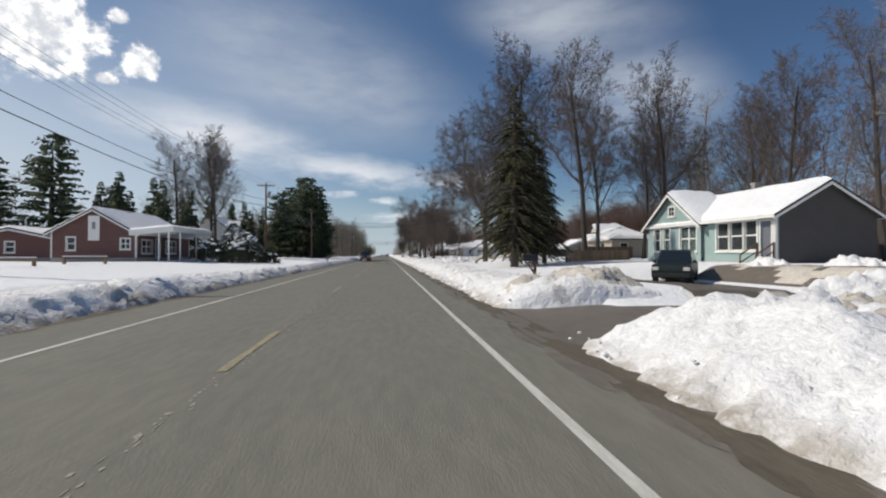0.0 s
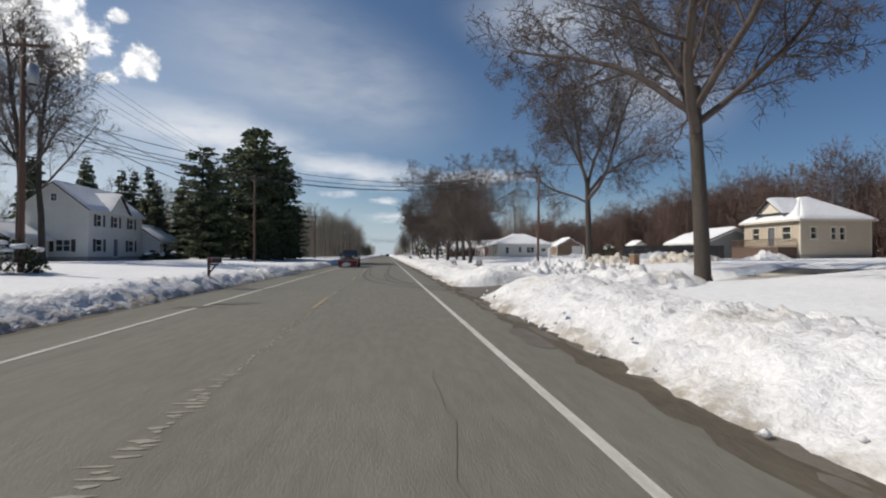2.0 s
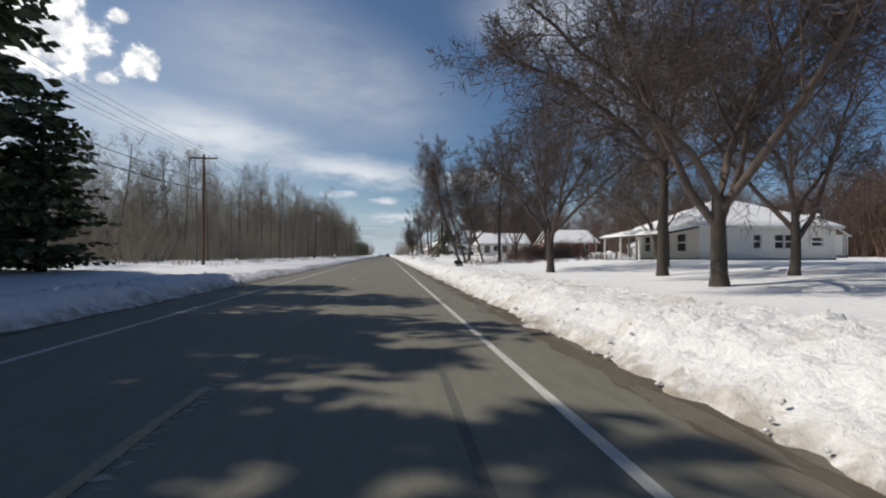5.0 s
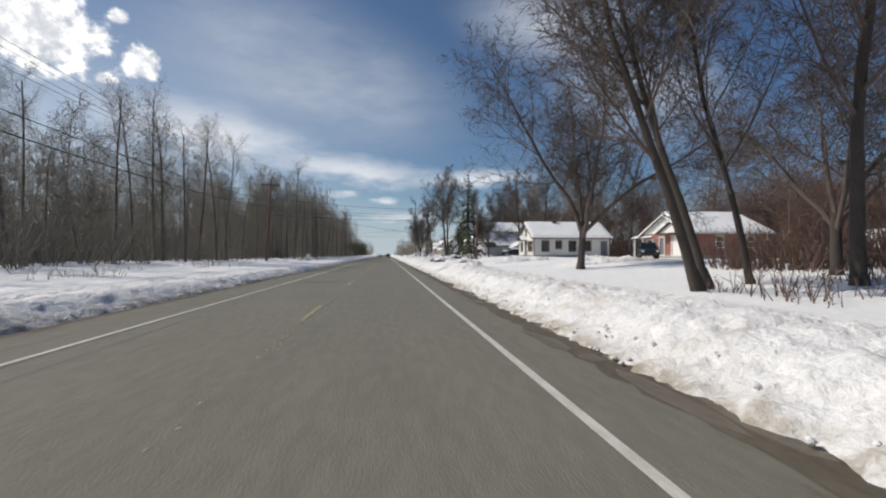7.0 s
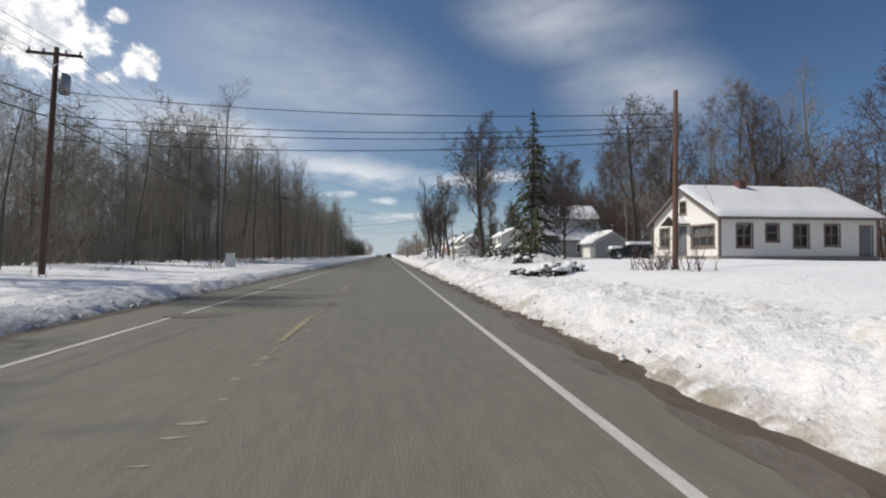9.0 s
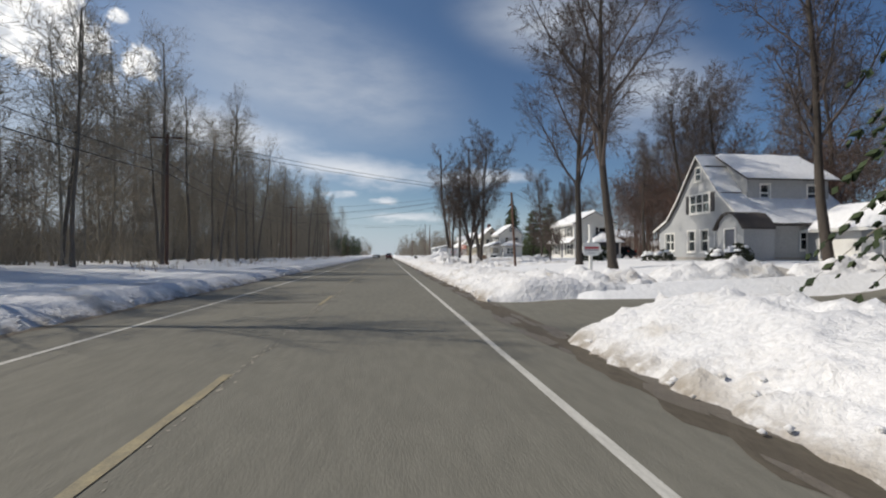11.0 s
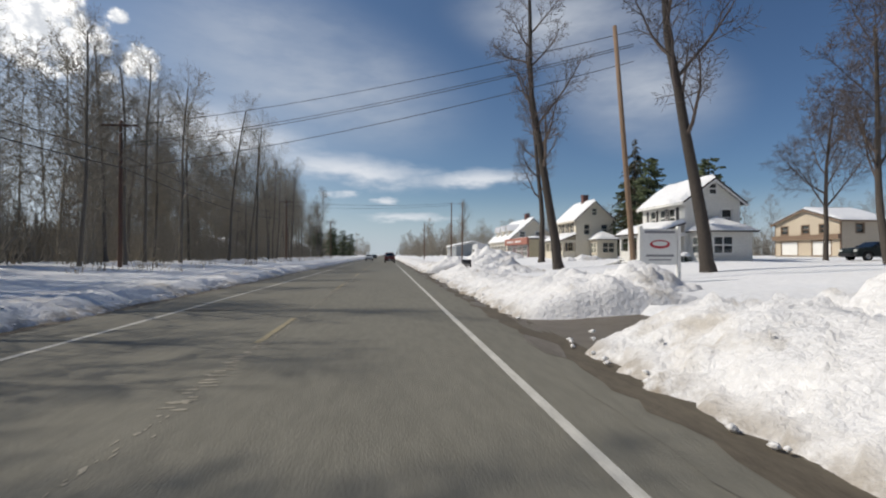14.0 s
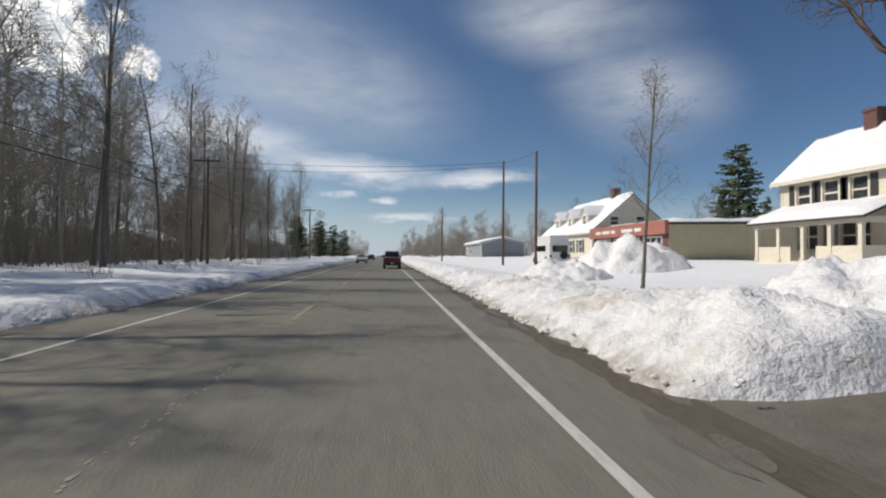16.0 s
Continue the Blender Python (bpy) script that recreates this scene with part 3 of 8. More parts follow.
def build_bank(side, y0, y1, name):
    """A ploughed snow bank: a ragged ridge of lumps and broken slabs."""
    dy, n = (0.14, 34) if side > 0 else (0.20, 24)
    rows = int((y1 - y0) / dy)
    edge = ROAD_R if side > 0 else ROAD_L
    vs, fs = [], []
    for j in range(rows + 1):
        y = y0 + j * dy
        gap = drive_at(y, 1.0) if side > 0 else 0.0
        k2 = 178 < y < 186 or 85 < y < 93
        calm = 1.0 if side > 0 else 1 - 0.55 * smooth01((y - 125) / 25)
        near = max((math.exp(-((y - c) / 2.8) ** 2) for a, b in DRIVES[:-1] for c in (a - 2.4, b + 2.6)), default=0) if side > 0 else 0
        h = (0.27 if side > 0 else 0.24) + 0.18 * noise.noise((y * 0.09, 3.1 * side, 0)) + (0.34 * near if side > 0 else 0.0)
        h = (h if side > 0 else (h * 0.85 + 0.06) * (1 - 0.55 * smooth01((y - 125) / 25))) * (1 - gap)
        wob = 0.34 * noise.noise((y * 0.35, 9.0 + side, 0)) + 0.22 * noise.noise((y * 1.7, 4.0 + side, 0)) + 0.5 * gap
        width = (4.6 + 0.8 * near) if side > 0 else 2.9
        for i in range(n + 1):
            t = i / n
            x = edge + side * (wob * (1 - t) + t * width)
            base = land(x, y) if t > 0.05 else 0.0
            prof = min(1.0, t / 0.42) ** 0.9 if t < 0.42 else 1.0 - smooth01((t - 0.50) / 0.50)
            lump = 0.5 + 0.5 * noise.noise((x * 1.3, y * 1.3, 2.0 + side))
            d = noise.voronoi((x * 1.9, y * 1.9, 5.0 + side))[0]
            e = noise.voronoi((x * 4.4, y * 4.4, 8.0 + side))[0]
            tone = (0.5 + 0.5 * noise.noise((y * 0.21, x * 0.3, 6))) * (1 - gap)
            chunk = 0.20 * (d[1] - d[0] - 0.22) + 0.20 * (e[1] - e[0] - 0.2)
            body = h * prof * (0.60 + 0.66 * lump)
            fade = smooth01((t + 0.02) / 0.05) * (1 - smooth01((t - 0.80) / 0.18))
            body += fade * calm * (0.35 + 0.9 * tone) * (chunk + 0.10 * noise.noise((x * 5.3, y * 5.3, 1)))
            rise = smooth01(t / 0.38)
            z = -0.10 + 0.10 * smooth01(t / 0.05) + max(0.0, body) + base * rise * (1 - prof * 0.35)
            if t > 0.97:
                z = base - 0.06
            if not k2:
                z -= 0.20 * smooth01((gap - 0.35) / 0.4)
            x += side * fade * 0.16 * noise.noise((y * 2.3, z * 3.0, 11 + side))
            vs.append((x, y, max(z, -0.14 if t < 0.05 else (0.0 if k2 else -0.02 - 0.2 * smooth01((gap - 0.35) / 0.4)))))
    w = n + 1
    for j in range(rows):
        for i in range(n):
            a = j * w + i
            fs.append((a, a + 1, a + w + 1, a + w) if side > 0 else (a, a + w, a + w + 1, a + 1))
    g = Geo()
    g.v, g.f = vs, fs
    return tagged(g.obj(name, EDGE_SNOW, smooth=True), "ploughed bank of lumpy white snow along the road edge", "snow bank", kind="stuff")


build_bank(1, -12, 420, "snow_bank")
build_bank(-1, -12, 420, "snow_bank")


def far_bank(side):
    g = Geo()
    edge = ROAD_R if side > 0 else ROAD_L
    y = 418.0
    while y < 1500:
        h = 0.5 + 0.3 * noise.noise((y * 0.05, side, 0))
        l = 12 if y < 700 else 60
        xs = [edge, edge + side * 0.9, edge + side * 2.2, edge + side * 3.2]
        zs = [-0.05, 0.2 + h * 0.6, 0.35 + h * 0.6, 0.4]
        for k in range(3):
            g.face((xs[k], y, zs[k]), (xs[k + 1], y, zs[k + 1]), (xs[k + 1], y + l, zs[k + 1]), (xs[k], y + l, zs[k]))
        y += l
    tagged(g.obj("snow_bank", BANK_SNOW, smooth=True), "distant ploughed snow bank along the road", "snow bank", kind="stuff")


far_bank(1)
far_bank(-1)


def snow_lumps():
    """Broken lumps thrown on and in front of the banks."""
    r = random.Random(77)
    for side in (1, -1):
        g = Geo()
        for k in range(1300):
            y = r.uniform(-8, 400)
            if side > 0 and drive_at(y, 0.4) > 0.5:
                continue
            edge = ROAD_R if side > 0 else ROAD_L
            x = edge + side * abs(r.gauss(0.0, 0.38))
            s = r.uniform(0.025, 0.065)
            t = abs(x - edge)
            z = 0.01 + 0.35 * smooth01(t / 1.0)
            c = Vector((x, y, z))
            ring = [Vector((math.cos(a) * s * r.uniform(0.7, 1.3), math.sin(a) * s * r.uniform(0.7, 1.3), r.uniform(-0.2, 0.3) * s)) for a in [i * 1.2566 for i in range(5)]]
            top, bot = c + Vector((0, 0, s * r.uniform(0.5, 0.9))), c - Vector((0, 0, s * 0.8))
            i0 = len(g.v)
            g.v += [tuple(c + p) for p in ring] + [tuple(top), tuple(bot)]
            for i in range(5):
                g.f += [(i0 + i, i0 + (i + 1) % 5, i0 + 5), (i0 + (i + 1) % 5, i0 + i, i0 + 6)]
        tagged(g.obj("snow_lump", BANK_SNOW, smooth=True), "broken lumps of packed snow on the bank", "snow lump", kind="stuff")


snow_lumps()

# ---- houses ----
FOOT = []


def claim(m, W, D):
    """Notes the ground that a house stands on."""
    c = [m @ Vector(p) for p in ((0, 0, 0), (W, 0, 0), (W, D, 0), (0, D, 0))]
    FOOT.append((min(p.x for p in c), max(p.x for p in c), min(p.y for p in c), max(p.y for p in c)))


def free(x, y, gap=2.5):
    return not any(a - gap < x < b + gap and c - gap < y < d + gap for a, b, c, d in FOOT)


class Face:
    """A wall plane: u along it, v up, w outwards."""

    def __init__(self, o, a, n):
        self.o, self.a, self.n = Vector(o), Vector(a), Vector(n)

    def at(self, u, v, w=0.0):
        return self.o + self.a * u + Vector((0, 0, v)) + self.n * w

    def box(self, g, u0, u1, v0, v1, w0, w1):
        p = [self.at(u, v, w) for w in (w0, w1) for u, v in ((u0, v0), (u1, v0), (u1, v1), (u0, v1))]
        return g.solid(p, [(3, 2, 1, 0), (4, 5, 6, 7), (0, 1, 5, 4), (1, 2, 6, 5), (2, 3, 7, 6), (3, 0, 4, 7)])


    def ring(self, g, u0, u1, v0, v1, e, w0, w1):
        """A rectangular frame of width e."""
        o, n = [(u0, v0), (u1, v0), (u1, v1), (u0, v1)], [(u0 + e, v0 + e), (u1 - e, v0 + e), (u1 - e, v1 - e), (u0 + e, v1 - e)]
        p = [self.at(u, v, w) for w in (w0, w1) for u, v in o + n]
        f = []
        for i in range(4):
            j = (i + 1) % 4
            f += [(i, j, 4 + j, 4 + i), (8 + i, 12 + i, 12 + j, 8 + j), (i, 8 + i, 8 + j, j), (4 + i, 4 + j, 12 + j, 12 + i)]
        return g.solid(p, f)


def wall_panel(parent, fc, length, v0, v1, holes, mat, top=None, thick=0.16, name="wall"):
    """A wall with real openings; top: outline points above v1 for a gable."""
    g = Geo()
    us = sorted({0.0, length, *[h[0] for h in holes], *[h[1] for h in holes]})
    vs = sorted({v0, v1, *[h[2] for h in holes], *[h[3] for h in holes]})
    for a, b in zip(us, us[1:]):
        for c, d in zip(vs, vs[1:]):
            mu, mv = (a + b) / 2, (c + d) / 2
            if any(h[0] < mu < h[1] and h[2] < mv < h[3] for h in holes):
                continue
            g.face(fc.at(a, c), fc.at(b, c), fc.at(b, d), fc.at(a, d))
            g.face(fc.at(a, d, -thick), fc.at(b, d, -thick), fc.at(b, c, -thick), fc.at(a, c, -thick))
    for a, b, c, d in [h[:4] for h in holes]:
        for p, q in (((a, c), (b, c)), ((b, c), (b, d)), ((b, d), (a, d)), ((a, d), (a, c))):
            g.face(fc.at(*p), fc.at(*p, -thick), fc.at(*q, -thick), fc.at(*q))
    if top:
        g.face(fc.at(0, v1), fc.at(length, v1), *[fc.at(u, v) for u, v in top])
        g.face(*[fc.at(u, v, -thick) for u, v in reversed(top)], fc.at(length, v1, -thick), fc.at(0, v1, -thick))
    return g.obj(name, mat, parent)


def add_window(parent, fc, u0, u1, v0, v1, kind, trim, shutter=None, cut=True):
    """kind: w sash window, b two sashes side by side, t three, d door, g garage door, l dark lattice vent."""
    g = Geo()
    e, dep = 0.10, (-0.10 if cut else 0.012)
    fc.ring(g, u0 - e, u1 + e, v0 - e, v1 + e, e, 0.004, 0.045)
    sill = Geo()
    fc.box(sill, u0 - e - 0.04, u1 + e + 0.04, v0 - e - 0.05, v0 - e + 0.02, 0.046, 0.10)
    if kind in "wbt":
        n = {"w": 1, "b": 2, "t": 3}[kind]
        s = 0.045
        for i in range(n):
            a, b = u0 + (u1 - u0) * i / n, u0 + (u1 - u0) * (i + 1) / n
            m = (v0 + v1) / 2
            if i == 0:
                win = g.obj("window", trim, parent, "white-trimmed sash window")
                sill.obj("window_sill", trim, win)
            for c, d, k in ((v0, m, 0.0), (m, v1, 0.006)):
                q = Geo()
                fc.ring(q, a + 0.001, b - 0.001, c, d, s, dep + k, dep + 0.05 + k)
                q.obj("sash", trim, win)
            p = Geo()
            fc.box(p, a + 0.02, b - 0.02, v0 + 0.02, v1 - 0.02, dep + 0.012, dep + 0.020)
            p.obj("pane", GLASS, win).visible_shadow = False
        if cut and int(u0 * 7 + v0 * 3) % 3 == 1:
            c = Geo()
            h = 0.35 + 0.3 * ((u0 * 3.7 + v1) % 1)
            fc.box(c, u0 + 0.02, u1 - 0.02, v1 - (v1 - v0) * h, v1, dep - 0.10, dep - 0.09)
            c.obj("blind", CURTAIN, win, "pale drawn window blind")
    elif kind == "l":
        win = g.obj("window", trim, parent, "small white attic window")
        sill.obj("window_sill", trim, win)
        p = Geo()
        fc.box(p, u0, u1, v0, v1, 0.003, 0.012)
        p.obj("pane", CARGLASS, win)
        b = Geo()
        m = (u0 + u1) / 2
        fc.box(b, m - 0.02, m + 0.02, v0, v1, 0.013, 0.03)
        fc.box(b, u0, u1, (v0 + v1) / 2 - 0.02, (v0 + v1) / 2 + 0.02, 0.013, 0.031)
        b.obj("glazing_bar", trim, win)
    else:
        win = g.obj("door_casing", trim, parent)
        d = Geo()
        fc.box(d, u0, u1, v0, v1, dep - 0.03, dep + 0.02)
        if kind == "g":
            for i in range(4):
                h = (v1 - v0) / 4
                fc.box(d, u0 + 0.05, u1 - 0.05, v0 + h * i + 0.04, v0 + h * (i + 1) - 0.04, dep + 0.021, dep + 0.04)
            leaf = d.obj("garage_door", TRIM, parent, "white panelled garage door")
        else:
            for c, e2 in ((0.12, 0.45), (0.55, 0.92)):
                fc.box(d, u0 + 0.14, u1 - 0.14, v0 + (v1 - v0) * c, v0 + (v1 - v0) * e2, dep + 0.021, dep + 0.035)
            leaf = d.obj("door", DOORWOOD, parent, "dark panelled front door")
            k = Geo()
            fc.box(k, u1 - 0.11, u1 - 0.06, v0 + 0.95, v0 + 1.05, dep + 0.02, dep + 0.08)
            k.obj("door_handle", STEEL, leaf)
    if shutter:
        w = min(0.42, (u1 - u0) * 0.42)
        for a, b in ((u0 - e - w, u0 - e - 0.01), (u1 + e + 0.01, u1 + e + w)):
            s = Geo()
            fc.box(s, a, b, v0 - 0.03, v1 + 0.03, 0.005, 0.04)
            leaf = s.obj("shutter", shutter, parent, "dark louvred shutter")
            h = (v1 - v0) / 7
            for i in range(7):
                k = Geo()
                fc.box(k, a + 0.04, b - 0.04, v0 + h * i + 0.02, v0 + h * i + h * 0.7, 0.041, 0.055)
                k.obj("slat", shutter, leaf)
    return win


def slab(parent, quad, thick, mat, name="roof", label=""):
    g = Geo()
    q = [Vector(p) for p in quad]
    lo = [p - Vector((0, 0, thick)) for p in q]
    g.solid(q + lo, [(0, 1, 2, 3), (7, 6, 5, 4), (0, 4, 5, 1), (1, 5, 6, 2), (2, 6, 7, 3), (3, 7, 4, 0)])
    return g.obj(name, mat, parent, label)


def snow_cover(m, quads, depth, label="thick snow lying on the roof", name="roof_snow", seed=0, mat=None):
    """Snow that lies on one or more slopes, thick and rounded at its edges."""
    g = Geo()
    for k, quad in enumerate(quads):
        a, b, c, d = [Vector(p) for p in quad]
        nu, nv = max(3, int((b - a).length / 0.35)), max(3, int((d - a).length / 0.35))
        nu, nv = min(nu, 34), min(nv, 22)
        i0 = len(g.v)
        for j in range(nv + 1):
            for i in range(nu + 1):
                s, t = i / nu, j / nv
                p = a.lerp(b, s).lerp(d.lerp(c, s), t)
                e = min(s, 1 - s) * (b - a).length
                f = min(t, 10) * (d - a).length
                edge = min(1.0, (min(e, f) / 0.28)) if min(e, f) > 0 else 0.0
                h = depth * (edge ** 0.5) * (0.85 + 0.35 * noise.noise((p.x * 0.6 + seed, p.y * 0.6, k * 3.0))) + 0.03 * noise.noise((p.x * 2.1, p.y * 2.1 + seed, 0)) * edge
                out = 0.0
                g.v.append((p.x, p.y, p.z + 0.008 + max(0.0, h)))
        w = nu + 1
        for j in range(nv):
            for i in range(nu):
                q = i0 + j * w + i
                g.f.append((q, q + 1, q + w + 1, q + w))
        # skirts along the open edges
        for i in range(nu):
            q = i0 + i
            g.face(g.v[q], g.v[q + 1], Vector(g.v[q + 1]) - Vector((0, 0, 0.03)), Vector(g.v[q]) - Vector((0, 0, 0.03)))
    ob = g.obj(name, mat or SNOW, None, "", True)
    ob.matrix_basis = m
    return tagged(ob, label, "snow")


def house(name, m, label, W, D, eave, ridge, axis, wall, holes, over=0.38, floor_z=0.0, roof=None, trim=None, shutter=None, snow=0.24, group="houses along the road", gap_roof=None, category="house"):
    """A gabled house. Local: front on y=0 facing -y, x 0..W, y 0..D, ground z=0."""
    trim, roof = trim or TRIM, roof or SHINGLE
    ob = thing(name, m, label, category, group)
    claim(m, W, D)
    F = {"front": (Face((0, 0, 0), (1, 0, 0), (0, -1, 0)), W), "right": (Face((W, 0, 0), (0, 1, 0), (1, 0, 0)), D),
         "back": (Face((W, D, 0), (-1, 0, 0), (0, 1, 0)), W), "left": (Face((0, D, 0), (0, -1, 0), (-1, 0, 0)), D)}
    for side, (fc, ln) in F.items():
        hs = holes.get(side, [])
        gable = (side in ("front", "back")) == (axis == "y")
        hip = axis == "hip"
        cuts = [h for h in hs if h[3] < eave and h[4] != "l"]
        wall_panel(ob, fc, ln, 0.45 + floor_z, eave, cuts, wall, [(ln / 2, ridge)] if gable and not hip else None)
        for h in hs:
            add_window(ob, fc, h[0], h[1], h[2], h[3], h[4], trim, shutter if len(h) > 5 else None, cut=h in cuts)
        g = Geo()
        fc.box(g, -0.02, ln + 0.02, -0.9, 0.45 + floor_z, -0.2, 0.03)
        g.obj("foundation", FOUND, ob)
        for a in (0, ln - 0.12):
            g = Geo()
            fc.box(g, a, a + 0.12, 0.46 + floor_z, eave, 0.004, 0.03)
            g.obj("corner_board", trim, ob)
        if gable and not hip:
            # raking boards under the roof edge
            g = Geo()
            k = (ridge - eave) / (ln / 2)
            for s in (0, 1):
                pts = [(-over, eave - k * over), (ln / 2, ridge)] if s == 0 else [(ln / 2, ridge), (ln + over, eave - k * over)]
                (u0, z0), (u1, z1) = pts
                p = [fc.at(u0, z0 - 0.18, over - 0.03), fc.at(u1, z1 - 0.18, over - 0.03), fc.at(u1, z1 - 0.02, over - 0.03), fc.at(u0, z0 - 0.02, over - 0.03)]
                q = [x + fc.n * 0.04 for x in p]
                g.solid(p + q, [(3, 2, 1, 0), (4, 5, 6, 7), (0, 1, 5, 4), (1, 2, 6, 5), (2, 3, 7, 6), (3, 0, 4, 7)])
            g.obj("bargeboard", trim, ob)
    if axis == "x":
        k = (ridge - eave) / (D / 2)
        lo = eave - k * over
        quads = [[(-over, -over, lo), (W + over, -over, lo), (W + over, D / 2, ridge), (-over, D / 2, ridge)],
                 [(W + over, D + over, lo), (-over, D + over, lo), (-over, D / 2, ridge), (W + over, D / 2, ridge)]]
    elif axis == "y":
        k = (ridge - eave) / (W / 2)
        lo = eave - k * over
        quads = [[(W + over, -over, lo), (W + over, D + over, lo), (W / 2, D + over, ridge), (W / 2, -over, ridge)],
                 [(-over, D + over, lo), (-over, -over, lo), (W / 2, -over, ridge), (W / 2, D + over, ridge)]]
    else:
        o, r = over, W / 2 if W < D else D / 2
        if W >= D:
            p, q = (r, D / 2, ridge), (W - r, D / 2, ridge)
        else:
            p, q = (W / 2, r, ridge), (W / 2, D - r, ridge)
        c = [(-o, -o, eave), (W + o, -o, eave), (W + o, D + o, eave), (-o, D + o, eave)]
        quads = ([[c[0], c[1], q, p], [c[2], c[3], p, q], [c[1], c[2], q, q], [c[3], c[0], p, p]] if W >= D else
                 [[c[0], c[1], p, p], [c[1], c[2], q, p], [c[2], c[3], q, q], [c[3], c[0], p, q]])
    up = Vector((0, 0, 0.14))
    quads = [[Vector(p) + up for p in q] for q in quads]
    for q in quads:
        slab(ob, q, 0.14, roof)
    for q in quads[:2]:
        g = Geo()
        a, b = q[0], q[1]
        d = (b - a).normalized()
        n = d.cross(Vector((0, 0, 1)))
        g.solid([a - n * 0.0 + Vector((0, 0, -0.20)), b + Vector((0, 0, -0.20)), b + Vector((0, 0, -0.02)), a + Vector((0, 0, -0.02)),
                 a + n * 0.05 + Vector((0, 0, -0.20)), b + n * 0.05 + Vector((0, 0, -0.20)), b + n * 0.05 + Vector((0, 0, -0.02)), a + n * 0.05 + Vector((0, 0, -0.02))],
                [(3, 2, 1, 0), (4, 5, 6, 7), (0, 1, 5, 4), (1, 2, 6, 5), (2, 3, 7, 6), (3, 0, 4, 7)])
        g.obj("fascia", trim, ob)
    if snow:
        snow_cover(m, quads, snow, seed=len(MATS) + W)
    # rooms are dark behind the panes: a floor and a ceiling close them
    g = Geo()
    g.box(0.17, W - 0.17, 0.17, D - 0.17, 0.40 + floor_z, 0.44 + floor_z)
    g.obj("floorboards", INSIDE, ob)
    g = Geo()
    g.box(0.17, W - 0.17, 0.17, D - 0.17, eave - 0.06, eave - 0.02)
    g.obj("attic_floor", INSIDE, ob)
    return ob


def chimney(parent, x, y, z0, z1, mat=None, s=0.35):
    g = Geo()
    g.box(x - s, x + s, y - s, y + s, z0, z1)
    g.box(x - s - 0.06, x + s + 0.06, y - s - 0.06, y + s + 0.06, z1, z1 + 0.14)
    return g.obj("chimney", mat or DARKBRICK, parent, "brick chimney")


def posts(parent, pts, z0, z1, s, mat, name="post"):
    for x, y in pts:
        g = Geo()
        g.box(x - s, x + s, y - s, y + s, z0, z1)
        g.box(x - s - 0.03, x + s + 0.03, y - s - 0.03, y + s + 0.03, z0, z0 + 0.12)
        g.box(x - s - 0.03, x + s + 0.03, y - s - 0.03, y + s + 0.03, z1 - 0.12, z1)
        g.obj(name, mat, parent)


def railing(parent, a, b, z0, z1, mat, step=0.16):
    a, b = Vector(a), Vector(b)
    g = Geo()
    n = max(2, int((b - a).length / step))
    d = (b - a).normalized()
    s = Vector((-d.y, d.x, 0)) * 0.03

    def beam(p, q, za, zb):
        g.solid([(p.x - s.x, p.y - s.y, za), (q.x - s.x, q.y - s.y, za), (q.x + s.x, q.y + s.y, za), (p.x + s.x, p.y + s.y, za),
                 (p.x - s.x, p.y - s.y, zb), (q.x - s.x, q.y - s.y, zb), (q.x + s.x, q.y + s.y, zb), (p.x + s.x, p.y + s.y, zb)],
                [(3, 2, 1, 0), (4, 5, 6, 7), (0, 1, 5, 4), (1, 2, 6, 5), (2, 3, 7, 6), (3, 0, 4, 7)])
    beam(a, b, z1 - 0.07, z1)
    beam(a, b, z0 + 0.08, z0 + 0.14)
    for i in range(n + 1):
        p = a.lerp(b, i / n)
        g.box(p.x - 0.02, p.x + 0.02, p.y - 0.02, p.y + 0.02, z0, z1 - 0.06)
    return g.obj("railing", mat, parent)


def steps(parent, x0, x1, y, z_top, n, mat, sign=-1, rise=0.18, run=0.28):
    for i in range(n):
        g = Geo()
        a, b = y + sign * run * i, y + sign * run * (i + 1)
        g.box(x0, x1, min(a, b), max(a, b), -0.5, z_top - rise * i)
        g.obj("step", mat, parent)


def right_side(x0, y_far, z):
    """The pose of a house on the right of the road whose front faces it."""
    return pose(x0, y_far, z, 0, 0, -90)


def left_side(x0, y_near, z):
    return pose(x0, y_near, z, 0, 0, 90)


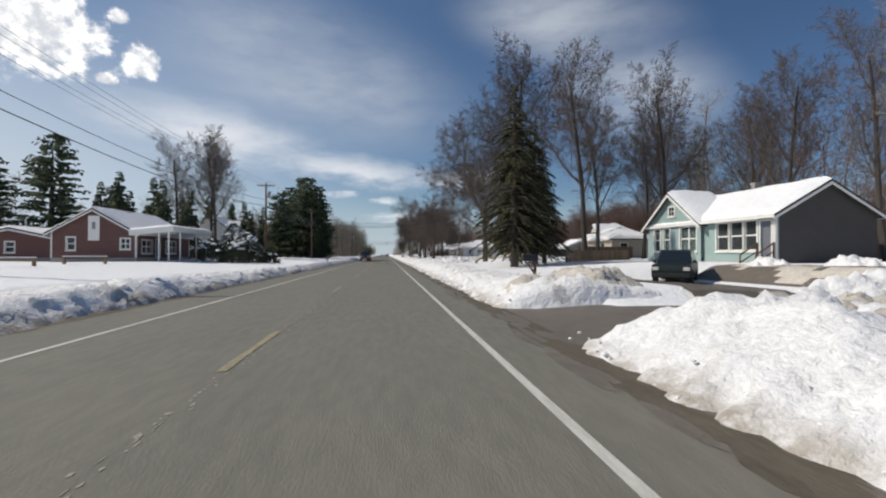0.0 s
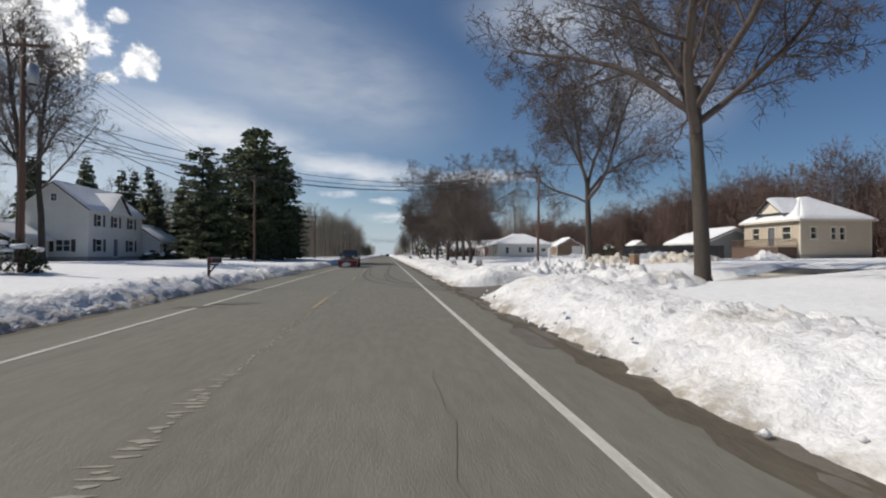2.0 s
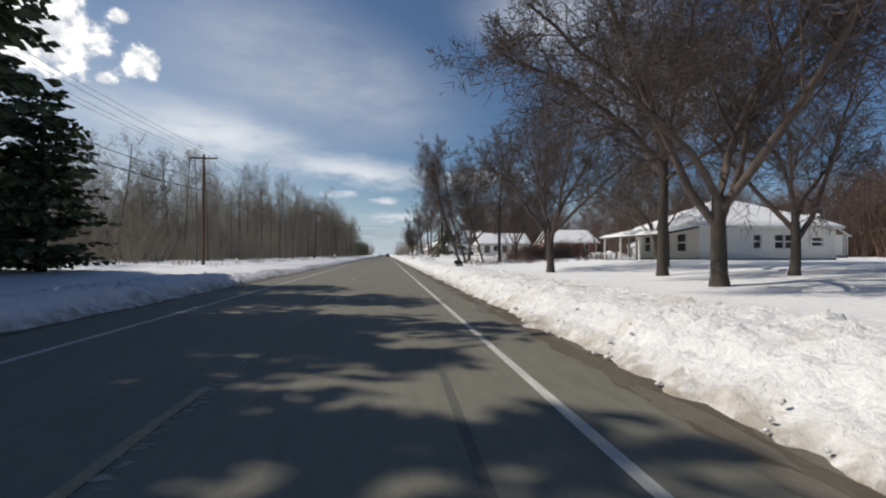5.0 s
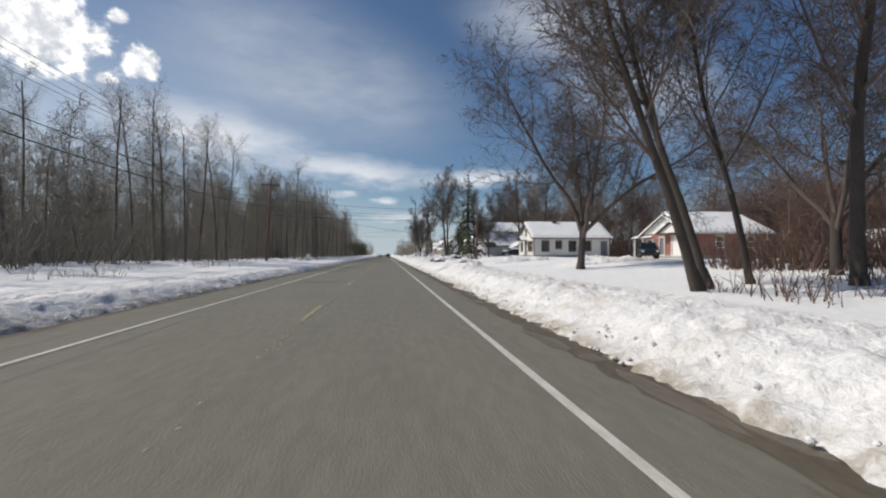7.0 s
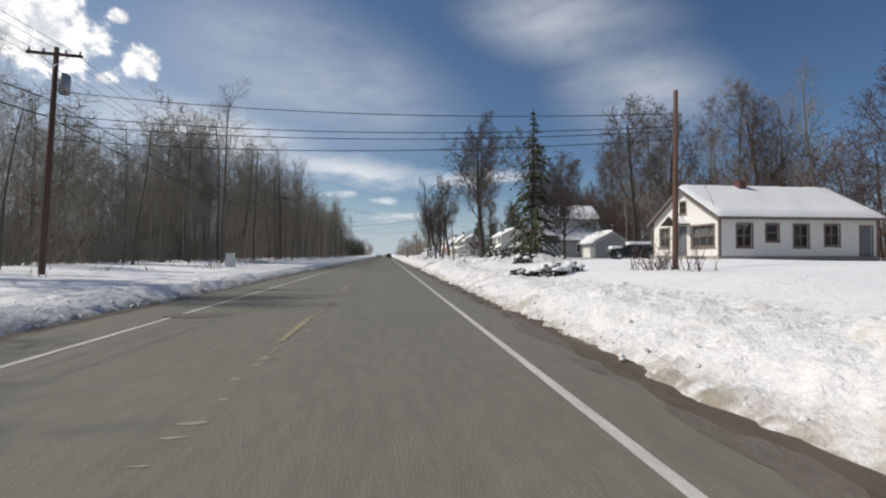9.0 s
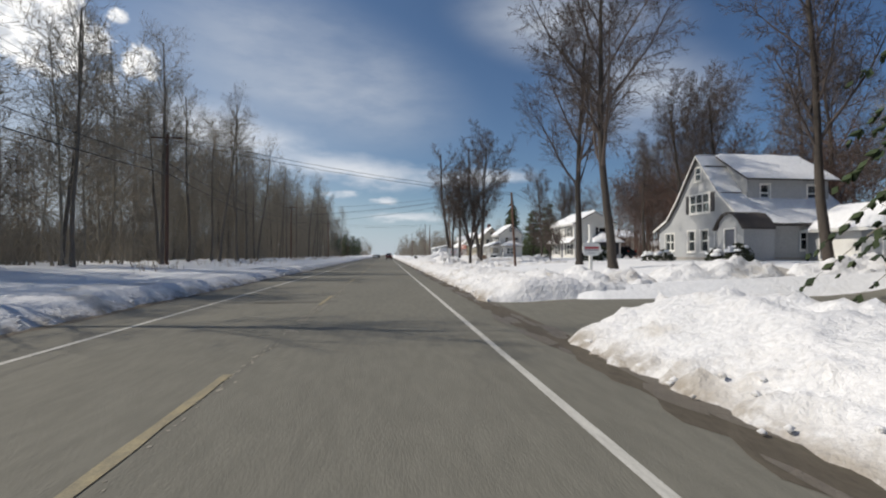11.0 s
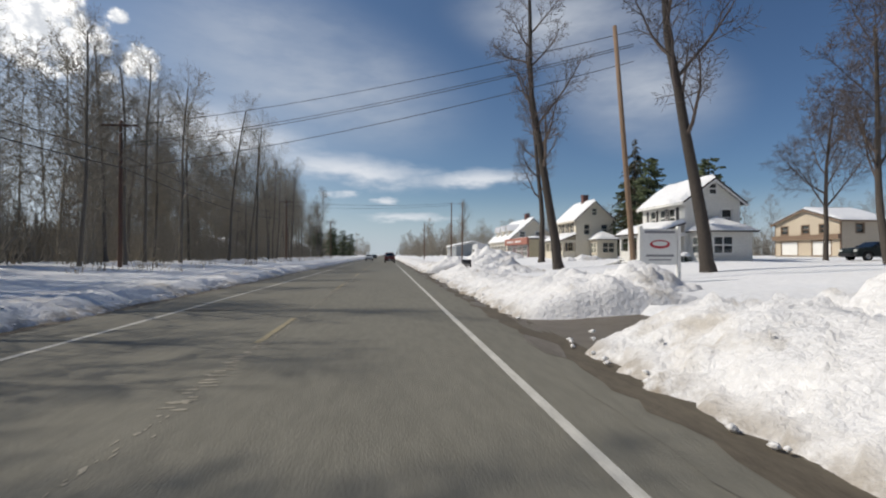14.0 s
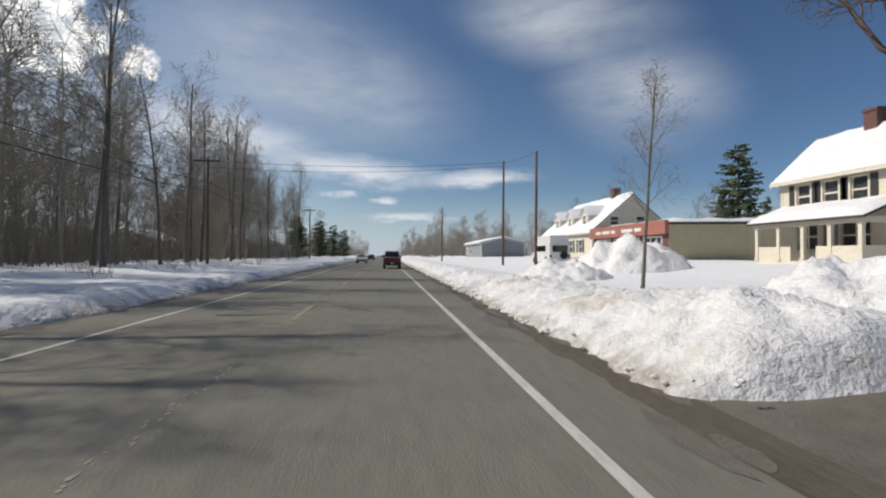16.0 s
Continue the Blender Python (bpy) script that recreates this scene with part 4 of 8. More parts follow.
# teal bungalow
def teal_bungalow():
    z = 0.62
    m = right_side(22, 36.05, z)
    W, D = 12.4, 6.6
    ob = house("house", m, "teal clapboard bungalow with white trim and a snowy roof", W, D, 3.25, 5.1, "x", TEAL,
               {"front": [(7.75, 8.8, 1.15, 2.95, "w"), (8.95, 10.0, 1.15, 2.95, "w"), (10.15, 11.1, 1.15, 2.95, "w"), (11.4, 12.15, 0.62, 2.85, "d")]})
    # a sheet of much darker boards laid over the end wall and its gable
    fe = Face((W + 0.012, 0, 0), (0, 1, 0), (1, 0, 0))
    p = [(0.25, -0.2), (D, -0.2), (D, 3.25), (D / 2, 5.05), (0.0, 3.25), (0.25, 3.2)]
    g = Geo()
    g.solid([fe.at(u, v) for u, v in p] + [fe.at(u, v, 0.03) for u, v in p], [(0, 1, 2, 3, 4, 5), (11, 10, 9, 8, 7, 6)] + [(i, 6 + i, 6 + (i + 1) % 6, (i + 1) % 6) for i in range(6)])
    g.obj("end_cladding", ENDCLAD, ob, "dark boarding laid over the teal end wall")
    # cross gable to the front
    g = 6.5
    fc = Face((0, -0.25, 0), (1, 0, 0), (0, -1, 0))
    cuts = [(0.95, 1.75, 1.15, 2.9, "w"), (2.2, 3.0, 1.15, 2.9, "w"), (4.25, 6.05, 1.15, 2.9, "b")]
    wall_panel(ob, fc, g, 0.45, 3.1, cuts, TEAL, [(g / 2, 5.45)])
    for c in cuts:
        add_window(ob, fc, *c[:5], TRIM)
    add_window(ob, fc, g / 2 - 0.35, g / 2 + 0.3, 3.85, 4.5, "l", TRIM, cut=False)
    k = (5.45 - 3.1) / (g / 2)
    o = 0.38
    lo = 3.1 - k * o + 0.14
    q1 = [(g + o, -0.65, lo), (g + o, 3.1, lo), (g / 2, 3.3, 5.6), (g / 2, -0.65, 5.6)]
    q2 = [(-o, 3.1, lo), (-o, -0.65, lo), (g / 2, -0.65, 5.6), (g / 2, 3.3, 5.6)]
    for q in (q1, q2):
        slab(ob, q, 0.14, SHINGLE)
    snow_cover(m, [q1, q2], 0.24, seed=4)
    b = Geo()
    for (u0, z0), (u1, z1) in (((-o, 3.1 - k * o), (g / 2, 5.46)), ((g / 2, 5.46), (g + o, 3.1 - k * o))):
        p = [fc.at(u0, z0 - 0.16, 0.36), fc.at(u1, z1 - 0.16, 0.36), fc.at(u1, z1 + 0.04, 0.36), fc.at(u0, z0 + 0.04, 0.36)]
        b.solid(p + [x + fc.n * 0.05 for x in p], [(3, 2, 1, 0), (4, 5, 6, 7), (0, 1, 5, 4), (1, 2, 6, 5), (2, 3, 7, 6), (3, 0, 4, 7)])
    b.obj("bargeboard", TRIM, ob)
    fb = Geo()
    fc.box(fb, -0.02, g + 0.02, -0.9, 0.45, -0.4, 0.03)
    fb.obj("foundation", FOUND, ob)
    # stair with rails up to the porch door
    steps(ob, 11.2, 12.4, -0.02, 0.62, 5, DECK)
    for x in (11.2, 12.4):
        r = Geo()
        r.rod((x, -0.1, 0.5), (x, -0.1, 1.6), 0.05, 6)
        r.rod((x, -1.2, -0.2), (x, -1.2, 0.9), 0.05, 6)
        r.rod((x, -0.1, 1.55), (x, -1.2, 0.85), 0.045, 6)
        r.rod((x, -0.1, 1.05), (x, -1.2, 0.4), 0.035, 6)
        r.obj("handrail", DECK, ob, "dark timber handrail")
    chimney(ob, 6.9, 3.6, 4.4, 5.75, FOUND, 0.16)


teal_bungalow()


def tan_bungalow():
    z = 1.05
    m = right_side(42.3, 93.3, z)
    ob = house("house", m, "tan bungalow with a snowy hipped roof and a dark deck", 7.4, 8.4, 4.0, 6.6, "hip", TAN,
               {"front": [(1.2, 2.2, 2.1, 3.4, "w"), (3.4, 4.3, 1.35, 3.4, "d"), (5.2, 6.3, 2.1, 3.4, "w")], "right": [(1.2, 1.9, 2.1, 3.3, "w"), (3.6, 4.2, 2.0, 3.3, "w"), (4.6, 5.2, 2.0, 3.3, "w")]}, trim=CREAM)
    fc = Face((1.7, -0.1, 4.0), (1, 0, 0), (0, -1, 0))
    g = Geo()
    g.face(fc.at(0.4, 1.0), fc.at(3.6, 1.0), fc.at(2.0, 2.3))
    g.obj("gable", CREAM, ob)
    q1, q2 = [(5.7, -0.5, 4.85), (5.7, 3.2, 5.2), (3.7, 3.2, 6.7), (3.7, -0.5, 6.55)], [(1.7, 3.2, 5.2), (1.7, -0.5, 4.85), (3.7, -0.5, 6.55), (3.7, 3.2, 6.7)]
    for q in (q1, q2):
        slab(ob, q, 0.12, SHINGLE)
    snow_cover(m, [q1, q2], 0.2, seed=9)
    d = Geo()
    d.box(0.6, 7.0, -2.2, -0.04, -0.4, 1.25)
    d.obj("deck", DECK, ob, "dark timber deck")
    railing(ob, (0.6, -2.2), (7.0, -2.2), 1.25, 2.1, DECK, 0.22)
    railing(ob, (7.0, -2.2), (7.0, -0.1), 1.25, 2.1, DECK, 0.22)
    railing(ob, (0.6, -2.2), (0.6, -0.1), 1.25, 2.1, DECK, 0.22)


tan_bungalow()


def white_cottage():
    m = right_side(23.3, 147, 0.75)
    ob = house("house", m, "white clapboard cottage with a snowy roof behind trees", 9.0, 11.5, 2.8, 5.0, "hip", WHITE,
               {"right": [(1.6, 2.3, 1.0, 2.3, "w"), (4.4, 5.1, 1.2, 2.3, "w"), (6.2, 7.0, 1.2, 2.3, "w"), (7.05, 7.8, 1.2, 2.3, "w"), (9.4, 10.4, 1.4, 2.1, "w")],
                "front": [(1.5, 2.5, 1.0, 2.4, "w"), (4, 4.9, 0.5, 2.4, "d"), (6.2, 7.4, 1.0, 2.4, "w")]})
    # open porch to the road
    q = [(-0.4, -3.4, 2.3), (9.4, -3.4, 2.3), (9.4, 0.1, 2.95), (-0.4, 0.1, 2.95)]
    slab(ob, q, 0.14, SHINGLE, "porch_roof")
    snow_cover(m, [q], 0.22, "snow lying on the porch roof", seed=2)
    posts(ob, [(0.1, -3.1), (3, -3.1), (6, -3.1), (8.9, -3.1)], -0.4, 2.2, 0.06, TRIM)
    g = Geo()
    g.box(0, 9, -3.3, -0.03, -0.6, 0.3)
    g.obj("porch_floor", FOUND, ob)


white_cottage()


def shed(name, m, label, W, D, eave, ridge, axis, wall, door=True, seed=1, holes=None):
    return house(name, m, label, W, D, eave, ridge, axis, wall, holes or {"front": [(W * 0.35, W * 0.65, 0.46, eave - 0.3, "d")] if door else []}, over=0.2, snow=0.18, group="sheds", category="shed")


shed("shed", right_side(52, 139, 0.9), "small white garage with a snowy roof", 3.6, 3.6, 2.3, 3.4, "x", WHITE)
shed("shed", right_side(60, 104, 0.7), "small pale shed with snow on its roof", 4.0, 4.0, 2.4, 3.4, "x", WHITE)
shed("shed", right_side(43, 184, 0.95), "small white shed with snow on its roof", 2.6, 2.6, 2.0, 2.6, "x", WHITE)
shed("shed", right_side(47, 217, 1.0), "low brown shed behind the white house", 3.0, 3.0, 1.9, 2.7, "x", TAN)
house("house", right_side(48, 181, 0.9), "low tan house with a snowy roof among bare trees", 9, 8, 2.7, 4.6, "x", TAN, {"front": [(1.4, 2.6, 1.1, 2.4, "w"), (4, 4.9, 0.5, 2.5, "d"), (6.4, 7.6, 1.1, 2.4, "w")], "right": [(2, 3, 1.2, 2.4, "w")]})
house("house", right_side(28.5, 64.5, 0.9), "low tan house with a snowy roof behind a timber fence", 9, 6, 2.5, 4.0, "hip", TAN, {"front": [(1.0, 2.2, 1.0, 2.1, "w"), (6, 7.2, 1.0, 2.1, "w")], "right": [(1.2, 2.2, 1.0, 2.1, "w")]})
house("house", right_side(44.5, 112, 0.9), "low white bungalow with a snowy roof far back", 8, 7, 2.3, 3.7, "x", WHITE, {"front": [(1.5, 2.7, 1, 2.1, "w")]})
house("house", right_side(38, 101, 0.8), "long low house with a snowy roof behind a dark fence", 6.4, 8, 2.2, 3.8, "x", DARKCLAD, {"front": [(1.5, 2.7, 1, 2.0, "w")]})

shed("garage", right_side(39.6, 152, 1.1), "brown timber garage with a snowy roof beyond the cottage", 5.0, 6.4, 2.4, 4.2, "x", BROWN, door=False, holes={"right": [(3.8, 6.0, 0.46, 2.3, "g")]})


def brick_ranch():
    z = 0.98
    m = right_side(31.8, 200.6, z)
    W, D = 9.6, 8.6
    ob = house("house", m, "red brick ranch house with white gables and garage door", W, D, 3.0, 5.2, "y", BRICK,
               {"front": [(5.9, 8.2, 0.46, 2.6, "g"), (3.6, 4.5, 0.5, 2.5, "d"), (1.0, 2.2, 1.0, 2.3, "w")],
                "right": [(2.6, 3.4, 1.3, 2.5, "w"), (6.2, 7.0, 1.3, 2.5, "w")]}, over=0.5)
    fc = Face((0, -0.012, 0), (1, 0, 0), (0, -1, 0))
    g = Geo()
    g.face(fc.at(-0.1, 3.0), fc.at(W + 0.1, 3.0), fc.at(W / 2, 5.2))
    g.obj("gable_cladding", TRIM, ob, "white boarded gable")
    # small gable over the garage
    fc = Face((4.9, -0.9, 0), (1, 0, 0), (0, -1, 0))
    g = Geo()
    g.face(fc.at(0.0, 2.95), fc.at(4.6, 2.95), fc.at(2.3, 4.0))
    g.obj("gable_cladding", TRIM, ob, "white boarded gable")
    q1, q2 = [(9.9, -1.2, 2.85), (9.9, 1.5, 2.85), (7.2, 2.2, 4.15), (7.2, -1.2, 4.15)], [(4.6, 1.5, 2.95), (4.6, -1.2, 2.95), (7.2, -1.2, 4.15), (7.2, 2.2, 4.15)]
    for q in (q1, q2):
        slab(ob, q, 0.13, SHINGLE)
    snow_cover(m, [q1, q2], 0.2, seed=5)
    q = [(-2.2, -0.4, 2.6), (2.2, -0.4, 2.6), (2.2, 6, 3.6), (-2.2, 6, 3.6)]
    slab(ob, q, 0.13, SHINGLE, "porch_roof")
    snow_cover(m, [q], 0.2, "snow lying on the side roof", seed=7)
    posts(ob, [(-1.9, 0), (0.2, -0.1)], -0.3, 2.5, 0.08, TRIM)
    g = Geo()
    g.box(-1.8, -0.05, 1.2, 6.0, -0.4, 2.6)
    g.obj("side_wing", BRICK, ob)


brick_ranch()


def long_white():
    z = 0.95
    m = right_side(22.0, 221.6, z)
    W, D = 7.7, 12.2
    ob = house("house", m, "long white ranch house with brown-framed windows and a snowy roof", W, D, 3.2, 5.5, "y", WHITE,
               {"front": [(1.0, 2.2, 1.15, 2.6, "b"), (3.3, 4.2, 0.46, 2.6, "d"), (4.9, 7.2, 1.15, 2.6, "t")],
                "right": [(1.3, 2.4, 1.1, 2.6, "b"), (3.5, 4.4, 1.5, 2.6, "w"), (5.6, 6.7, 1.1, 2.6, "b"), (8.0, 9.1, 1.2, 2.6, "b"), (10.8, 11.7, 0.5, 2.5, "d")]}, trim=material("brown_trim", (0.20, 0.155, 0.13), 0.6, scale=2, amount=0.4))
    add_window(ob, Face((0, 0, 0), (1, 0, 0), (0, -1, 0)), 3.6, 4.2, 3.7, 4.5, "l", MATS["brown_trim"], cut=False)
    # entrance hood and stoop
    q1, q2 = [(4.7, -1.1, 2.85), (4.7, 0.0, 2.85), (3.75, 0.0, 3.45), (3.75, -1.1, 3.45)], [(2.8, 0.0, 2.85), (2.8, -1.1, 2.85), (3.75, -1.1, 3.45), (3.75, 0, 3.45)]
    for q in (q1, q2):
        slab(ob, q, 0.1, SHINGLE, "hood")
    snow_cover(m, [q1, q2], 0.15, "snow lying on the entrance hood", seed=3)
    g = Geo()
    g.box(2.2, 6.4, -1.5, -0.04, -0.5, 0.42)
    g.obj("stoop", FOUND, ob)
    chimney(ob, 4.2, 4.5, 4.9, 6.0, DARKBRICK, 0.28)


long_white()


def gambrel_house():
    z = 0.85
    m = right_side(24, 261.4, z)
    W, D = 9.8, 8.5
    claim(m, W, D)
    ob = thing("house", m, "grey shingled house with a steep flared snowy roof", "house", "houses along the road")
    fr = Face((0, 0, 0), (1, 0, 0), (0, -1, 0))
    outline = [(W, 2.9), (7.7, 5.0), (6.0, 7.22), (5.2, 8.25), (4.4, 7.18), (2.7, 4.9), (1.4, 3.5), (0, 2.9)]
    cuts = [(0.9, 2.1, 1.0, 2.4, "b"), (3.9, 4.7, 0.9, 2.5, "w"), (5.4, 6.2, 0.9, 2.5, "w"), (7.0, 7.8, 0.9, 2.5, "w")]
    wall_panel(ob, fr, W, 0.45, 2.9, cuts, GREY, outline[1:-1])
    for c in cuts:
        add_window(ob, fr, *c[:5], TRIM)
    add_window(ob, fr, 4.2, 6.4, 3.9, 5.3, "t", TRIM, SHUTTER, cut=False)
    add_window(ob, fr, 4.85, 5.5, 6.4, 7.4, "w", TRIM, cut=False)
    rt = Face((W, 0, 0), (0, 1, 0), (1, 0, 0))
    cuts = [(4.2, 5.0, 1.0, 2.4, "w")]
    wall_panel(ob, rt, D, 0.45, 2.9, cuts, GREY)
    for c in cuts:
        add_window(ob, rt, *c[:5], TRIM)
    wall_panel(ob, Face((0, D, 0), (0, -1, 0), (-1, 0, 0)), D, 0.45, 2.9, [], GREY)
    wall_panel(ob, Face((W, D, 0), (-1, 0, 0), (0, 1, 0)), W, 0.45, 2.9, [], GREY, [(W - u, v) for u, v in reversed(outline[1:-1])])
    g = Geo()
    g.box(-0.02, W + 0.02, -0.03, D, -0.9, 0.45)
    g.obj("foundation", FOUND, ob)
    line = [(-0.5, 2.65)] + list(reversed(outline[1:-1])) + [(W + 0.45, 2.6)]
    quads = []
    for (u0, z0), (u1, z1) in zip(line, line[1:]):
        q = [(u0, D + 0.3, z0 + 0.1), (u0, -0.3, z0 + 0.1), (u1, -0.3, z1 + 0.1), (u1, D + 0.3, z1 + 0.1)]
        quads.append(q)
        slab(ob, q, 0.12, SHINGLE)
    snow_cover(m, [[q[1], q[0], q[3], q[2]] if q[0][2] > q[2][2] else q for q in quads], 0.10, seed=6)
    for (u0, z0), (u1, z1) in zip(line, line[1:]):
        b = Geo()
        p = [fr.at(u0, z0 - 0.08, 0.27), fr.at(u1, z1 - 0.08, 0.27), fr.at(u1, z1 + 0.09, 0.27), fr.at(u0, z0 + 0.09, 0.27)]
        b.solid(p + [x + fr.n * 0.05 for x in p], [(3, 2, 1, 0), (4, 5, 6, 7), (0, 1, 5, 4), (1, 2, 6, 5), (2, 3, 7, 6), (3, 0, 4, 7)])
        b.obj("bargeboard", TRIM, ob)
    # long shed dormer over the near slope
    dm = Face((W - 1.6, 1.6, 0), (0, 1, 0), (1, 0, 0))
    cuts = [(1.0, 1.7, 4.5, 5.7, "w"), (4.8, 5.6, 4.5, 5.7, "w")]
    wall_panel(ob, dm, D - 2.0, 4.0, 6.1, cuts, GREY)
    for c in cuts:
        add_window(ob, dm, *c[:5], TRIM)
    e = Geo()
    e.face((W - 1.6, 1.6, 4.0), (W - 1.6, 1.6, 6.1), (5.9, 1.6, 7.7), (6.6, 1.6, 6.6))
    e.obj("dormer_cheek", GREY, ob)
    q = [(W - 1.2, 1.2, 6.1), (W - 1.2, D + 0.2, 6.1), (5.5, D + 0.2, 8.3), (5.5, 1.2, 8.3)]
    slab(ob, q, 0.12, SHINGLE, "dormer_roof")
    snow_cover(m, [q], 0.22, "snow lying on the dormer roof", seed=11)
    # rounded entrance porch at the near corner
    px = 8.7
    po = Face((px, -1.2, 0), (1, 0, 0), (0, -1, 0))
    arch = [(2.3, 2.4), (2.1, 2.95), (1.7, 3.3), (1.2, 3.42), (0.7, 3.3), (0.3, 2.95), (0.1, 2.4)]
    wall_panel(ob, po, 2.4, 0.3, 2.4, [(0.75, 1.65, 0.46, 2.35, "d")], GREY, arch)
    add_window(ob, po, 0.75, 1.65, 0.46, 2.35, "d", TRIM)
    ln = [(-0.15, 2.3)] + list(reversed(arch[1:-1])) + [(2.55, 2.3)]
    for (u0, z0), (u1, z1) in zip(ln, ln[1:]):
        slab(ob, [(px + u0, 1.0, z0 + 0.1), (px + u0, -1.45, z0 + 0.1), (px + u1, -1.45, z1 + 0.1), (px + u1, 1.0, z1 + 0.1)], 0.1, SHINGLE, "porch_roof")
    s = Face((px + 2.4, -1.2, 0), (0, 1, 0), (1, 0, 0))
    wall_panel(ob, s, 2.2, 0.3, 2.4, [], GREY)
    wall_panel(ob, Face((px, 0, 0), (0, -1, 0), (-1, 0, 0)), 1.2, 0.3, 2.4, [], GREY)
    # garage wing behind
    house("house", m @ pose(W + 0.05, 4.6, -0.1), "low grey wing with a snowy roof", 5.0, 5.0, 2.5, 3.9, "x", GREY, {"front": [(1.0, 3.6, 0.46, 2.2, "g")]}, snow=0.2)


gambrel_house()


def colonial():
    z = 0.55
    m = right_side(23.5, 286.7, z)
    W, D = 7.8, 5.4
    sh = SHUTTER
    ob = house("house", m, "white two-storey colonial house with dark shutters", W, D, 4.9, 6.3, "x", WHITE,
               {"front": [(1.0, 2.4, 3.3, 4.5, "b", 1), (5.3, 6.7, 3.3, 4.5, "b", 1), (0.9, 2.4, 0.95, 2.3, "b", 1), (5.3, 6.8, 0.95, 2.3, "b", 1), (3.3, 4.1, 0.46, 2.35, "d")],
                "right": [(0.7, 1.5, 0.95, 2.3, "w", 1), (3.3, 4.2, 3.2, 4.4, "w", 1)]}, shutter=sh, over=0.25, snow=0.26)
    q = [(-0.2, -0.75, 2.45), (W + 0.2, -0.75, 2.45), (W + 0.2, 0.0, 3.0), (-0.2, 0.0, 3.0)]
    slab(ob, q, 0.1, SHINGLE, "pent_roof")
    snow_cover(m, [q], 0.2, "snow lying on the pent roof", seed=13)
    fc = Face((2.6, -1.0, 0), (1, 0, 0), (0, -1, 0))
    g = Geo()
    g.face(fc.at(0, 2.5), fc.at(2.0, 2.5), fc.at(1.0, 3.15))
    g.obj("door_pediment", TRIM, ob)
    for q in ([(4.65, -1.15, 2.5), (4.65, 0.0, 2.5), (3.6, 0.0, 3.25), (3.6, -1.15, 3.25)], [(2.55, 0.0, 2.5), (2.55, -1.15, 2.5), (3.6, -1.15, 3.25), (3.6, 0.0, 3.25)]):
        slab(ob, q, 0.08, SHINGLE, "door_hood")
    # screened side porch
    x0, x1, y0, y1 = W + 0.02, W + 2.3, 1.8, 5.0
    c = [(x0 - 0.2, y0 - 0.35, 2.45), (x1 + 0.35, y0 - 0.35, 2.45), (x1 + 0.35, y1 + 0.35, 2.45), (x0 - 0.2, y1 + 0.35, 2.45)]
    p, r = (x0 - 0.1, (y0 + y1) / 2, 3.45), (x1 - 1.4, (y0 + y1) / 2, 3.45)
    for q in ([c[0], c[1], r, p], [c[1], c[2], r, r], [c[2], c[3], p, r]):
        slab(ob, q, 0.1, SHINGLE, "porch_roof")
    snow_cover(m, [[c[0], c[1], r, p], [c[1], c[2], r, r], [c[2], c[3], p, r]], 0.28, "deep snow lying on the porch roof", seed=15)
    g = Geo()
    g.box(x0, x1, y0, y1, -0.8, 0.95)
    g.obj("porch_base", WHITE, ob)
    posts(ob, [(x0 + 0.1, y0 + 0.1), (x1 - 0.1, y0 + 0.1), ((x0 + x1) / 2, y0 + 0.1), (x1 - 0.1, y1 - 0.1), (x1 - 0.1, (y0 + y1) / 2)], 0.95, 2.4, 0.07, TRIM)
    g = Geo()
    g.box(x0, x1 - 0.12, y0 + 0.16, y1 - 0.12, 0.96, 2.36)
    g.obj("insect_screen", SIGNDARK, ob, "dark insect screen")


colonial()


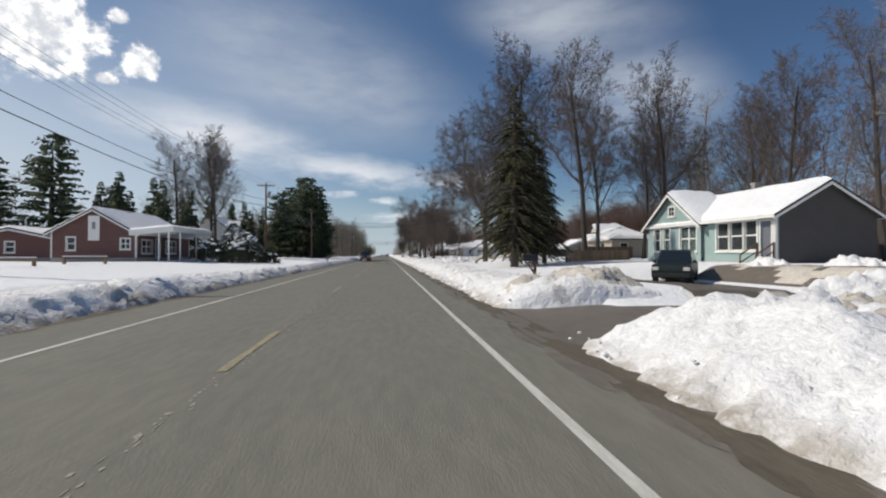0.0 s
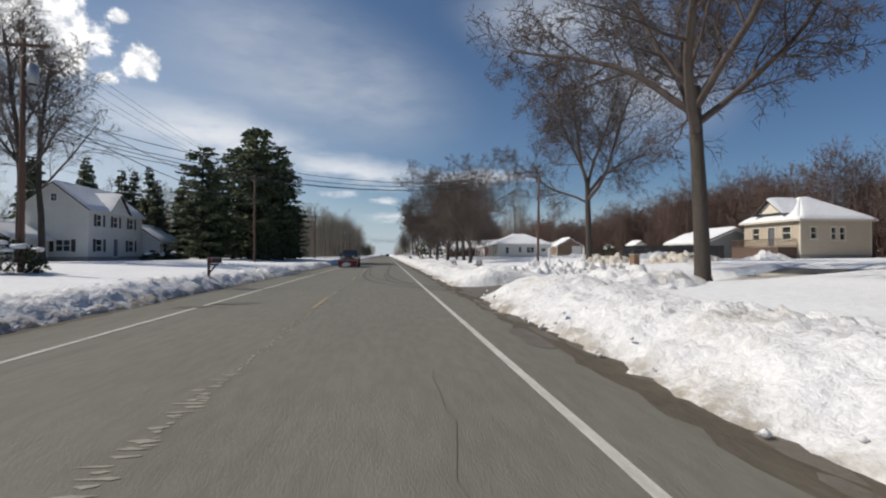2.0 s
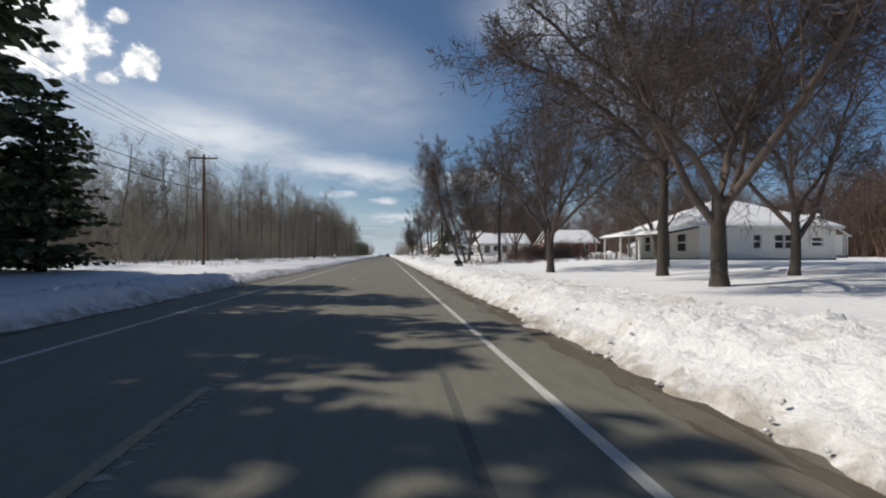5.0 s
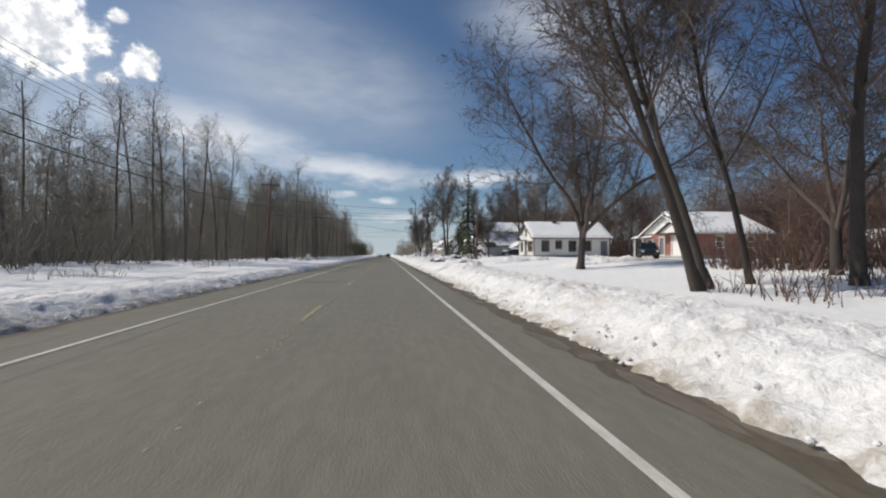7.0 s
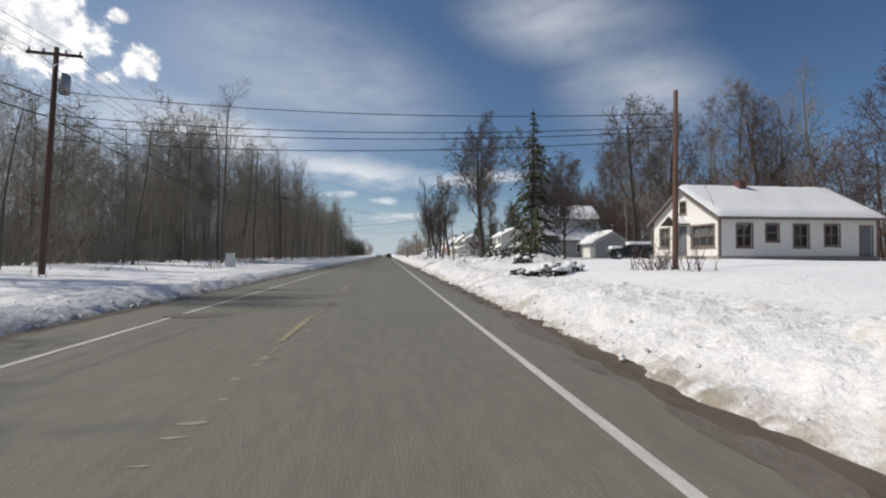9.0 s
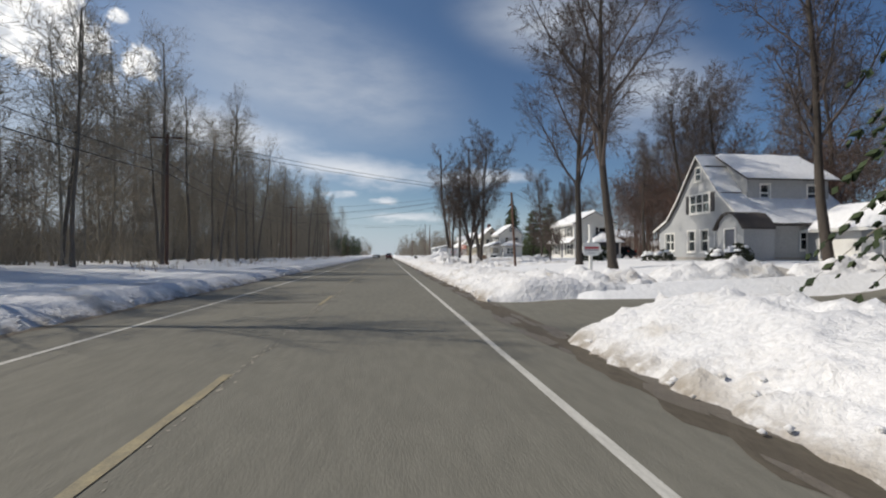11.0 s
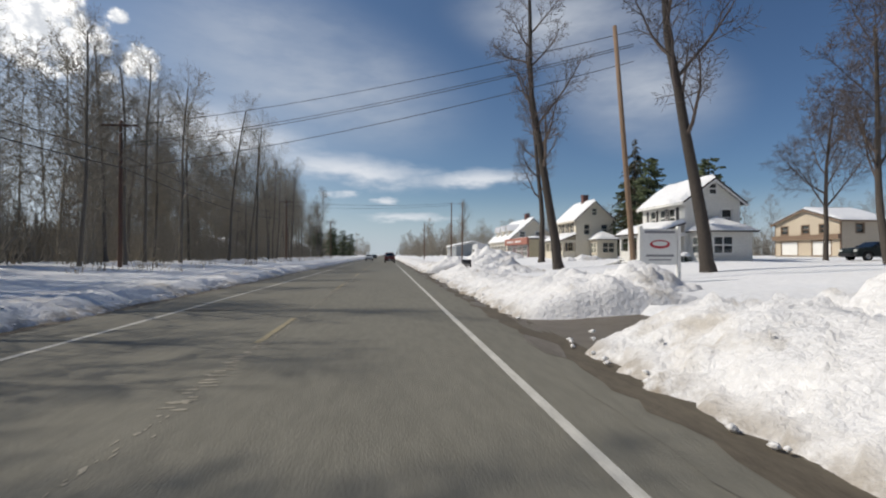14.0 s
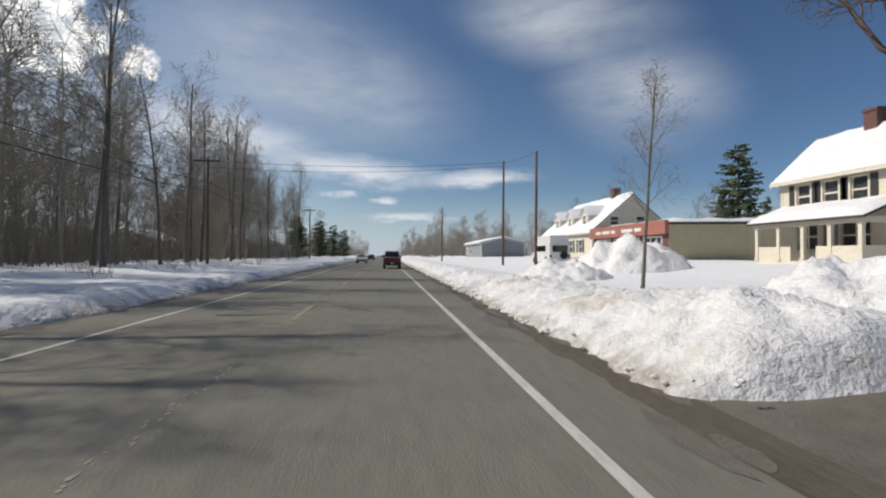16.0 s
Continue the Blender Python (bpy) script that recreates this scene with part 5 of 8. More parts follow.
def cream_house(name, x0, y_far, z, W, D, eave, ridge, mat, label, porch_d, chim, bay, seed, trim):
    m = right_side(x0, y_far, z)
    fr = [(1.0, 1.8, eave - 1.7, eave - 0.45, "w", 1), (W / 2 - 0.4, W / 2 + 0.4, eave - 1.7, eave - 0.45, "w", 1), (W - 1.9, W - 1.1, eave - 1.7, eave - 0.45, "w", 1),
          (1.0, 2.2, 1.0, 2.35, "b"), (W / 2 - 0.45, W / 2 + 0.45, 0.46, 2.4, "d"), (W - 2.4, W - 1.0, 1.0, 2.35, "b")]
    ob = house("house", m, label, W, D, eave, ridge, "x", mat,
               {"front": fr, "right": [(1.0, 1.7, eave - 1.8, eave - 0.6, "w"), (D - 1.4, D - 0.6, eave - 1.8, eave - 0.6, "w"), (D / 2 - 0.3, D / 2 + 0.3, eave + 0.45, eave + 1.25, "w"), (D - 1.5, D - 0.6, 1.0, 2.3, "b")]}, shutter=SHUTTER, over=0.35, snow=0.28, trim=trim)
    # porch along the front
    p = porch_d
    q = [(-0.3, -p - 0.3, 2.45), (W + 0.3, -p - 0.3, 2.45), (W + 0.1, 0.0, 3.15), (-0.1, 0.0, 3.15)]
    slab(ob, q, 0.13, SHINGLE, "porch_roof")
    snow_cover(m, [q], 0.3, "deep snow lying on the porch roof", seed=seed)
    g = Geo()
    g.box(0, W, -p, -0.04, 0.18, 0.42)
    g.obj("porch_floor", trim, ob)
    g = Geo()
    g.box(0.1, W - 0.1, -p + 0.1, -0.05, -0.9, 0.18)
    g.obj("porch_skirt", BROWN, ob)
    g = Geo()
    g.box(-0.1, W + 0.1, -p - 0.08, -p + 0.1, 2.15, 2.42)
    g.box(W - 0.1, W + 0.08, -p - 0.02, -0.02, 2.15, 2.42)
    g.obj("porch_beam", trim, ob)
    posts(ob, [(0.1 + (W - 0.2) * i / 4, -p + 0.05) for i in range(5)], 0.42, 2.2, 0.09, trim)
    for a, b, c, d in ((0.2, W * 0.38, -p, -p + 0.08), (W * 0.62, W - 0.2, -p, -p + 0.08), (W - 0.12, W - 0.02, -p + 0.1, -0.1)):
        g = Geo()
        g.box(a, b, c, d, 0.42, 1.15)
        g.obj("porch_parapet", mat, ob)
    steps(ob, W * 0.40, W * 0.60, -p, 0.42, 4, trim)
    if chim:
        chimney(ob, W * 0.55, D / 2, ridge - 0.2, ridge + 1.0, DARKBRICK, 0.32)
    if bay:
        x1, y0, y1 = W + (1.6 if W < 5.5 else 1.9), (0.3 if W < 5.5 else 1.7), D - 0.4
        g = Geo()
        g.box(W + 0.01, x1, y0, y1, -0.5, 2.5)
        b = g.obj("bay", mat, ob)
        add_window(b, Face((W + 0.01, y0, 0), (1, 0, 0), (0, -1, 0)), 0.4, 1.7, 0.95, 2.1, "b", trim, cut=False)
        add_window(b, Face((x1, y0, 0), (0, 1, 0), (1, 0, 0)), 0.6, 2.0, 0.95, 2.1, "b", trim, cut=False)
        c = [(W - 0.1, y0 - 0.3, 2.5), (x1 + 0.3, y0 - 0.3, 2.5), (x1 + 0.3, y1 + 0.3, 2.5), (W - 0.1, y1 + 0.3, 2.5)]
        t = (W + 0.5, (y0 + y1) / 2, 3.4)
        for q in ([c[0], c[1], t, t], [c[1], c[2], t, t], [c[2], c[3], t, t]):
            slab(ob, q, 0.1, SHINGLE, "bay_roof")
        snow_cover(m, [[c[0], c[1], t, t], [c[1], c[2], t, t], [c[2], c[3], t, t]], 0.2, "snow lying on the bay roof", seed=seed + 2)
    return ob


cream_house("house", 20.9, 312.4, 0.62, 5.3, 4.2, 4.7, 6.2, WHITE, "cream two-storey house with a snowy wraparound porch", 2.0, False, True, 21, TRIM)
cream_house("house", 22.0, 334.2, 0.75, 5.8, 4.5, 4.9, 6.9, CREAM, "cream two-storey farmhouse with a chimney and snowy porch", 1.6, True, True, 25, CREAM)


def brown_two_storey():
    m = right_side(52, 333, 0.9)
    ob = house("house", m, "brown and tan two-storey house with snow-topped windows", 9, 6.5, 4.6, 6.2, "y", TAN,
               {"front": [(1.0, 2.0, 3.2, 4.2, "w"), (4, 5, 3.2, 4.2, "w"), (6.4, 7.4, 3.2, 4.2, "w"), (1, 3.4, 0.5, 2.2, "g"), (5.4, 7.8, 0.5, 2.2, "g")], "right": [(2, 3, 3.2, 4.2, "w")]}, trim=BROWN)
    g = Geo()
    g.box(-0.05, 9.05, -0.4, -0.02, 2.4, 3.0)
    g.obj("balcony_band", BROWN, ob)
    house("house", right_side(48, 304, 0.9), "low white garage with a snowy roof", 8, 6, 2.2, 3.2, "x", WHITE, {"front": [(1, 3.4, 0.5, 2.0, "g"), (4.4, 6.8, 0.5, 2.0, "g")]})


brown_two_storey()


def shop():
    z = 0.75
    m = right_side(21, 355.5, z)
    W, D, h = 12.5, 13.0, 3.2
    claim(m, W, D)
    ob = thing("shop", m, "flat-roofed beige shop with a red fascia under snow", "shop")
    fr, rt = Face((0, 0, 0), (1, 0, 0), (0, -1, 0)), Face((W, 0, 0), (0, 1, 0), (1, 0, 0))
    cuts = [(0.8, 3.4, 0.5, 2.1, "t"), (4.2, 5.2, 0.1, 2.1, "d"), (6.0, 8.4, 0.5, 2.1, "t"), (9.2, 11.6, 0.5, 2.1, "t")]
    wall_panel(ob, fr, W, -0.5, h, cuts, DARKBRICK)
    for c in cuts:
        add_window(ob, fr, *c[:5], TRIM)
    wall_panel(ob, rt, D, -0.5, h, [], BEIGE)
    wall_panel(ob, Face((W, D, 0), (-1, 0, 0), (0, 1, 0)), W, -0.5, h, [], BEIGE)
    wall_panel(ob, Face((0, D, 0), (0, -1, 0), (-1, 0, 0)), D, -0.5, h, [], BEIGE)
    g = Geo()
    fr.box(g, -0.2, W + 0.06, 2.3, 3.35, 0.05, 0.35)
    f = g.obj("fascia", RED_PANEL, ob, "faded red shop fascia")
    for u0, u1 in ((1.2, 2.2), (2.5, 4.0), (4.3, 5.0), (6.2, 8.0), (8.3, 9.3)):
        g = Geo()
        fr.box(g, u0, u1, 2.65, 2.95, 0.352, 0.37)
        g.obj("lettering", SIGNWHITE, f, "pale unreadable lettering")
    q = [(-0.1, 0, h), (W + 0.1, 0, h), (W + 0.1, D, h + 0.15), (-0.1, D, h + 0.15)]
    slab(ob, q, 0.2, SHINGLE)
    snow_cover(m, [q], 0.35, "thick snow on the flat shop roof", seed=31)
    # dormered house just past it
    m = right_side(22, 373, z)
    W, D = 15, 9
    ob = house("house", m, "cream house with three snowy dormers past the shop", W, D, 3.4, 7.2, "x", CREAM,
               {"front": [(1 + 2.6 * i, 2 + 2.6 * i, 1.0, 2.4, "w", 1) for i in range(5)], "right": [(2, 3, 3.9, 4.9, "w"), (5, 6, 3.9, 4.9, "w"), (2, 3, 1, 2.4, "w")]}, shutter=SHUTTER, snow=0.3)
    for i in range(3):
        x = 2.6 + 4.2 * i
        fc = Face((x, 0.6, 0), (1, 0, 0), (0, -1, 0))
        g = Geo()
        g.solid([(x, 0.6, 3.8), (x + 1.6, 0.6, 3.8), (x + 1.6, 0.6, 5.3), (x, 0.6, 5.3), (x, 3.4, 5.2), (x + 1.6, 3.4, 5.2), (x + 0.8, 0.6, 6.1), (x + 0.8, 4.0, 6.1)],
                [(0, 1, 2, 6, 3), (1, 5, 2), (0, 3, 4), (2, 5, 7, 6), (3, 6, 7, 4)])
        d = g.obj("dormer", CREAM, ob)
        add_window(d, fc, 0.4, 1.2, 4.2, 5.2, "w", TRIM, cut=False)
        q1, q2 = [(x + 1.85, 0.3, 5.2), (x + 1.85, 3.4, 5.2), (x + 0.8, 4.0, 6.2), (x + 0.8, 0.3, 6.2)], [(x - 0.25, 3.4, 5.2), (x - 0.25, 0.3, 5.2), (x + 0.8, 0.3, 6.2), (x + 0.8, 4.0, 6.2)]
        snow_cover(m, [q1, q2], 0.22, "snow lying on a dormer", seed=33 + i)
    chimney(ob, 11.5, 4.5, 6.6, 8.3, DARKBRICK, 0.4)


shop()


def brick_store():
    """Left of the road: brick building with a white canopy."""
    z = 0.75
    m = left_side(-24.2, 48, z)
    W, D = 12.0, 7.6
    ob = house("house", m, "dark red brick building with a white canopy and snowy roof", W, D, 2.9, 5.1, "x", DARKBRICK,
               {"front": [(1.0, 3.0, 0.9, 2.2, "b"), (3.8, 4.7, 0.46, 2.4, "d"), (6.0, 8.4, 0.9, 2.2, "t")],
                "left": [(6.2, 7.0, 1.3, 2.3, "b"), (1.4, 2.1, 1.2, 2.4, "w")]}, over=0.4)
    fc = Face((0, D, 0), (0, -1, 0), (-1, 0, 0))
    g = Geo()
    fc.box(g, 3.3, 4.3, 2.1, 4.5, 0.01, 0.08)
    s = g.obj("wall_panel", TRIM, ob, "tall white panel in the gable")
    b = Geo()
    fc.box(b, 3.65, 3.95, 3.2, 3.9, 0.081, 0.1)
    b.obj("panel_vent", SIGNGREY, s)
    q = [(-0.6, -3.6, 3.5), (9.5, -3.6, 3.5), (9.5, 0.4, 3.1), (-0.6, 0.4, 3.1)]
    slab(ob, q, 0.5, TRIM, "canopy", "flat white canopy")
    snow_cover(m, [q], 0.25, "snow lying on the canopy", seed=41)
    posts(ob, [(-0.3, -3.1), (-0.3, -2.2), (2.2, -3.1), (6.2, -3.1), (9.2, -3.1)], -0.7, 2.98, 0.06, TRIM)
    house("house", left_side(-32.2, 50, 0.75), "low brick rear wing with a snowy roof", 7, 9, 2.3, 3.3, "x", DARKBRICK, {"left": [(1.5, 2.3, 0.5, 2.1, "d"), (4, 4.8, 1.0, 2.0, "w")]})


brick_store()


def white_farmhouse():
    z = 0.82
    m = left_side(-30.6, 94.8, z)
    W, D = 10.4, 6.5
    ob = house("house", m, "white two-storey farmhouse with dark shutters and snow", W, D, 5.4, 8.0, "x", WHITE,
               {"front": [(1.4, 2.3, 3.7, 4.9, "w", 1), (4.4, 5.3, 3.7, 4.9, "w", 1), (7.6, 8.5, 3.7, 4.9, "w", 1), (1.3, 2.4, 1.0, 2.3, "w", 1), (4.4, 5.3, 0.46, 2.4, "d"), (7.4, 8.6, 1.0, 2.3, "w", 1)],
                "left": [(3.4, 4.8, 1.0, 2.2, "b", 1), (3.0, 3.5, 6.2, 6.9, "l")]}, shutter=SHUTTER, over=0.3)
    fc = Face((3.2, -0.25, 0), (1, 0, 0), (0, -1, 0))
    g = Geo()
    g.face(fc.at(0, 5.3), fc.at(3.8, 5.3), fc.at(1.9, 7.4))
    g.obj("front_gable", WHITE, ob)
    q1, q2 = [(7.2, -0.5, 5.3), (7.2, 2.6, 5.4), (5.1, 2.9, 7.5), (5.1, -0.5, 7.5)], [(3.0, 2.6, 5.4), (3.0, -0.5, 5.3), (5.1, -0.5, 7.5), (5.1, 2.9, 7.5)]
    for q in (q1, q2):
        slab(ob, q, 0.1, SHINGLE)
    snow_cover(m, [q1, q2], 0.15, seed=43)
    house("house", left_side(-28.6, 105.4, z), "low white wing under a snowy roof", 5.0, 5.0, 2.5, 4.2, "x", WHITE, {"front": [(1, 2.2, 1, 2.1, "w")]})
    house("house", left_side(-34.2, 89.5, z), "low white rear wing under a snowy roof", 5.0, 4.0, 2.3, 3.4, "x", WHITE, {"left": [(1, 2.2, 1, 2.0, "w")]})


white_farmhouse()
house("house", left_side(-26, 436, 0.6), "distant white building under snow beside the road", 10, 8, 3.0, 4.6, "x", WHITE, {"front": [(1, 3, 1, 2.2, "t")]})
house("house", left_side(-34, 382, 0.6), "distant pale building behind bare trees", 9, 7, 3.0, 4.6, "x", WHITE, {"front": [(1, 3, 1, 2.2, "t")]})
house("house", right_side(19, 420, 0.7), "long low distant building under snow", 18, 9, 3.2, 4.2, "x", DARKCLAD, {"front": [(1, 3, 1, 2.2, "t"), (6, 8, 1, 2.2, "t")]})

# ---- poles and wires ----


def utility_pole(x, y, h, arms=1, transformer=False, lean=0.0, timber=None, label="weathered timber utility pole with a crossarm", arm_w=1.15, girth=0.14):
    m = pose(x, y, land(x, y) - 0.05, 0, lean, 0)
    ob = thing("utility_pole", m, label, "utility pole", "utility poles")
    g = Geo()
    g.tube([Vector((0, 0, -0.5)), Vector((0, 0, h * 0.5)), Vector((0, 0, h))], [girth, girth * 0.9, girth * 0.72], 10, True)
    g.obj("pole", timber or POLE, ob, smooth=True)
    for i in range(arms):
        z = h - 0.35 - 0.9 * i
        g = Geo()
        g.box(-arm_w, arm_w, -0.16, -0.06, z - 0.06, z + 0.06)
        arm = g.obj("crossarm", POLE, ob)
        for u in (-arm_w + 0.1, -arm_w * 0.4, arm_w * 0.4, arm_w - 0.1):
            k = Geo()
            k.tube([Vector((u, -0.11, z + 0.06)), Vector((u, -0.11, z + 0.12)), Vector((u, -0.11, z + 0.22))], [0.02, 0.05, 0.035], 8, True)
            k.obj("insulator", SIGNGREY, arm)
        g = Geo()
        for s in (-1, 1):
            g.rod((0, -0.14, z - 0.55), (s * 0.6, -0.12, z - 0.06), 0.018, 5)
        g.obj("brace", STEEL, arm)
    if transformer:
        g = Geo()
        g.tube([Vector((0.42, 0, h - 2.1)), Vector((0.42, 0, h - 2.05)), Vector((0.42, 0, h - 1.25)), Vector((0.42, 0, h - 1.15))], [0.18, 0.22, 0.22, 0.12], 14, True)
        t = g.obj("transformer", STEEL, ob, "grey transformer can", smooth=True)
        k = Geo()
        k.box(0.1, 0.25, -0.05, 0.05, h - 1.9, h - 1.8)
        k.box(0.1, 0.25, -0.05, 0.05, h - 1.5, h - 1.4)
        k.obj("bracket", STEEL, t)
    return ob


LEFT_POLES = [(-17.2, 20, 10.6), (-16.8, 66.8, 10.9), (-16.0, 101.5, 10.6), (-15.8, 148, 9.6), (-15.6, 208, 10.3), (-17, 261, 10.2), (-17.5, 310, 9.8), (-16.5, 356, 10.0), (-15, 404, 10)]
for i, (x, y, h) in enumerate(LEFT_POLES):
    if i in (1, 4):
        utility_pole(x, y, h, 1, True, lean=3.0 if i == 4 else 0.0, label="weathered utility pole with crossarm and transformer")
    else:
        utility_pole(x, y, h)
RIGHT_POLES = [(13.0, 82.1, 7.9), (10.8, 202.0, 7.0), (10.9, 261.8, 6.4), (10.1, 294.8, 10.4), (11.2, 344.5, 8.8), (10.6, 352, 9.6), (8.6, 382, 8.5)]
for x, y, h in RIGHT_POLES:
    pale = y > 290 and y < 300
    utility_pole(x, y, h, 0, girth=0.115, timber=PALEPOLE if pale else POLE, lean=-4.5 if pale else (1.0 if y < 100 else (-3.0 if 255 < y < 270 else 0.5)),
                 label="pale new timber utility pole without crossarm" if pale else "plain brown timber utility pole")


def wire(a, b, sag, r=0.014, n=14):
    a, b = Vector(a), Vector(b)
    pts = [a.lerp(b, i / n) - Vector((0, 0, 4 * sag * (i / n) * (1 - i / n))) for i in range(n + 1)]
    g = Geo()
    g.tube(pts, [r] * (n + 1), 4)
    return tagged(g.obj("overhead_wire", WIRE, smooth=True), "black overhead wire slung between poles", "wire", "overhead wires")


for (x0, y0, h0), (x1, y1, h1) in zip(LEFT_POLES, LEFT_POLES[1:]):
    za, zb = land(x0, y0) + h0, land(x1, y1) + h1
    for dx in (-1.05, -0.46, 0.46, 1.05):
        wire((x0 + dx, y0 - 0.11, za - 0.12), (x1 + dx, y1 - 0.11, zb - 0.12), 0.7, 0.011)
    wire((x0 + 0.16, y0, za - 2.4), (x1 + 0.16, y1, zb - 2.4), 0.8, 0.022)
    wire((x0 + 0.16, y0, za - 3.2), (x1 + 0.16, y1, zb - 3.2), 0.9, 0.03)
for (i, j, drops) in [(4, 1, (2.0, 3.1, 3.5, 4.2)), (5, 2, (0.1, 0.5)), (6, 3, (0.4, 1.6, 1.8, 3.2)), (7, 5, (0.3, 1.0))]:
    (x0, y0, h0), (x1, y1, h1) = LEFT_POLES[i], RIGHT_POLES[j]
    for d in drops:
        wire((x0 + 0.1, y0, land(x0, y0) + h0 - d), (x1, y1, land(x1, y1) + h1 - min(d * 0.45 + 0.05, 2.4)), 0.5, 0.016)
for z0, z1, sag in ((8.3, 8.8, 2.1), (7.7, 8.55, 2.0), (7.55, 8.5, 2.15), (7.2, 8.3, 1.9)):
    wire((-16.8, 66.8, z0), (13.0, 82.1, z1), sag, 0.018)
wire((10.8, 202, 7.3), (23.5, 216, 4.7), 0.3)
wire((10.9, 261.8, 6.8), (23.5, 277.5, 5.2), 0.3)
wire((11.2, 344.5, 9.2), (10.6, 352, 9.9), 0.1)

# ---- vehicles ----


def wheel(parent, x, y, r, w, name="wheel"):
    s = 1 if x > 0 else -1
    g = Geo()
    n = 22
    prof = [(-w / 2, r * 0.62), (-w / 2, r * 0.93), (-w / 2 + 0.03, r), (w / 2 - 0.03, r), (w / 2, r * 0.93), (w / 2, r * 0.62)]
    vs = [(x + a, y + q * math.cos(2 * math.pi * k / n), r + q * math.sin(2 * math.pi * k / n)) for k in range(n) for a, q in prof]
    m = len(prof)
    fs = [(k * m + i, k * m + i + 1, ((k + 1) % n) * m + i + 1, ((k + 1) % n) * m + i) for k in range(n) for i in range(m - 1)]
    g.solid(vs, fs)
    t = g.obj(name, RUBBER, parent, "black rubber tyre", smooth=False)
    g = Geo()
    xo = x + s * (w / 2 - 0.03)
    vs = [(xo - s * 0.04, y, r)] + [(xo, y + q * math.cos(2 * math.pi * k / n), r + q * math.sin(2 * math.pi * k / n)) for k in range(n) for q in (r * 0.64,)]
    g.solid(vs, [(0, 1 + k, 1 + (k + 1) % n) for k in range(n)])
    for k in range(5):
        a = 2 * math.pi * k / 5
        g.rod((xo - s * 0.02, y, r), (xo, y + r * 0.6 * math.cos(a), r + r * 0.6 * math.sin(a)), 0.035, 5)
    g.obj("rim", RIM, t, "steel rim")
    return t


def arch_outline(front, rear, z0, wheels, top, r):
    """The side outline of a body, with round wheel arches cut from its sill; y from rear to front."""
    pts = [(rear, z0)]
    for c in sorted(wheels):
        for k in range(9):
            a = math.pi - math.pi * k / 8
            pts.append((c + r * math.cos(a), z0 + 0.02 + r * math.sin(a)))
    pts.append((front, z0))
    return pts + top


def cabin(parent, y0, y1, y2, y3, zb, zt, wb, wt, paint, split=()):
    """A glazed cabin: y0..y3 at the sill, y1..y2 at the roof."""
    g = Geo()
    b = [(-wb, y0, zb), (wb, y0, zb), (wb, y3, zb), (-wb, y3, zb)]
    t = [(-wt, y1, zt), (wt, y1, zt), (wt, y2, zt), (-wt, y2, zt)]
    g.solid(b + t, [(3, 2, 1, 0), (4, 5, 6, 7), (0, 1, 5, 4), (1, 2, 6, 5), (2, 3, 7, 6), (3, 0, 4, 7)])
    c = g.obj("cab", paint, parent, bevel=0.05)

    def pane(p, q, s, name, k0=0.10, k1=0.90, h0=0.08, h1=0.88, lift=0.012):
        # p, q: lower corners, s: their upper partners
        p, q, s0, s1 = Vector(p), Vector(q), Vector(s[0]), Vector(s[1])
        n = (q - p).cross(s0 - p).normalized()
        mid = Vector((0, (y0 + y3) / 2, (zb + zt) / 2))
        if n.dot(p - mid) < 0:
            n = -n

        def f(u, v):
            return p.lerp(q, u).lerp(s0.lerp(s1, u), v)
        c4 = [f(k0, h0), f(k1, h0), f(k1, h1), f(k0, h1)]
        e = Geo()
        e.solid([x + n * 0.002 for x in c4] + [x + n * lift for x in c4], [(3, 2, 1, 0), (4, 5, 6, 7), (0, 1, 5, 4), (1, 2, 6, 5), (2, 3, 7, 6), (3, 0, 4, 7)])
        e.obj(name, CARGLASS, c)
    pane(b[3], b[2], (t[3], t[2]), "windscreen", 0.06, 0.94)
    pane(b[0], b[1], (t[0], t[1]), "rear_window", 0.08, 0.92)
    cuts = [0.0, *split, 1.0]
    for lo, hi, up0, up1 in ((b[1], b[2], t[1], t[2]), (b[0], b[3], t[0], t[3])):
        for u0, u1 in zip(cuts, cuts[1:]):
            pane(lo, hi, (up0, up1), "side_window", u0 + 0.05, u1 - 0.05, 0.12, 0.88)
    return c


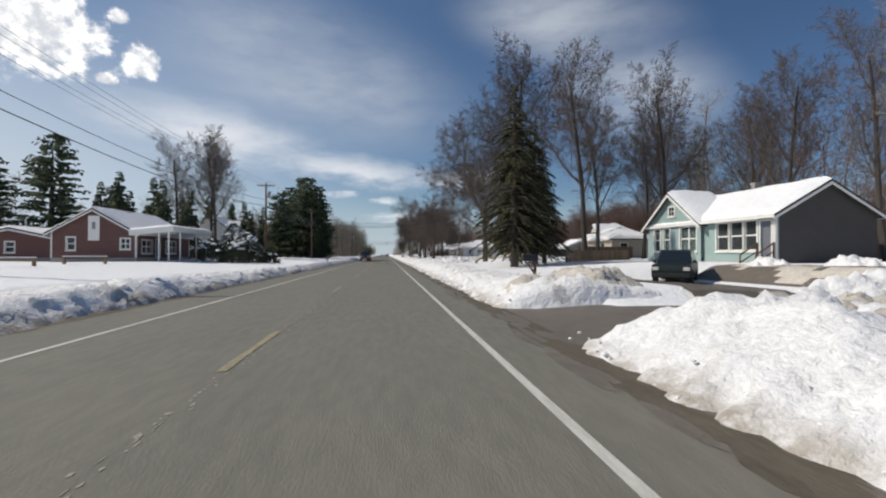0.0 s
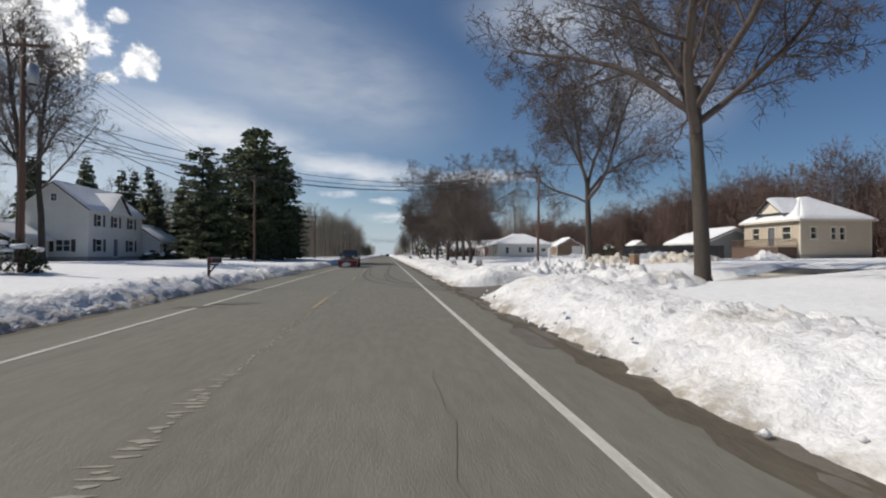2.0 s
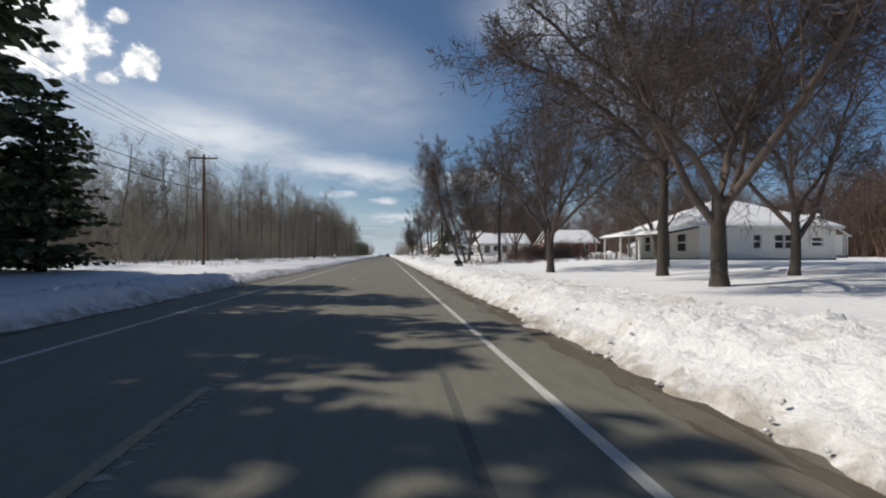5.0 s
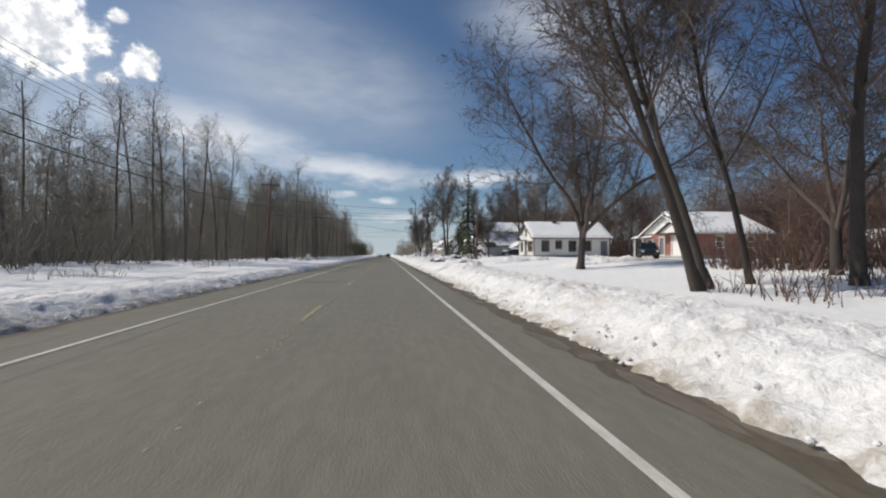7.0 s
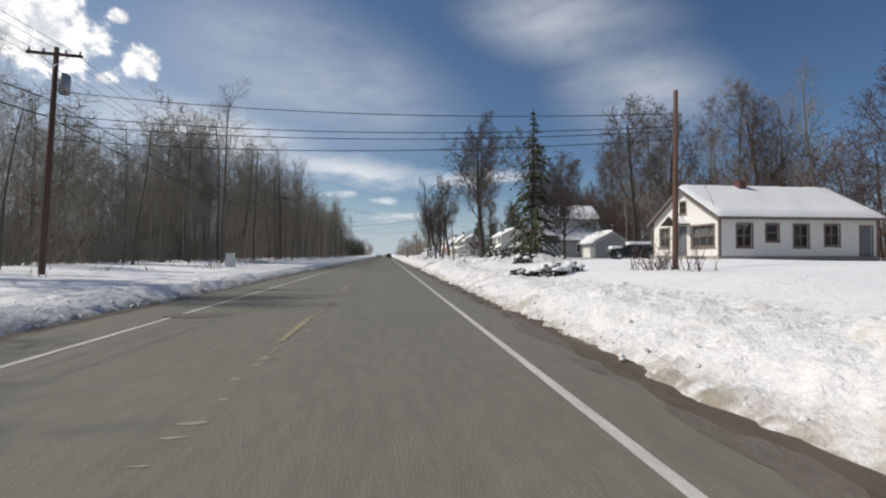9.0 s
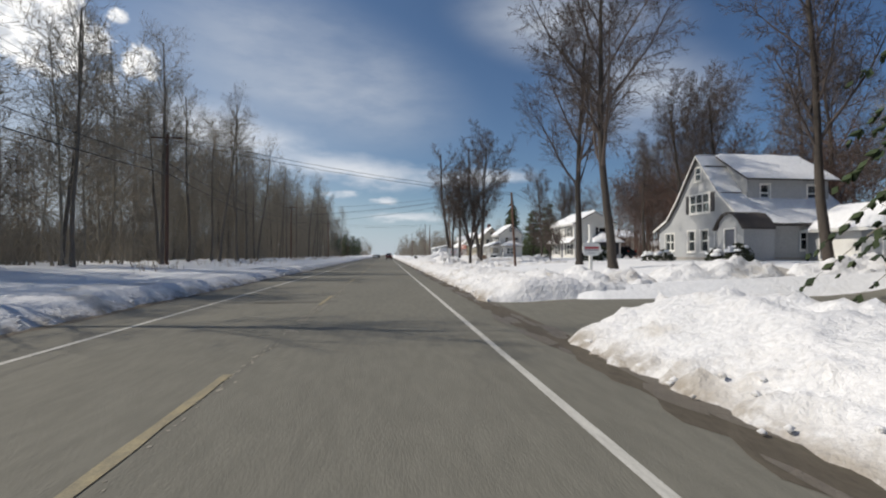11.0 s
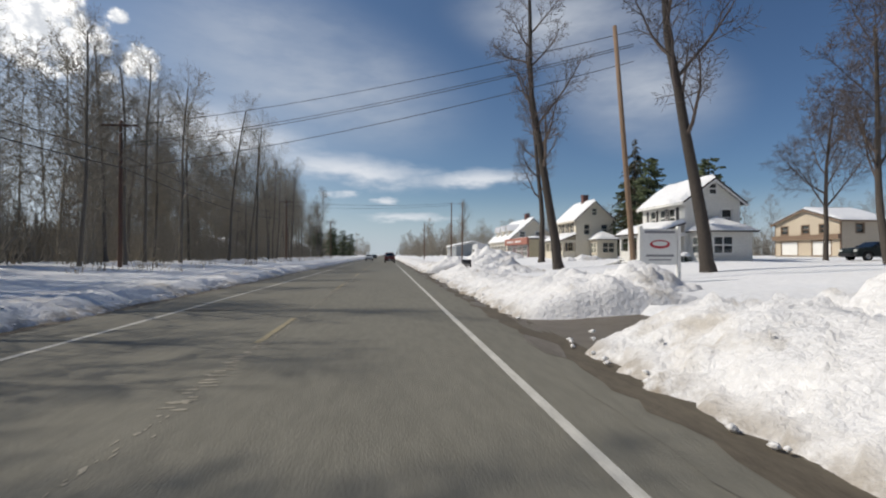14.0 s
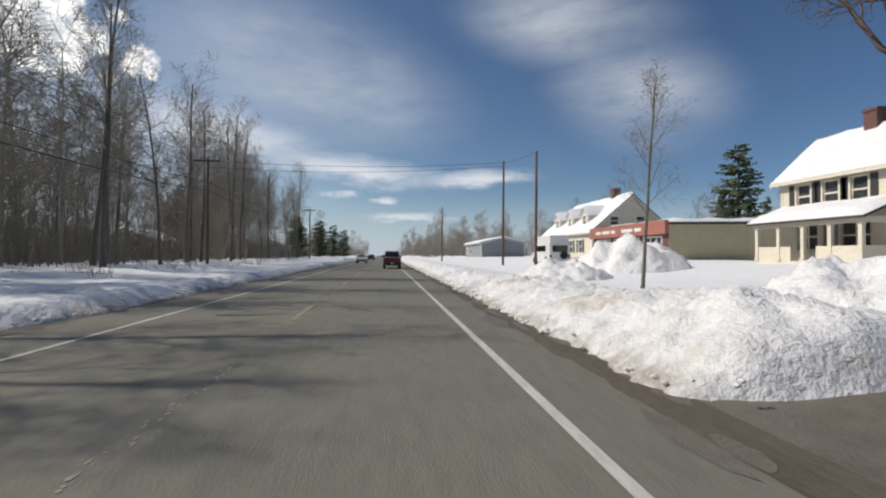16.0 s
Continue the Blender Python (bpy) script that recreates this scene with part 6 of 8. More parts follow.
def pickup(m, paint, label, plough=False, L=5.5, Wd=0.98, snow_bed=True, lifted=0.0, bluff=0.0):
    ob = thing("pickup_truck", m, label, "pickup truck", "vehicles")
    r = 0.40
    z0 = 0.42 + lifted
    fw, rw = L / 2 - 0.95, -L / 2 + 1.15
    top = [(L / 2, 0.95 + lifted + bluff), (L / 2 - 0.15, 1.12 + lifted + bluff * 0.6), (0.85, 1.22 + lifted), (-L / 2 + 0.02, 1.20 + lifted)]
    g = Geo()
    g.extrude(arch_outline(L / 2, -L / 2, z0, [rw, fw], top, 0.47), 0, -Wd, Wd)
    g.obj("body", paint, ob, bevel=0.035)
    cabin(ob, -0.95, -0.75, 0.35, 1.05, 1.18 + lifted, 1.88 + lifted, Wd - 0.06, Wd - 0.22, paint, (0.5,))
    # bed
    g = Geo()
    g.box(-Wd + 0.1, Wd - 0.1, -L / 2 + 0.1, -1.0, 1.195 + lifted, 1.215 + lifted)
    g.obj("bed_cover", SNOW if snow_bed else BLACK, ob, "snow lying in the truck bed" if snow_bed else "black bed cover")
    for x in (-Wd + 0.1, Wd - 0.1):
        for y in (fw, rw):
            wheel(ob, x, y, r, 0.26)
    g = Geo()
    g.box(-Wd * 0.98, Wd * 0.98, L / 2 - 0.02, L / 2 + 0.12, 0.48 + lifted, 0.68 + lifted)
    g.obj("front_bumper", CHROME, ob, bevel=0.03)
    g = Geo()
    g.box(-Wd * 0.95, Wd * 0.95, -L / 2 - 0.14, -L / 2 + 0.01, 0.48 + lifted, 0.66 + lifted)
    g.obj("rear_bumper", CHROME if plough else BLACK, ob, bevel=0.03)
    g = Geo()
    g.box(-Wd * 0.62, Wd * 0.62, L / 2 + 0.002, L / 2 + 0.04, 0.72 + lifted, 0.93 + lifted + bluff)
    gr = g.obj("grille", BLACK, ob, "black grille")
    for i in range(3):
        k = Geo()
        z = 0.75 + (0.07 + bluff * 0.35) * i + lifted
        k.box(-Wd * 0.6, Wd * 0.6, L / 2 + 0.041, L / 2 + 0.055, z, z + 0.03)
        k.obj("grille_bar", CHROME, gr)
    for s in (-1, 1):
        k = Geo()
        k.box(*sorted((s * Wd * 0.70, s * Wd * 0.95)), L / 2 - 0.05, L / 2 + 0.03, 0.76 + lifted, 0.92 + lifted + bluff * 0.7)
        k.obj("headlight", LAMPGLASS, ob, "clear headlight", bevel=0.015)
        k = Geo()
        k.box(*sorted((s * Wd * 0.86, s * Wd * 1.005)), -L / 2 - 0.03, -L / 2 + 0.06, 0.82 + lifted, 1.12 + lifted)
        k.obj("tail_light", REDLENS, ob, "red tail light", bevel=0.012)
        k = Geo()
        k.box(*sorted((s * (Wd - 0.04), s * (Wd + 0.20))), 0.72, 0.80, 1.22 + lifted, 1.44 + lifted)
        k.obj("mirror", BLACK, ob, bevel=0.02)
    g = Geo()
    g.box(-Wd * 0.8, Wd * 0.8, -L / 2 - 0.022, -L / 2 - 0.002, 0.72 + lifted, 1.12 + lifted)
    g.obj("tailgate", paint, ob, bevel=0.008)
    g = Geo()
    g.box(-0.16, 0.16, -L / 2 - 0.16, -L / 2 - 0.142, 0.52 + lifted, 0.64 + lifted)
    g.obj("number_plate", SIGNWHITE, ob)
    g = Geo()
    g.box(-0.6, 0.6, -L / 2 + 0.3, L / 2 - 0.3, 0.34, 0.46)
    g.obj("chassis", BLACK, ob)
    if plough:
        for s in (-1, 1):
            k = Geo()
            k.box(*sorted((s * (Wd + 0.002), s * (Wd + 0.018))), rw + 0.52, fw - 0.52, 0.50 + lifted, 0.80 + lifted)
            k.obj("lower_panel", SALTED, ob, "salt-stained lower door panel", bevel=0.006)
            # chrome strip added to stand for the bright reflection band along the side
            k = Geo()
            k.box(*sorted((s * (Wd + 0.002), s * (Wd + 0.014))), rw + 0.50, fw - 0.50, 0.84 + lifted, 0.88 + lifted)
            k.obj("side_moulding", CHROME, ob)
            k = Geo()
            k.rod((s * 0.92, rw + 0.55, 0.40 + lifted), (s * 0.92, fw - 0.55, 0.40 + lifted), 0.045, 8)
            k.obj("side_step", CHROME, ob)
            k = Geo()
            k.box(*sorted((s * 0.45, s * 0.80)), L / 2 + 0.121, L / 2 + 0.13, 0.52 + lifted, 0.63 + lifted)
            k.obj("fog_lamp", BLACK, ob)
        for u in (-0.4, -0.2, 0.0, 0.2, 0.4):
            k = Geo()
            k.box(u - 0.05, u + 0.05, 0.16, 0.26, 1.882 + lifted, 1.925 + lifted)
            k.obj("roof_lamp", AMBER, ob, bevel=0.01)
        y = L / 2 + 0.55
        out = [(y + 0.02, 0.10), (y + 0.16, 0.12), (y + 0.06, 0.32), (y + 0.05, 0.52), (y + 0.14, 0.72), (y + 0.24, 0.82), (y + 0.20, 0.85), (y + 0.06, 0.75), (y - 0.03, 0.55), (y - 0.03, 0.32)]
        g = Geo()
        g.extrude(out, 0, -1.06, 1.10)
        bl = g.obj("plough_blade", PLOWRED, ob, "scraped red snow plough blade")
        k = Geo()
        for u in (-1.04, -0.5, 0.0, 0.5, 1.02):
            k.box(u, u + 0.06, y - 0.10, y - 0.01, 0.15, 0.75)
        k.obj("blade_rib", PLOWRED, bl)
        k = Geo()
        k.box(-1.06, 1.10, y + 0.03, y + 0.15, 0.03, 0.11)
        k.obj("cutting_edge", STEEL, bl)
        k = Geo()
        nu, nv = 40, 26

        def stuck(a, b):
            u, v = -0.34 + 1.10 * a / nu, 0.04 + 0.72 * b / nv
            lie = 0.105 + 0.05 * math.sin(a / nu * 3.1) * math.sin(b / nv * 3.1) + 0.02 * noise.noise((u * 5, v * 5, 2))
            return (u, y + lie + 0.05 * abs(b / nv - 0.45), v)
        for i in range(nu):
            for j in range(nv):
                if ((i + 0.5) / nu - 0.5) ** 2 + 0.8 * ((j + 0.5) / nv - 0.34) ** 2 + 0.20 * noise.noise((i * 0.11, j * 0.13, 4)) + 0.07 * noise.noise((i * 0.35, j * 0.4, 9)) < 0.20:
                    k.face(stuck(i, j), stuck(i + 1, j), stuck(i + 1, j + 1), stuck(i, j + 1))
        k.obj("packed_snow", BANK_SNOW, bl, "snow stuck to the blade", smooth=True)
        k = Geo()
        for s in (-0.45, 0.45):
            k.rod((s, L / 2 - 0.1, 0.45), (s * 0.7, y - 0.03, 0.35), 0.06, 6)
            k.rod((s, L / 2 + 0.10, 0.45), (s, L / 2 + 0.14, 1.15), 0.04, 6)
        k.box(-0.5, 0.5, L / 2 + 0.10, L / 2 + 0.18, 1.05, 1.13)
        k.obj("lift_frame", BLACK, ob)
        for s in (-1, 1):
            k = Geo()
            k.box(*sorted((s * 0.42, s * 0.68)), L / 2 + 0.06, L / 2 + 0.2, 1.16, 1.32)
            k.obj("plough_light", LAMPGLASS, ob, "plough lamp", bevel=0.02)
        for s in (-1, 1):
            k = Geo()
            k.rod((s * 1.02, y + 0.1, 0.8), (s * 1.04, y + 0.1, 1.2), 0.012, 5)
            k.obj("blade_guide", AMBER, bl)
    return ob


def suv(m, paint, label, L=4.4, Wd=0.88, boxy=True, snow=False, h=1.75):
    ob = thing("car", m, label, "car", "vehicles")
    fw, rw = L / 2 - 0.8, -L / 2 + 0.85
    g = Geo()
    top = [(L / 2, 0.75), (L / 2 - 0.12, 0.98), (L / 2 - 1.2, 1.08), (-L / 2 + 0.02, 1.08), (-L / 2, 0.7)]
    g.extrude(arch_outline(L / 2, -L / 2, 0.34, [rw, fw], top, 0.42), 0, -Wd, Wd)
    g.obj("body", paint, ob, bevel=0.04)
    back = -L / 2 + (0.08 if boxy else 0.5)
    cabin(ob, back, back + (0.22 if boxy else 0.55), 0.35, L / 2 - 1.15, 1.05, h, Wd - 0.05, Wd - 0.18, paint, (0.36, 0.68))
    for x in (-Wd + 0.09, Wd - 0.09):
        for y in (fw, rw):
            wheel(ob, x, y, 0.34, 0.22)
    for s in (-1, 1):
        for y, n, mat, z in ((L / 2, "headlight", LAMPGLASS, 0.72), (-L / 2, "tail_light", REDLENS, 0.82)):
            k = Geo()
            k.box(*sorted((s * Wd * 0.62, s * Wd * 0.95)), y - 0.04, y + 0.04, z, z + 0.17)
            k.obj(n, mat, ob, bevel=0.012)
        k = Geo()
        k.box(*sorted((s * (Wd - 0.03), s * (Wd + 0.15))), L / 2 - 1.45, L / 2 - 1.38, 1.08, 1.22)
        k.obj("mirror", BLACK, ob, bevel=0.015)
    for y in (L / 2 + 0.02, -L / 2 - 0.02):
        k = Geo()
        k.box(-Wd * 0.96, Wd * 0.96, y - 0.08, y + 0.08, 0.38, 0.58)
        k.obj("bumper", BLACK, ob, bevel=0.03)
    if snow:
        for n, y0, y1, w, z in (("roof_snow", back + 0.25, 0.5, Wd - 0.14, h), ("bonnet_snow", L / 2 - 1.15, L / 2 - 0.15, Wd - 0.1, 1.02)):
            k = Geo()
            k.box(-w, w, y0, y1, z - 0.05, z + 0.24)
            k.obj(n, SNOW, ob, "thick snow lying on the car", bevel=0.11)
    return ob


pickup(pose(-4.35, 99.3, 0.0, 0, 0, 180), BLUECAR, "dark pickup truck with a scraped red snow plough", plough=True, L=5.7, Wd=1.0, snow_bed=False, lifted=0.20, bluff=0.16)
pickup(pose(0.62, 362.0, -0.01), MAROON, "dark maroon pickup truck seen from behind on the road", L=5.2, Wd=0.92)
suv(pose(15.2, 22.6, 0.0, 0, 0, 140), GREENCAR, "dark estate car parked behind snow beside the teal house")
suv(pose(26.2, 190.2, land(26.2, 190.2) - 0.03, 0, 0, 155), GREENCAR, "dark boxy off-road car parked before the brick house", L=3.9, Wd=0.86, h=1.72)
suv(pose(-4.2, 392, -0.02, 0, 0, 180), WHITECAR, "white oncoming car on the road", L=4.5, boxy=False, h=1.5)
suv(pose(-4.0, 432, -0.02, 0, 0, 180), GREENCAR, "dark oncoming car far down the road", L=4.4, boxy=False, h=1.5)
suv(pose(22.4, 225.6, land(22.4, 225.6) - 0.02, 0, 0, 75), GREENCAR, "dark car buried in thick snow beside the white house", L=4.4, boxy=False, h=1.42, snow=True)
for x, y, a in ((41, 306, 80), (38, 308.5, 80), (30.5, 281, 20)):
    suv(pose(x, y, land(x, y) - 0.02, 0, 0, a), GREENCAR if x < 39 else WHITECAR, "parked car half covered with snow behind the houses", boxy=False, h=1.5)


def camper():
    x, y = 15.8, 354
    m = pose(x, y, land(x, y) - 0.25, 0, 0, 0)
    ob = thing("camper_van", m, "white camper van with a raised snowy roof, parked", "van", "vehicles")
    g = Geo()
    g.extrude(arch_outline(2.6, -2.6, 0.4, [-1.6, 1.7], [(2.6, 1.1), (1.9, 1.3), (1.5, 2.15), (-2.55, 2.15), (-2.6, 1.9)], 0.45), 0, -1.0, 1.0)
    g.obj("body", WHITECAR, ob, bevel=0.06)
    g = Geo()
    g.extrude([(-2.5, 2.1), (2.2, 2.1), (1.7, 2.75), (-2.4, 2.8)], 0, -0.9, 0.9)
    g.obj("raised_roof", WHITECAR, ob, bevel=0.1)
    g = Geo()
    g.box(-0.72, 0.72, -2.63, -2.602, 1.25, 1.85)
    g.obj("rear_window", CARGLASS, ob)
    for s in (-1, 1):
        g = Geo()
        g.box(*sorted((s * 1.002, s * 1.02)), -1.6, 0.8, 1.3, 1.85)
        g.obj("side_window", CARGLASS, ob)
        g = Geo()
        g.box(*sorted((s * 0.8, s * 0.98)), -2.64, -2.56, 0.7, 1.0)
        g.obj("tail_light", REDLENS, ob)
        for y in (-1.6, 1.7):
            wheel(ob, s * 0.9, y, 0.36, 0.24)
    g = Geo()
    g.tube([Vector((0.35, -2.62, 0.95)), Vector((0.35, -2.8, 0.95))], [0.34, 0.34], 18, True)
    g.obj("spare_wheel", RUBBER, ob)


camper()

# ---- mailboxes, signs, fences ----


def mailbox(x, y, z, label, turn=0, mat=None, post=None, tilt=0, arm=True):
    m = pose(x, y, z, 0, tilt, turn)
    ob = thing("mailbox", m, label, "mailbox", "mailboxes")
    g = Geo()
    g.box(-0.05, 0.05, -0.05, 0.05, -0.6, 1.02)
    if arm:
        g.box(-0.42, 0.05, -0.045, 0.045, 0.90, 0.98)
        g.solid([(0.0, -0.04, 0.45), (0.0, 0.04, 0.45), (-0.34, 0.04, 0.90), (-0.34, -0.04, 0.90), (0.0, -0.04, 0.56), (0.0, 0.04, 0.56), (-0.26, 0.04, 0.90), (-0.26, -0.04, 0.90)],
                [(0, 1, 2, 3), (4, 7, 6, 5), (0, 4, 5, 1), (3, 2, 6, 7), (0, 3, 7, 4), (1, 5, 6, 2)])
    g.obj("post", post or POLE, ob)
    r, l = 0.13, 0.27
    prof = [(-r, 0.0), (r, 0.0)] + [(r * math.cos(a), 0.15 + r * math.sin(a)) for a in [math.pi * i / 8 for i in range(9)]]
    b = Geo()
    b.extrude([(p[0], p[1] + 1.0) for p in prof], 0, -0.52, -0.52 + 2 * l)
    box = b.obj("box", mat or BLACK, ob)
    f = Geo()
    f.box(-0.535, -0.521, -r * 0.9, r * 0.9, 1.01, 1.22)
    f.obj("door", mat or BLACK, box)
    f = Geo()
    f.box(-0.2, -0.14, r + 0.002, r + 0.012, 1.1, 1.3)
    f.obj("flag", SIGNRED, box, "small red flag")
    return ob


mailbox(5.9, 17.9, 0.22, "dark mailbox on a wooden post in the snow bank", tilt=2)
mailbox(4.9, 136.8, -0.2, "black mailbox leaning out of the snow bank", tilt=5, post=BLACK)
mailbox(5.8, 179.9, -0.28, "black mailbox sunk in the snow bank", tilt=-3)
mailbox(5.4, 266.9, -0.1, "white mailbox on a white post in the snow", turn=72, mat=SIGNWHITE, post=TRIM, tilt=4)
mailbox(5.3, 305.8, -0.1, "black mailbox on a dark ornamental post", post=BLACK, tilt=2)
mailbox(-8.3, 66.0, 0.1, "black mailbox in the snow bank", turn=180)
mailbox(6.5, 85.6, -0.1, "white mailbox on a dark post tilting out of the snow bank", mat=SIGNWHITE, post=BLACK, tilt=-12)


def post_sign(x, y, z, kind):
    m = pose(x, y, z)
    if kind == "shop":
        ob = thing("sign", m, "white roadside sign with a red oval emblem", "sign")
        for dx in (0, 1.5):
            g = Geo()
            g.box(dx - 0.06, dx + 0.06, -0.06, 0.06, -0.7, 2.05)
            g.obj("post", TRIM, ob)
        g = Geo()
        g.box(0.07, 1.43, -0.03, 0.03, 0.62, 1.95)
        b = g.obj("board", SIGNWHITE, ob)
        g = Geo()
        n = 24
        g.face(*[(0.75 + 0.40 * math.cos(2 * math.pi * k / n), -0.034, 1.38 + 0.16 * math.sin(2 * math.pi * k / n)) for k in range(n)])
        g.obj("emblem", SIGNRED, b, "red oval emblem")
        g = Geo()
        g.face(*[(0.75 + 0.30 * math.cos(2 * math.pi * k / n), -0.038, 1.40 + 0.09 * math.sin(2 * math.pi * k / n)) for k in range(n)])
        g.obj("emblem_centre", SIGNWHITE, b)
        for z0, z1, u0, u1 in ((1.78, 1.88, 0.15, 1.35), (0.92, 1.00, 0.2, 1.3), (0.78, 0.83, 0.3, 1.2)):
            g = Geo()
            g.box(u0, u1, -0.036, -0.031, z0, z1)
            g.obj("text_line", SIGNGREY, b, "unreadable line of text")
    elif kind == "oval":
        ob = thing("sign", m, "white rounded sign with dark red lettering on a white post", "sign")
        g = Geo()
        g.box(-0.07, 0.07, -0.07, 0.07, -0.7, 2.4)
        g.box(-0.10, 0.10, -0.10, 0.10, 2.4, 2.48)
        g.obj("post", TRIM, ob)
        n = 28
        pts = [(0.46 * math.copysign(abs(math.cos(t)) ** 0.6, math.cos(t)), 1.28 + 0.33 * math.copysign(abs(math.sin(t)) ** 0.6, math.sin(t))) for t in [2 * math.pi * k / n for k in range(n)]]
        g = Geo()
        g.extrude(pts, 1, -0.14, -0.08)
        b = g.obj("board", SIGNWHITE, ob)
        for z0, z1, w, mm in ((1.30, 1.40, 0.36, SIGNRED), (1.21, 1.27, 0.34, SIGNGREY), (1.08, 1.11, 0.2, SIGNGREY)):
            g = Geo()
            g.box(-w, w, -0.146, -0.141, z0, z1)
            g.obj("text_line", mm, b, "unreadable line of text")
    else:
        ob = thing("sign", m, "oval dark brown sign hanging from a white post", "sign")
        g = Geo()
        g.box(0.16, 0.26, -0.05, 0.05, -0.7, 1.3)
        g.obj("post", TRIM, ob)
        g = Geo()
        n = 24
        g.extrude([(-0.14 + 0.27 * math.cos(2 * math.pi * k / n), 0.78 + 0.22 * math.sin(2 * math.pi * k / n)) for k in range(n)], 1, -0.03, 0.03)
        g.obj("board", BROWN, ob, "dark brown oval board")
        g = Geo()
        g.box(-0.25, 0.24, -0.03, 0.03, 1.08, 1.14)
        g.obj("bracket", BLACK, ob)


post_sign(9.3, 293.0, 0.50, "shop")
post_sign(9.8, 244.7, 0.48, "oval")
post_sign(10.1, 270.0, 0.45, "round")


def white_post(x, y, z, h):
    ob = thing("post", pose(x, y, z), "tall square white timber post standing in the snow", "post", "white posts")
    g = Geo()
    g.box(-0.055, 0.055, -0.055, 0.055, -0.6, h)
    g.obj("shaft", TRIM, ob, bevel=0.006)
    g = Geo()
    g.box(-0.07, 0.07, -0.07, 0.07, h + 0.002, h + 0.04)
    g.obj("cap", TRIM, ob, bevel=0.01)


white_post(11.6, 75.4, 0.35, 1.6)
white_post(15.1, 77.4, 0.5, 1.5)


def box_pair(x, y, z):
    """Two square letter boxes on a plank, on one weathered post."""
    ob = thing("mailbox", pose(x, y, z, 0, 2, -8), "two square whitish mailboxes on a plank and a weathered post", "mailbox", "mailboxes")
    g = Geo()
    g.solid([(-0.06, -0.06, -0.6), (0.06, -0.06, -0.6), (0.06, 0.06, -0.6), (-0.06, 0.06, -0.6), (-0.13, -0.07, 0.62), (0.11, -0.07, 0.62), (0.11, 0.07, 0.62), (-0.13, 0.07, 0.62)],
            [(3, 2, 1, 0), (4, 5, 6, 7), (0, 1, 5, 4), (1, 2, 6, 5), (2, 3, 7, 6), (3, 0, 4, 7)])
    g.obj("post", POLE, ob)
    g = Geo()
    g.box(-0.32, 0.30, -0.20, 0.22, 0.622, 0.662)
    g.obj("plank", POLE, ob)
    for u in (-0.2, 0.005):
        g = Geo()
        g.box(u, u + 0.195, -0.18, 0.20, 0.665, 0.955)
        b = g.obj("box", SIGNWHITE, ob, bevel=0.012)
        for v in (0.70, 0.835):
            g = Geo()
            g.box(u + 0.025, u + 0.17, -0.188, -0.182, v, v + 0.085)
            g.obj("flap", SIGNGREY, b)
    g = Geo()
    g.box(0.205, 0.212, -0.02, 0.03, 0.80, 1.0)
    g.obj("flag", SIGNRED, ob, "small red flag")


box_pair(5.55, 71.2, 0.22)


def gate_pillar(x, y, z):
    ob = thing("gate_pillar", pose(x, y, z, 0, 0, 12), "square brown brick pillar with a lantern, standing in the snow", "pillar")
    g = Geo()
    g.box(-0.22, 0.22, -0.22, 0.22, -0.5, 1.12)
    g.obj("shaft", BROWNBRICK, ob)
    g = Geo()
    g.box(-0.28, 0.28, -0.28, 0.28, 1.122, 1.20)
    g.obj("cap", FOUND, ob, bevel=0.02)
    g = Geo()
    g.rod((0, 0, 1.222), (0, 0, 1.32), 0.04, 8)
    g.box(-0.10, 0.10, -0.10, 0.10, 1.32, 1.52)
    l = g.obj("lantern", BLACK, ob, "small dark lantern")
    g = Geo()
    g.solid([(-0.14, -0.14, 1.522), (0.14, -0.14, 1.522), (0.14, 0.14, 1.522), (-0.14, 0.14, 1.522), (-0.03, -0.03, 1.62), (0.03, -0.03, 1.62), (0.03, 0.03, 1.62), (-0.03, 0.03, 1.62)],
            [(3, 2, 1, 0), (4, 5, 6, 7), (0, 1, 5, 4), (1, 2, 6, 5), (2, 3, 7, 6), (3, 0, 4, 7)])
    g.obj("hood", BLACK, l)


gate_pillar(16.6, 72.7, 0.35)


def fence(x0, y0, x1, y1, z, h, label, mat=FENCEWOOD, w=0.15):
    d = Vector((x1 - x0, y1 - y0, 0))
    L = d.length
    m = pose(x0, y0, z, 0, 0, math.degrees(math.atan2(d.y, d.x)))
    ob = thing("fence", m, label, "fence")
    g = Geo()
    g.box(0, w - 0.012, -0.012, 0.012, -0.3, h)
    first = g.mesh("board", mat)
    r = random.Random(int(L * 10))
    for i in range(int(L / w)):
        b = new("board", first)
        b.parent = ob
        b.location = (i * w, r.uniform(-0.006, 0.006), r.uniform(-0.03, 0.03))
    for i in range(int(L / 2.4) + 1):
        g = Geo()
        g.box(i * 2.4 - 0.05, i * 2.4 + 0.05, 0.02, 0.12, -0.5, h + 0.05)
        g.obj("post", mat, ob)
    g = Geo()
    for zz in (0.3, h - 0.25):
        g.box(0, L, 0.014, 0.05, zz, zz + 0.09)
    g.obj("rail", mat, ob)


fence(16.0, 39.5, 21.6, 38.6, 0.75, 1.15, "brown vertical-board timber fence behind the snow")
fence(23, 51, 30, 53, 0.95, 1.5, "grey-brown timber fence behind the yard")
fence(26, 91.5, 37, 90, 1.0, 1.5, "long dark timber fence across the yard", mat=DARKFENCE)


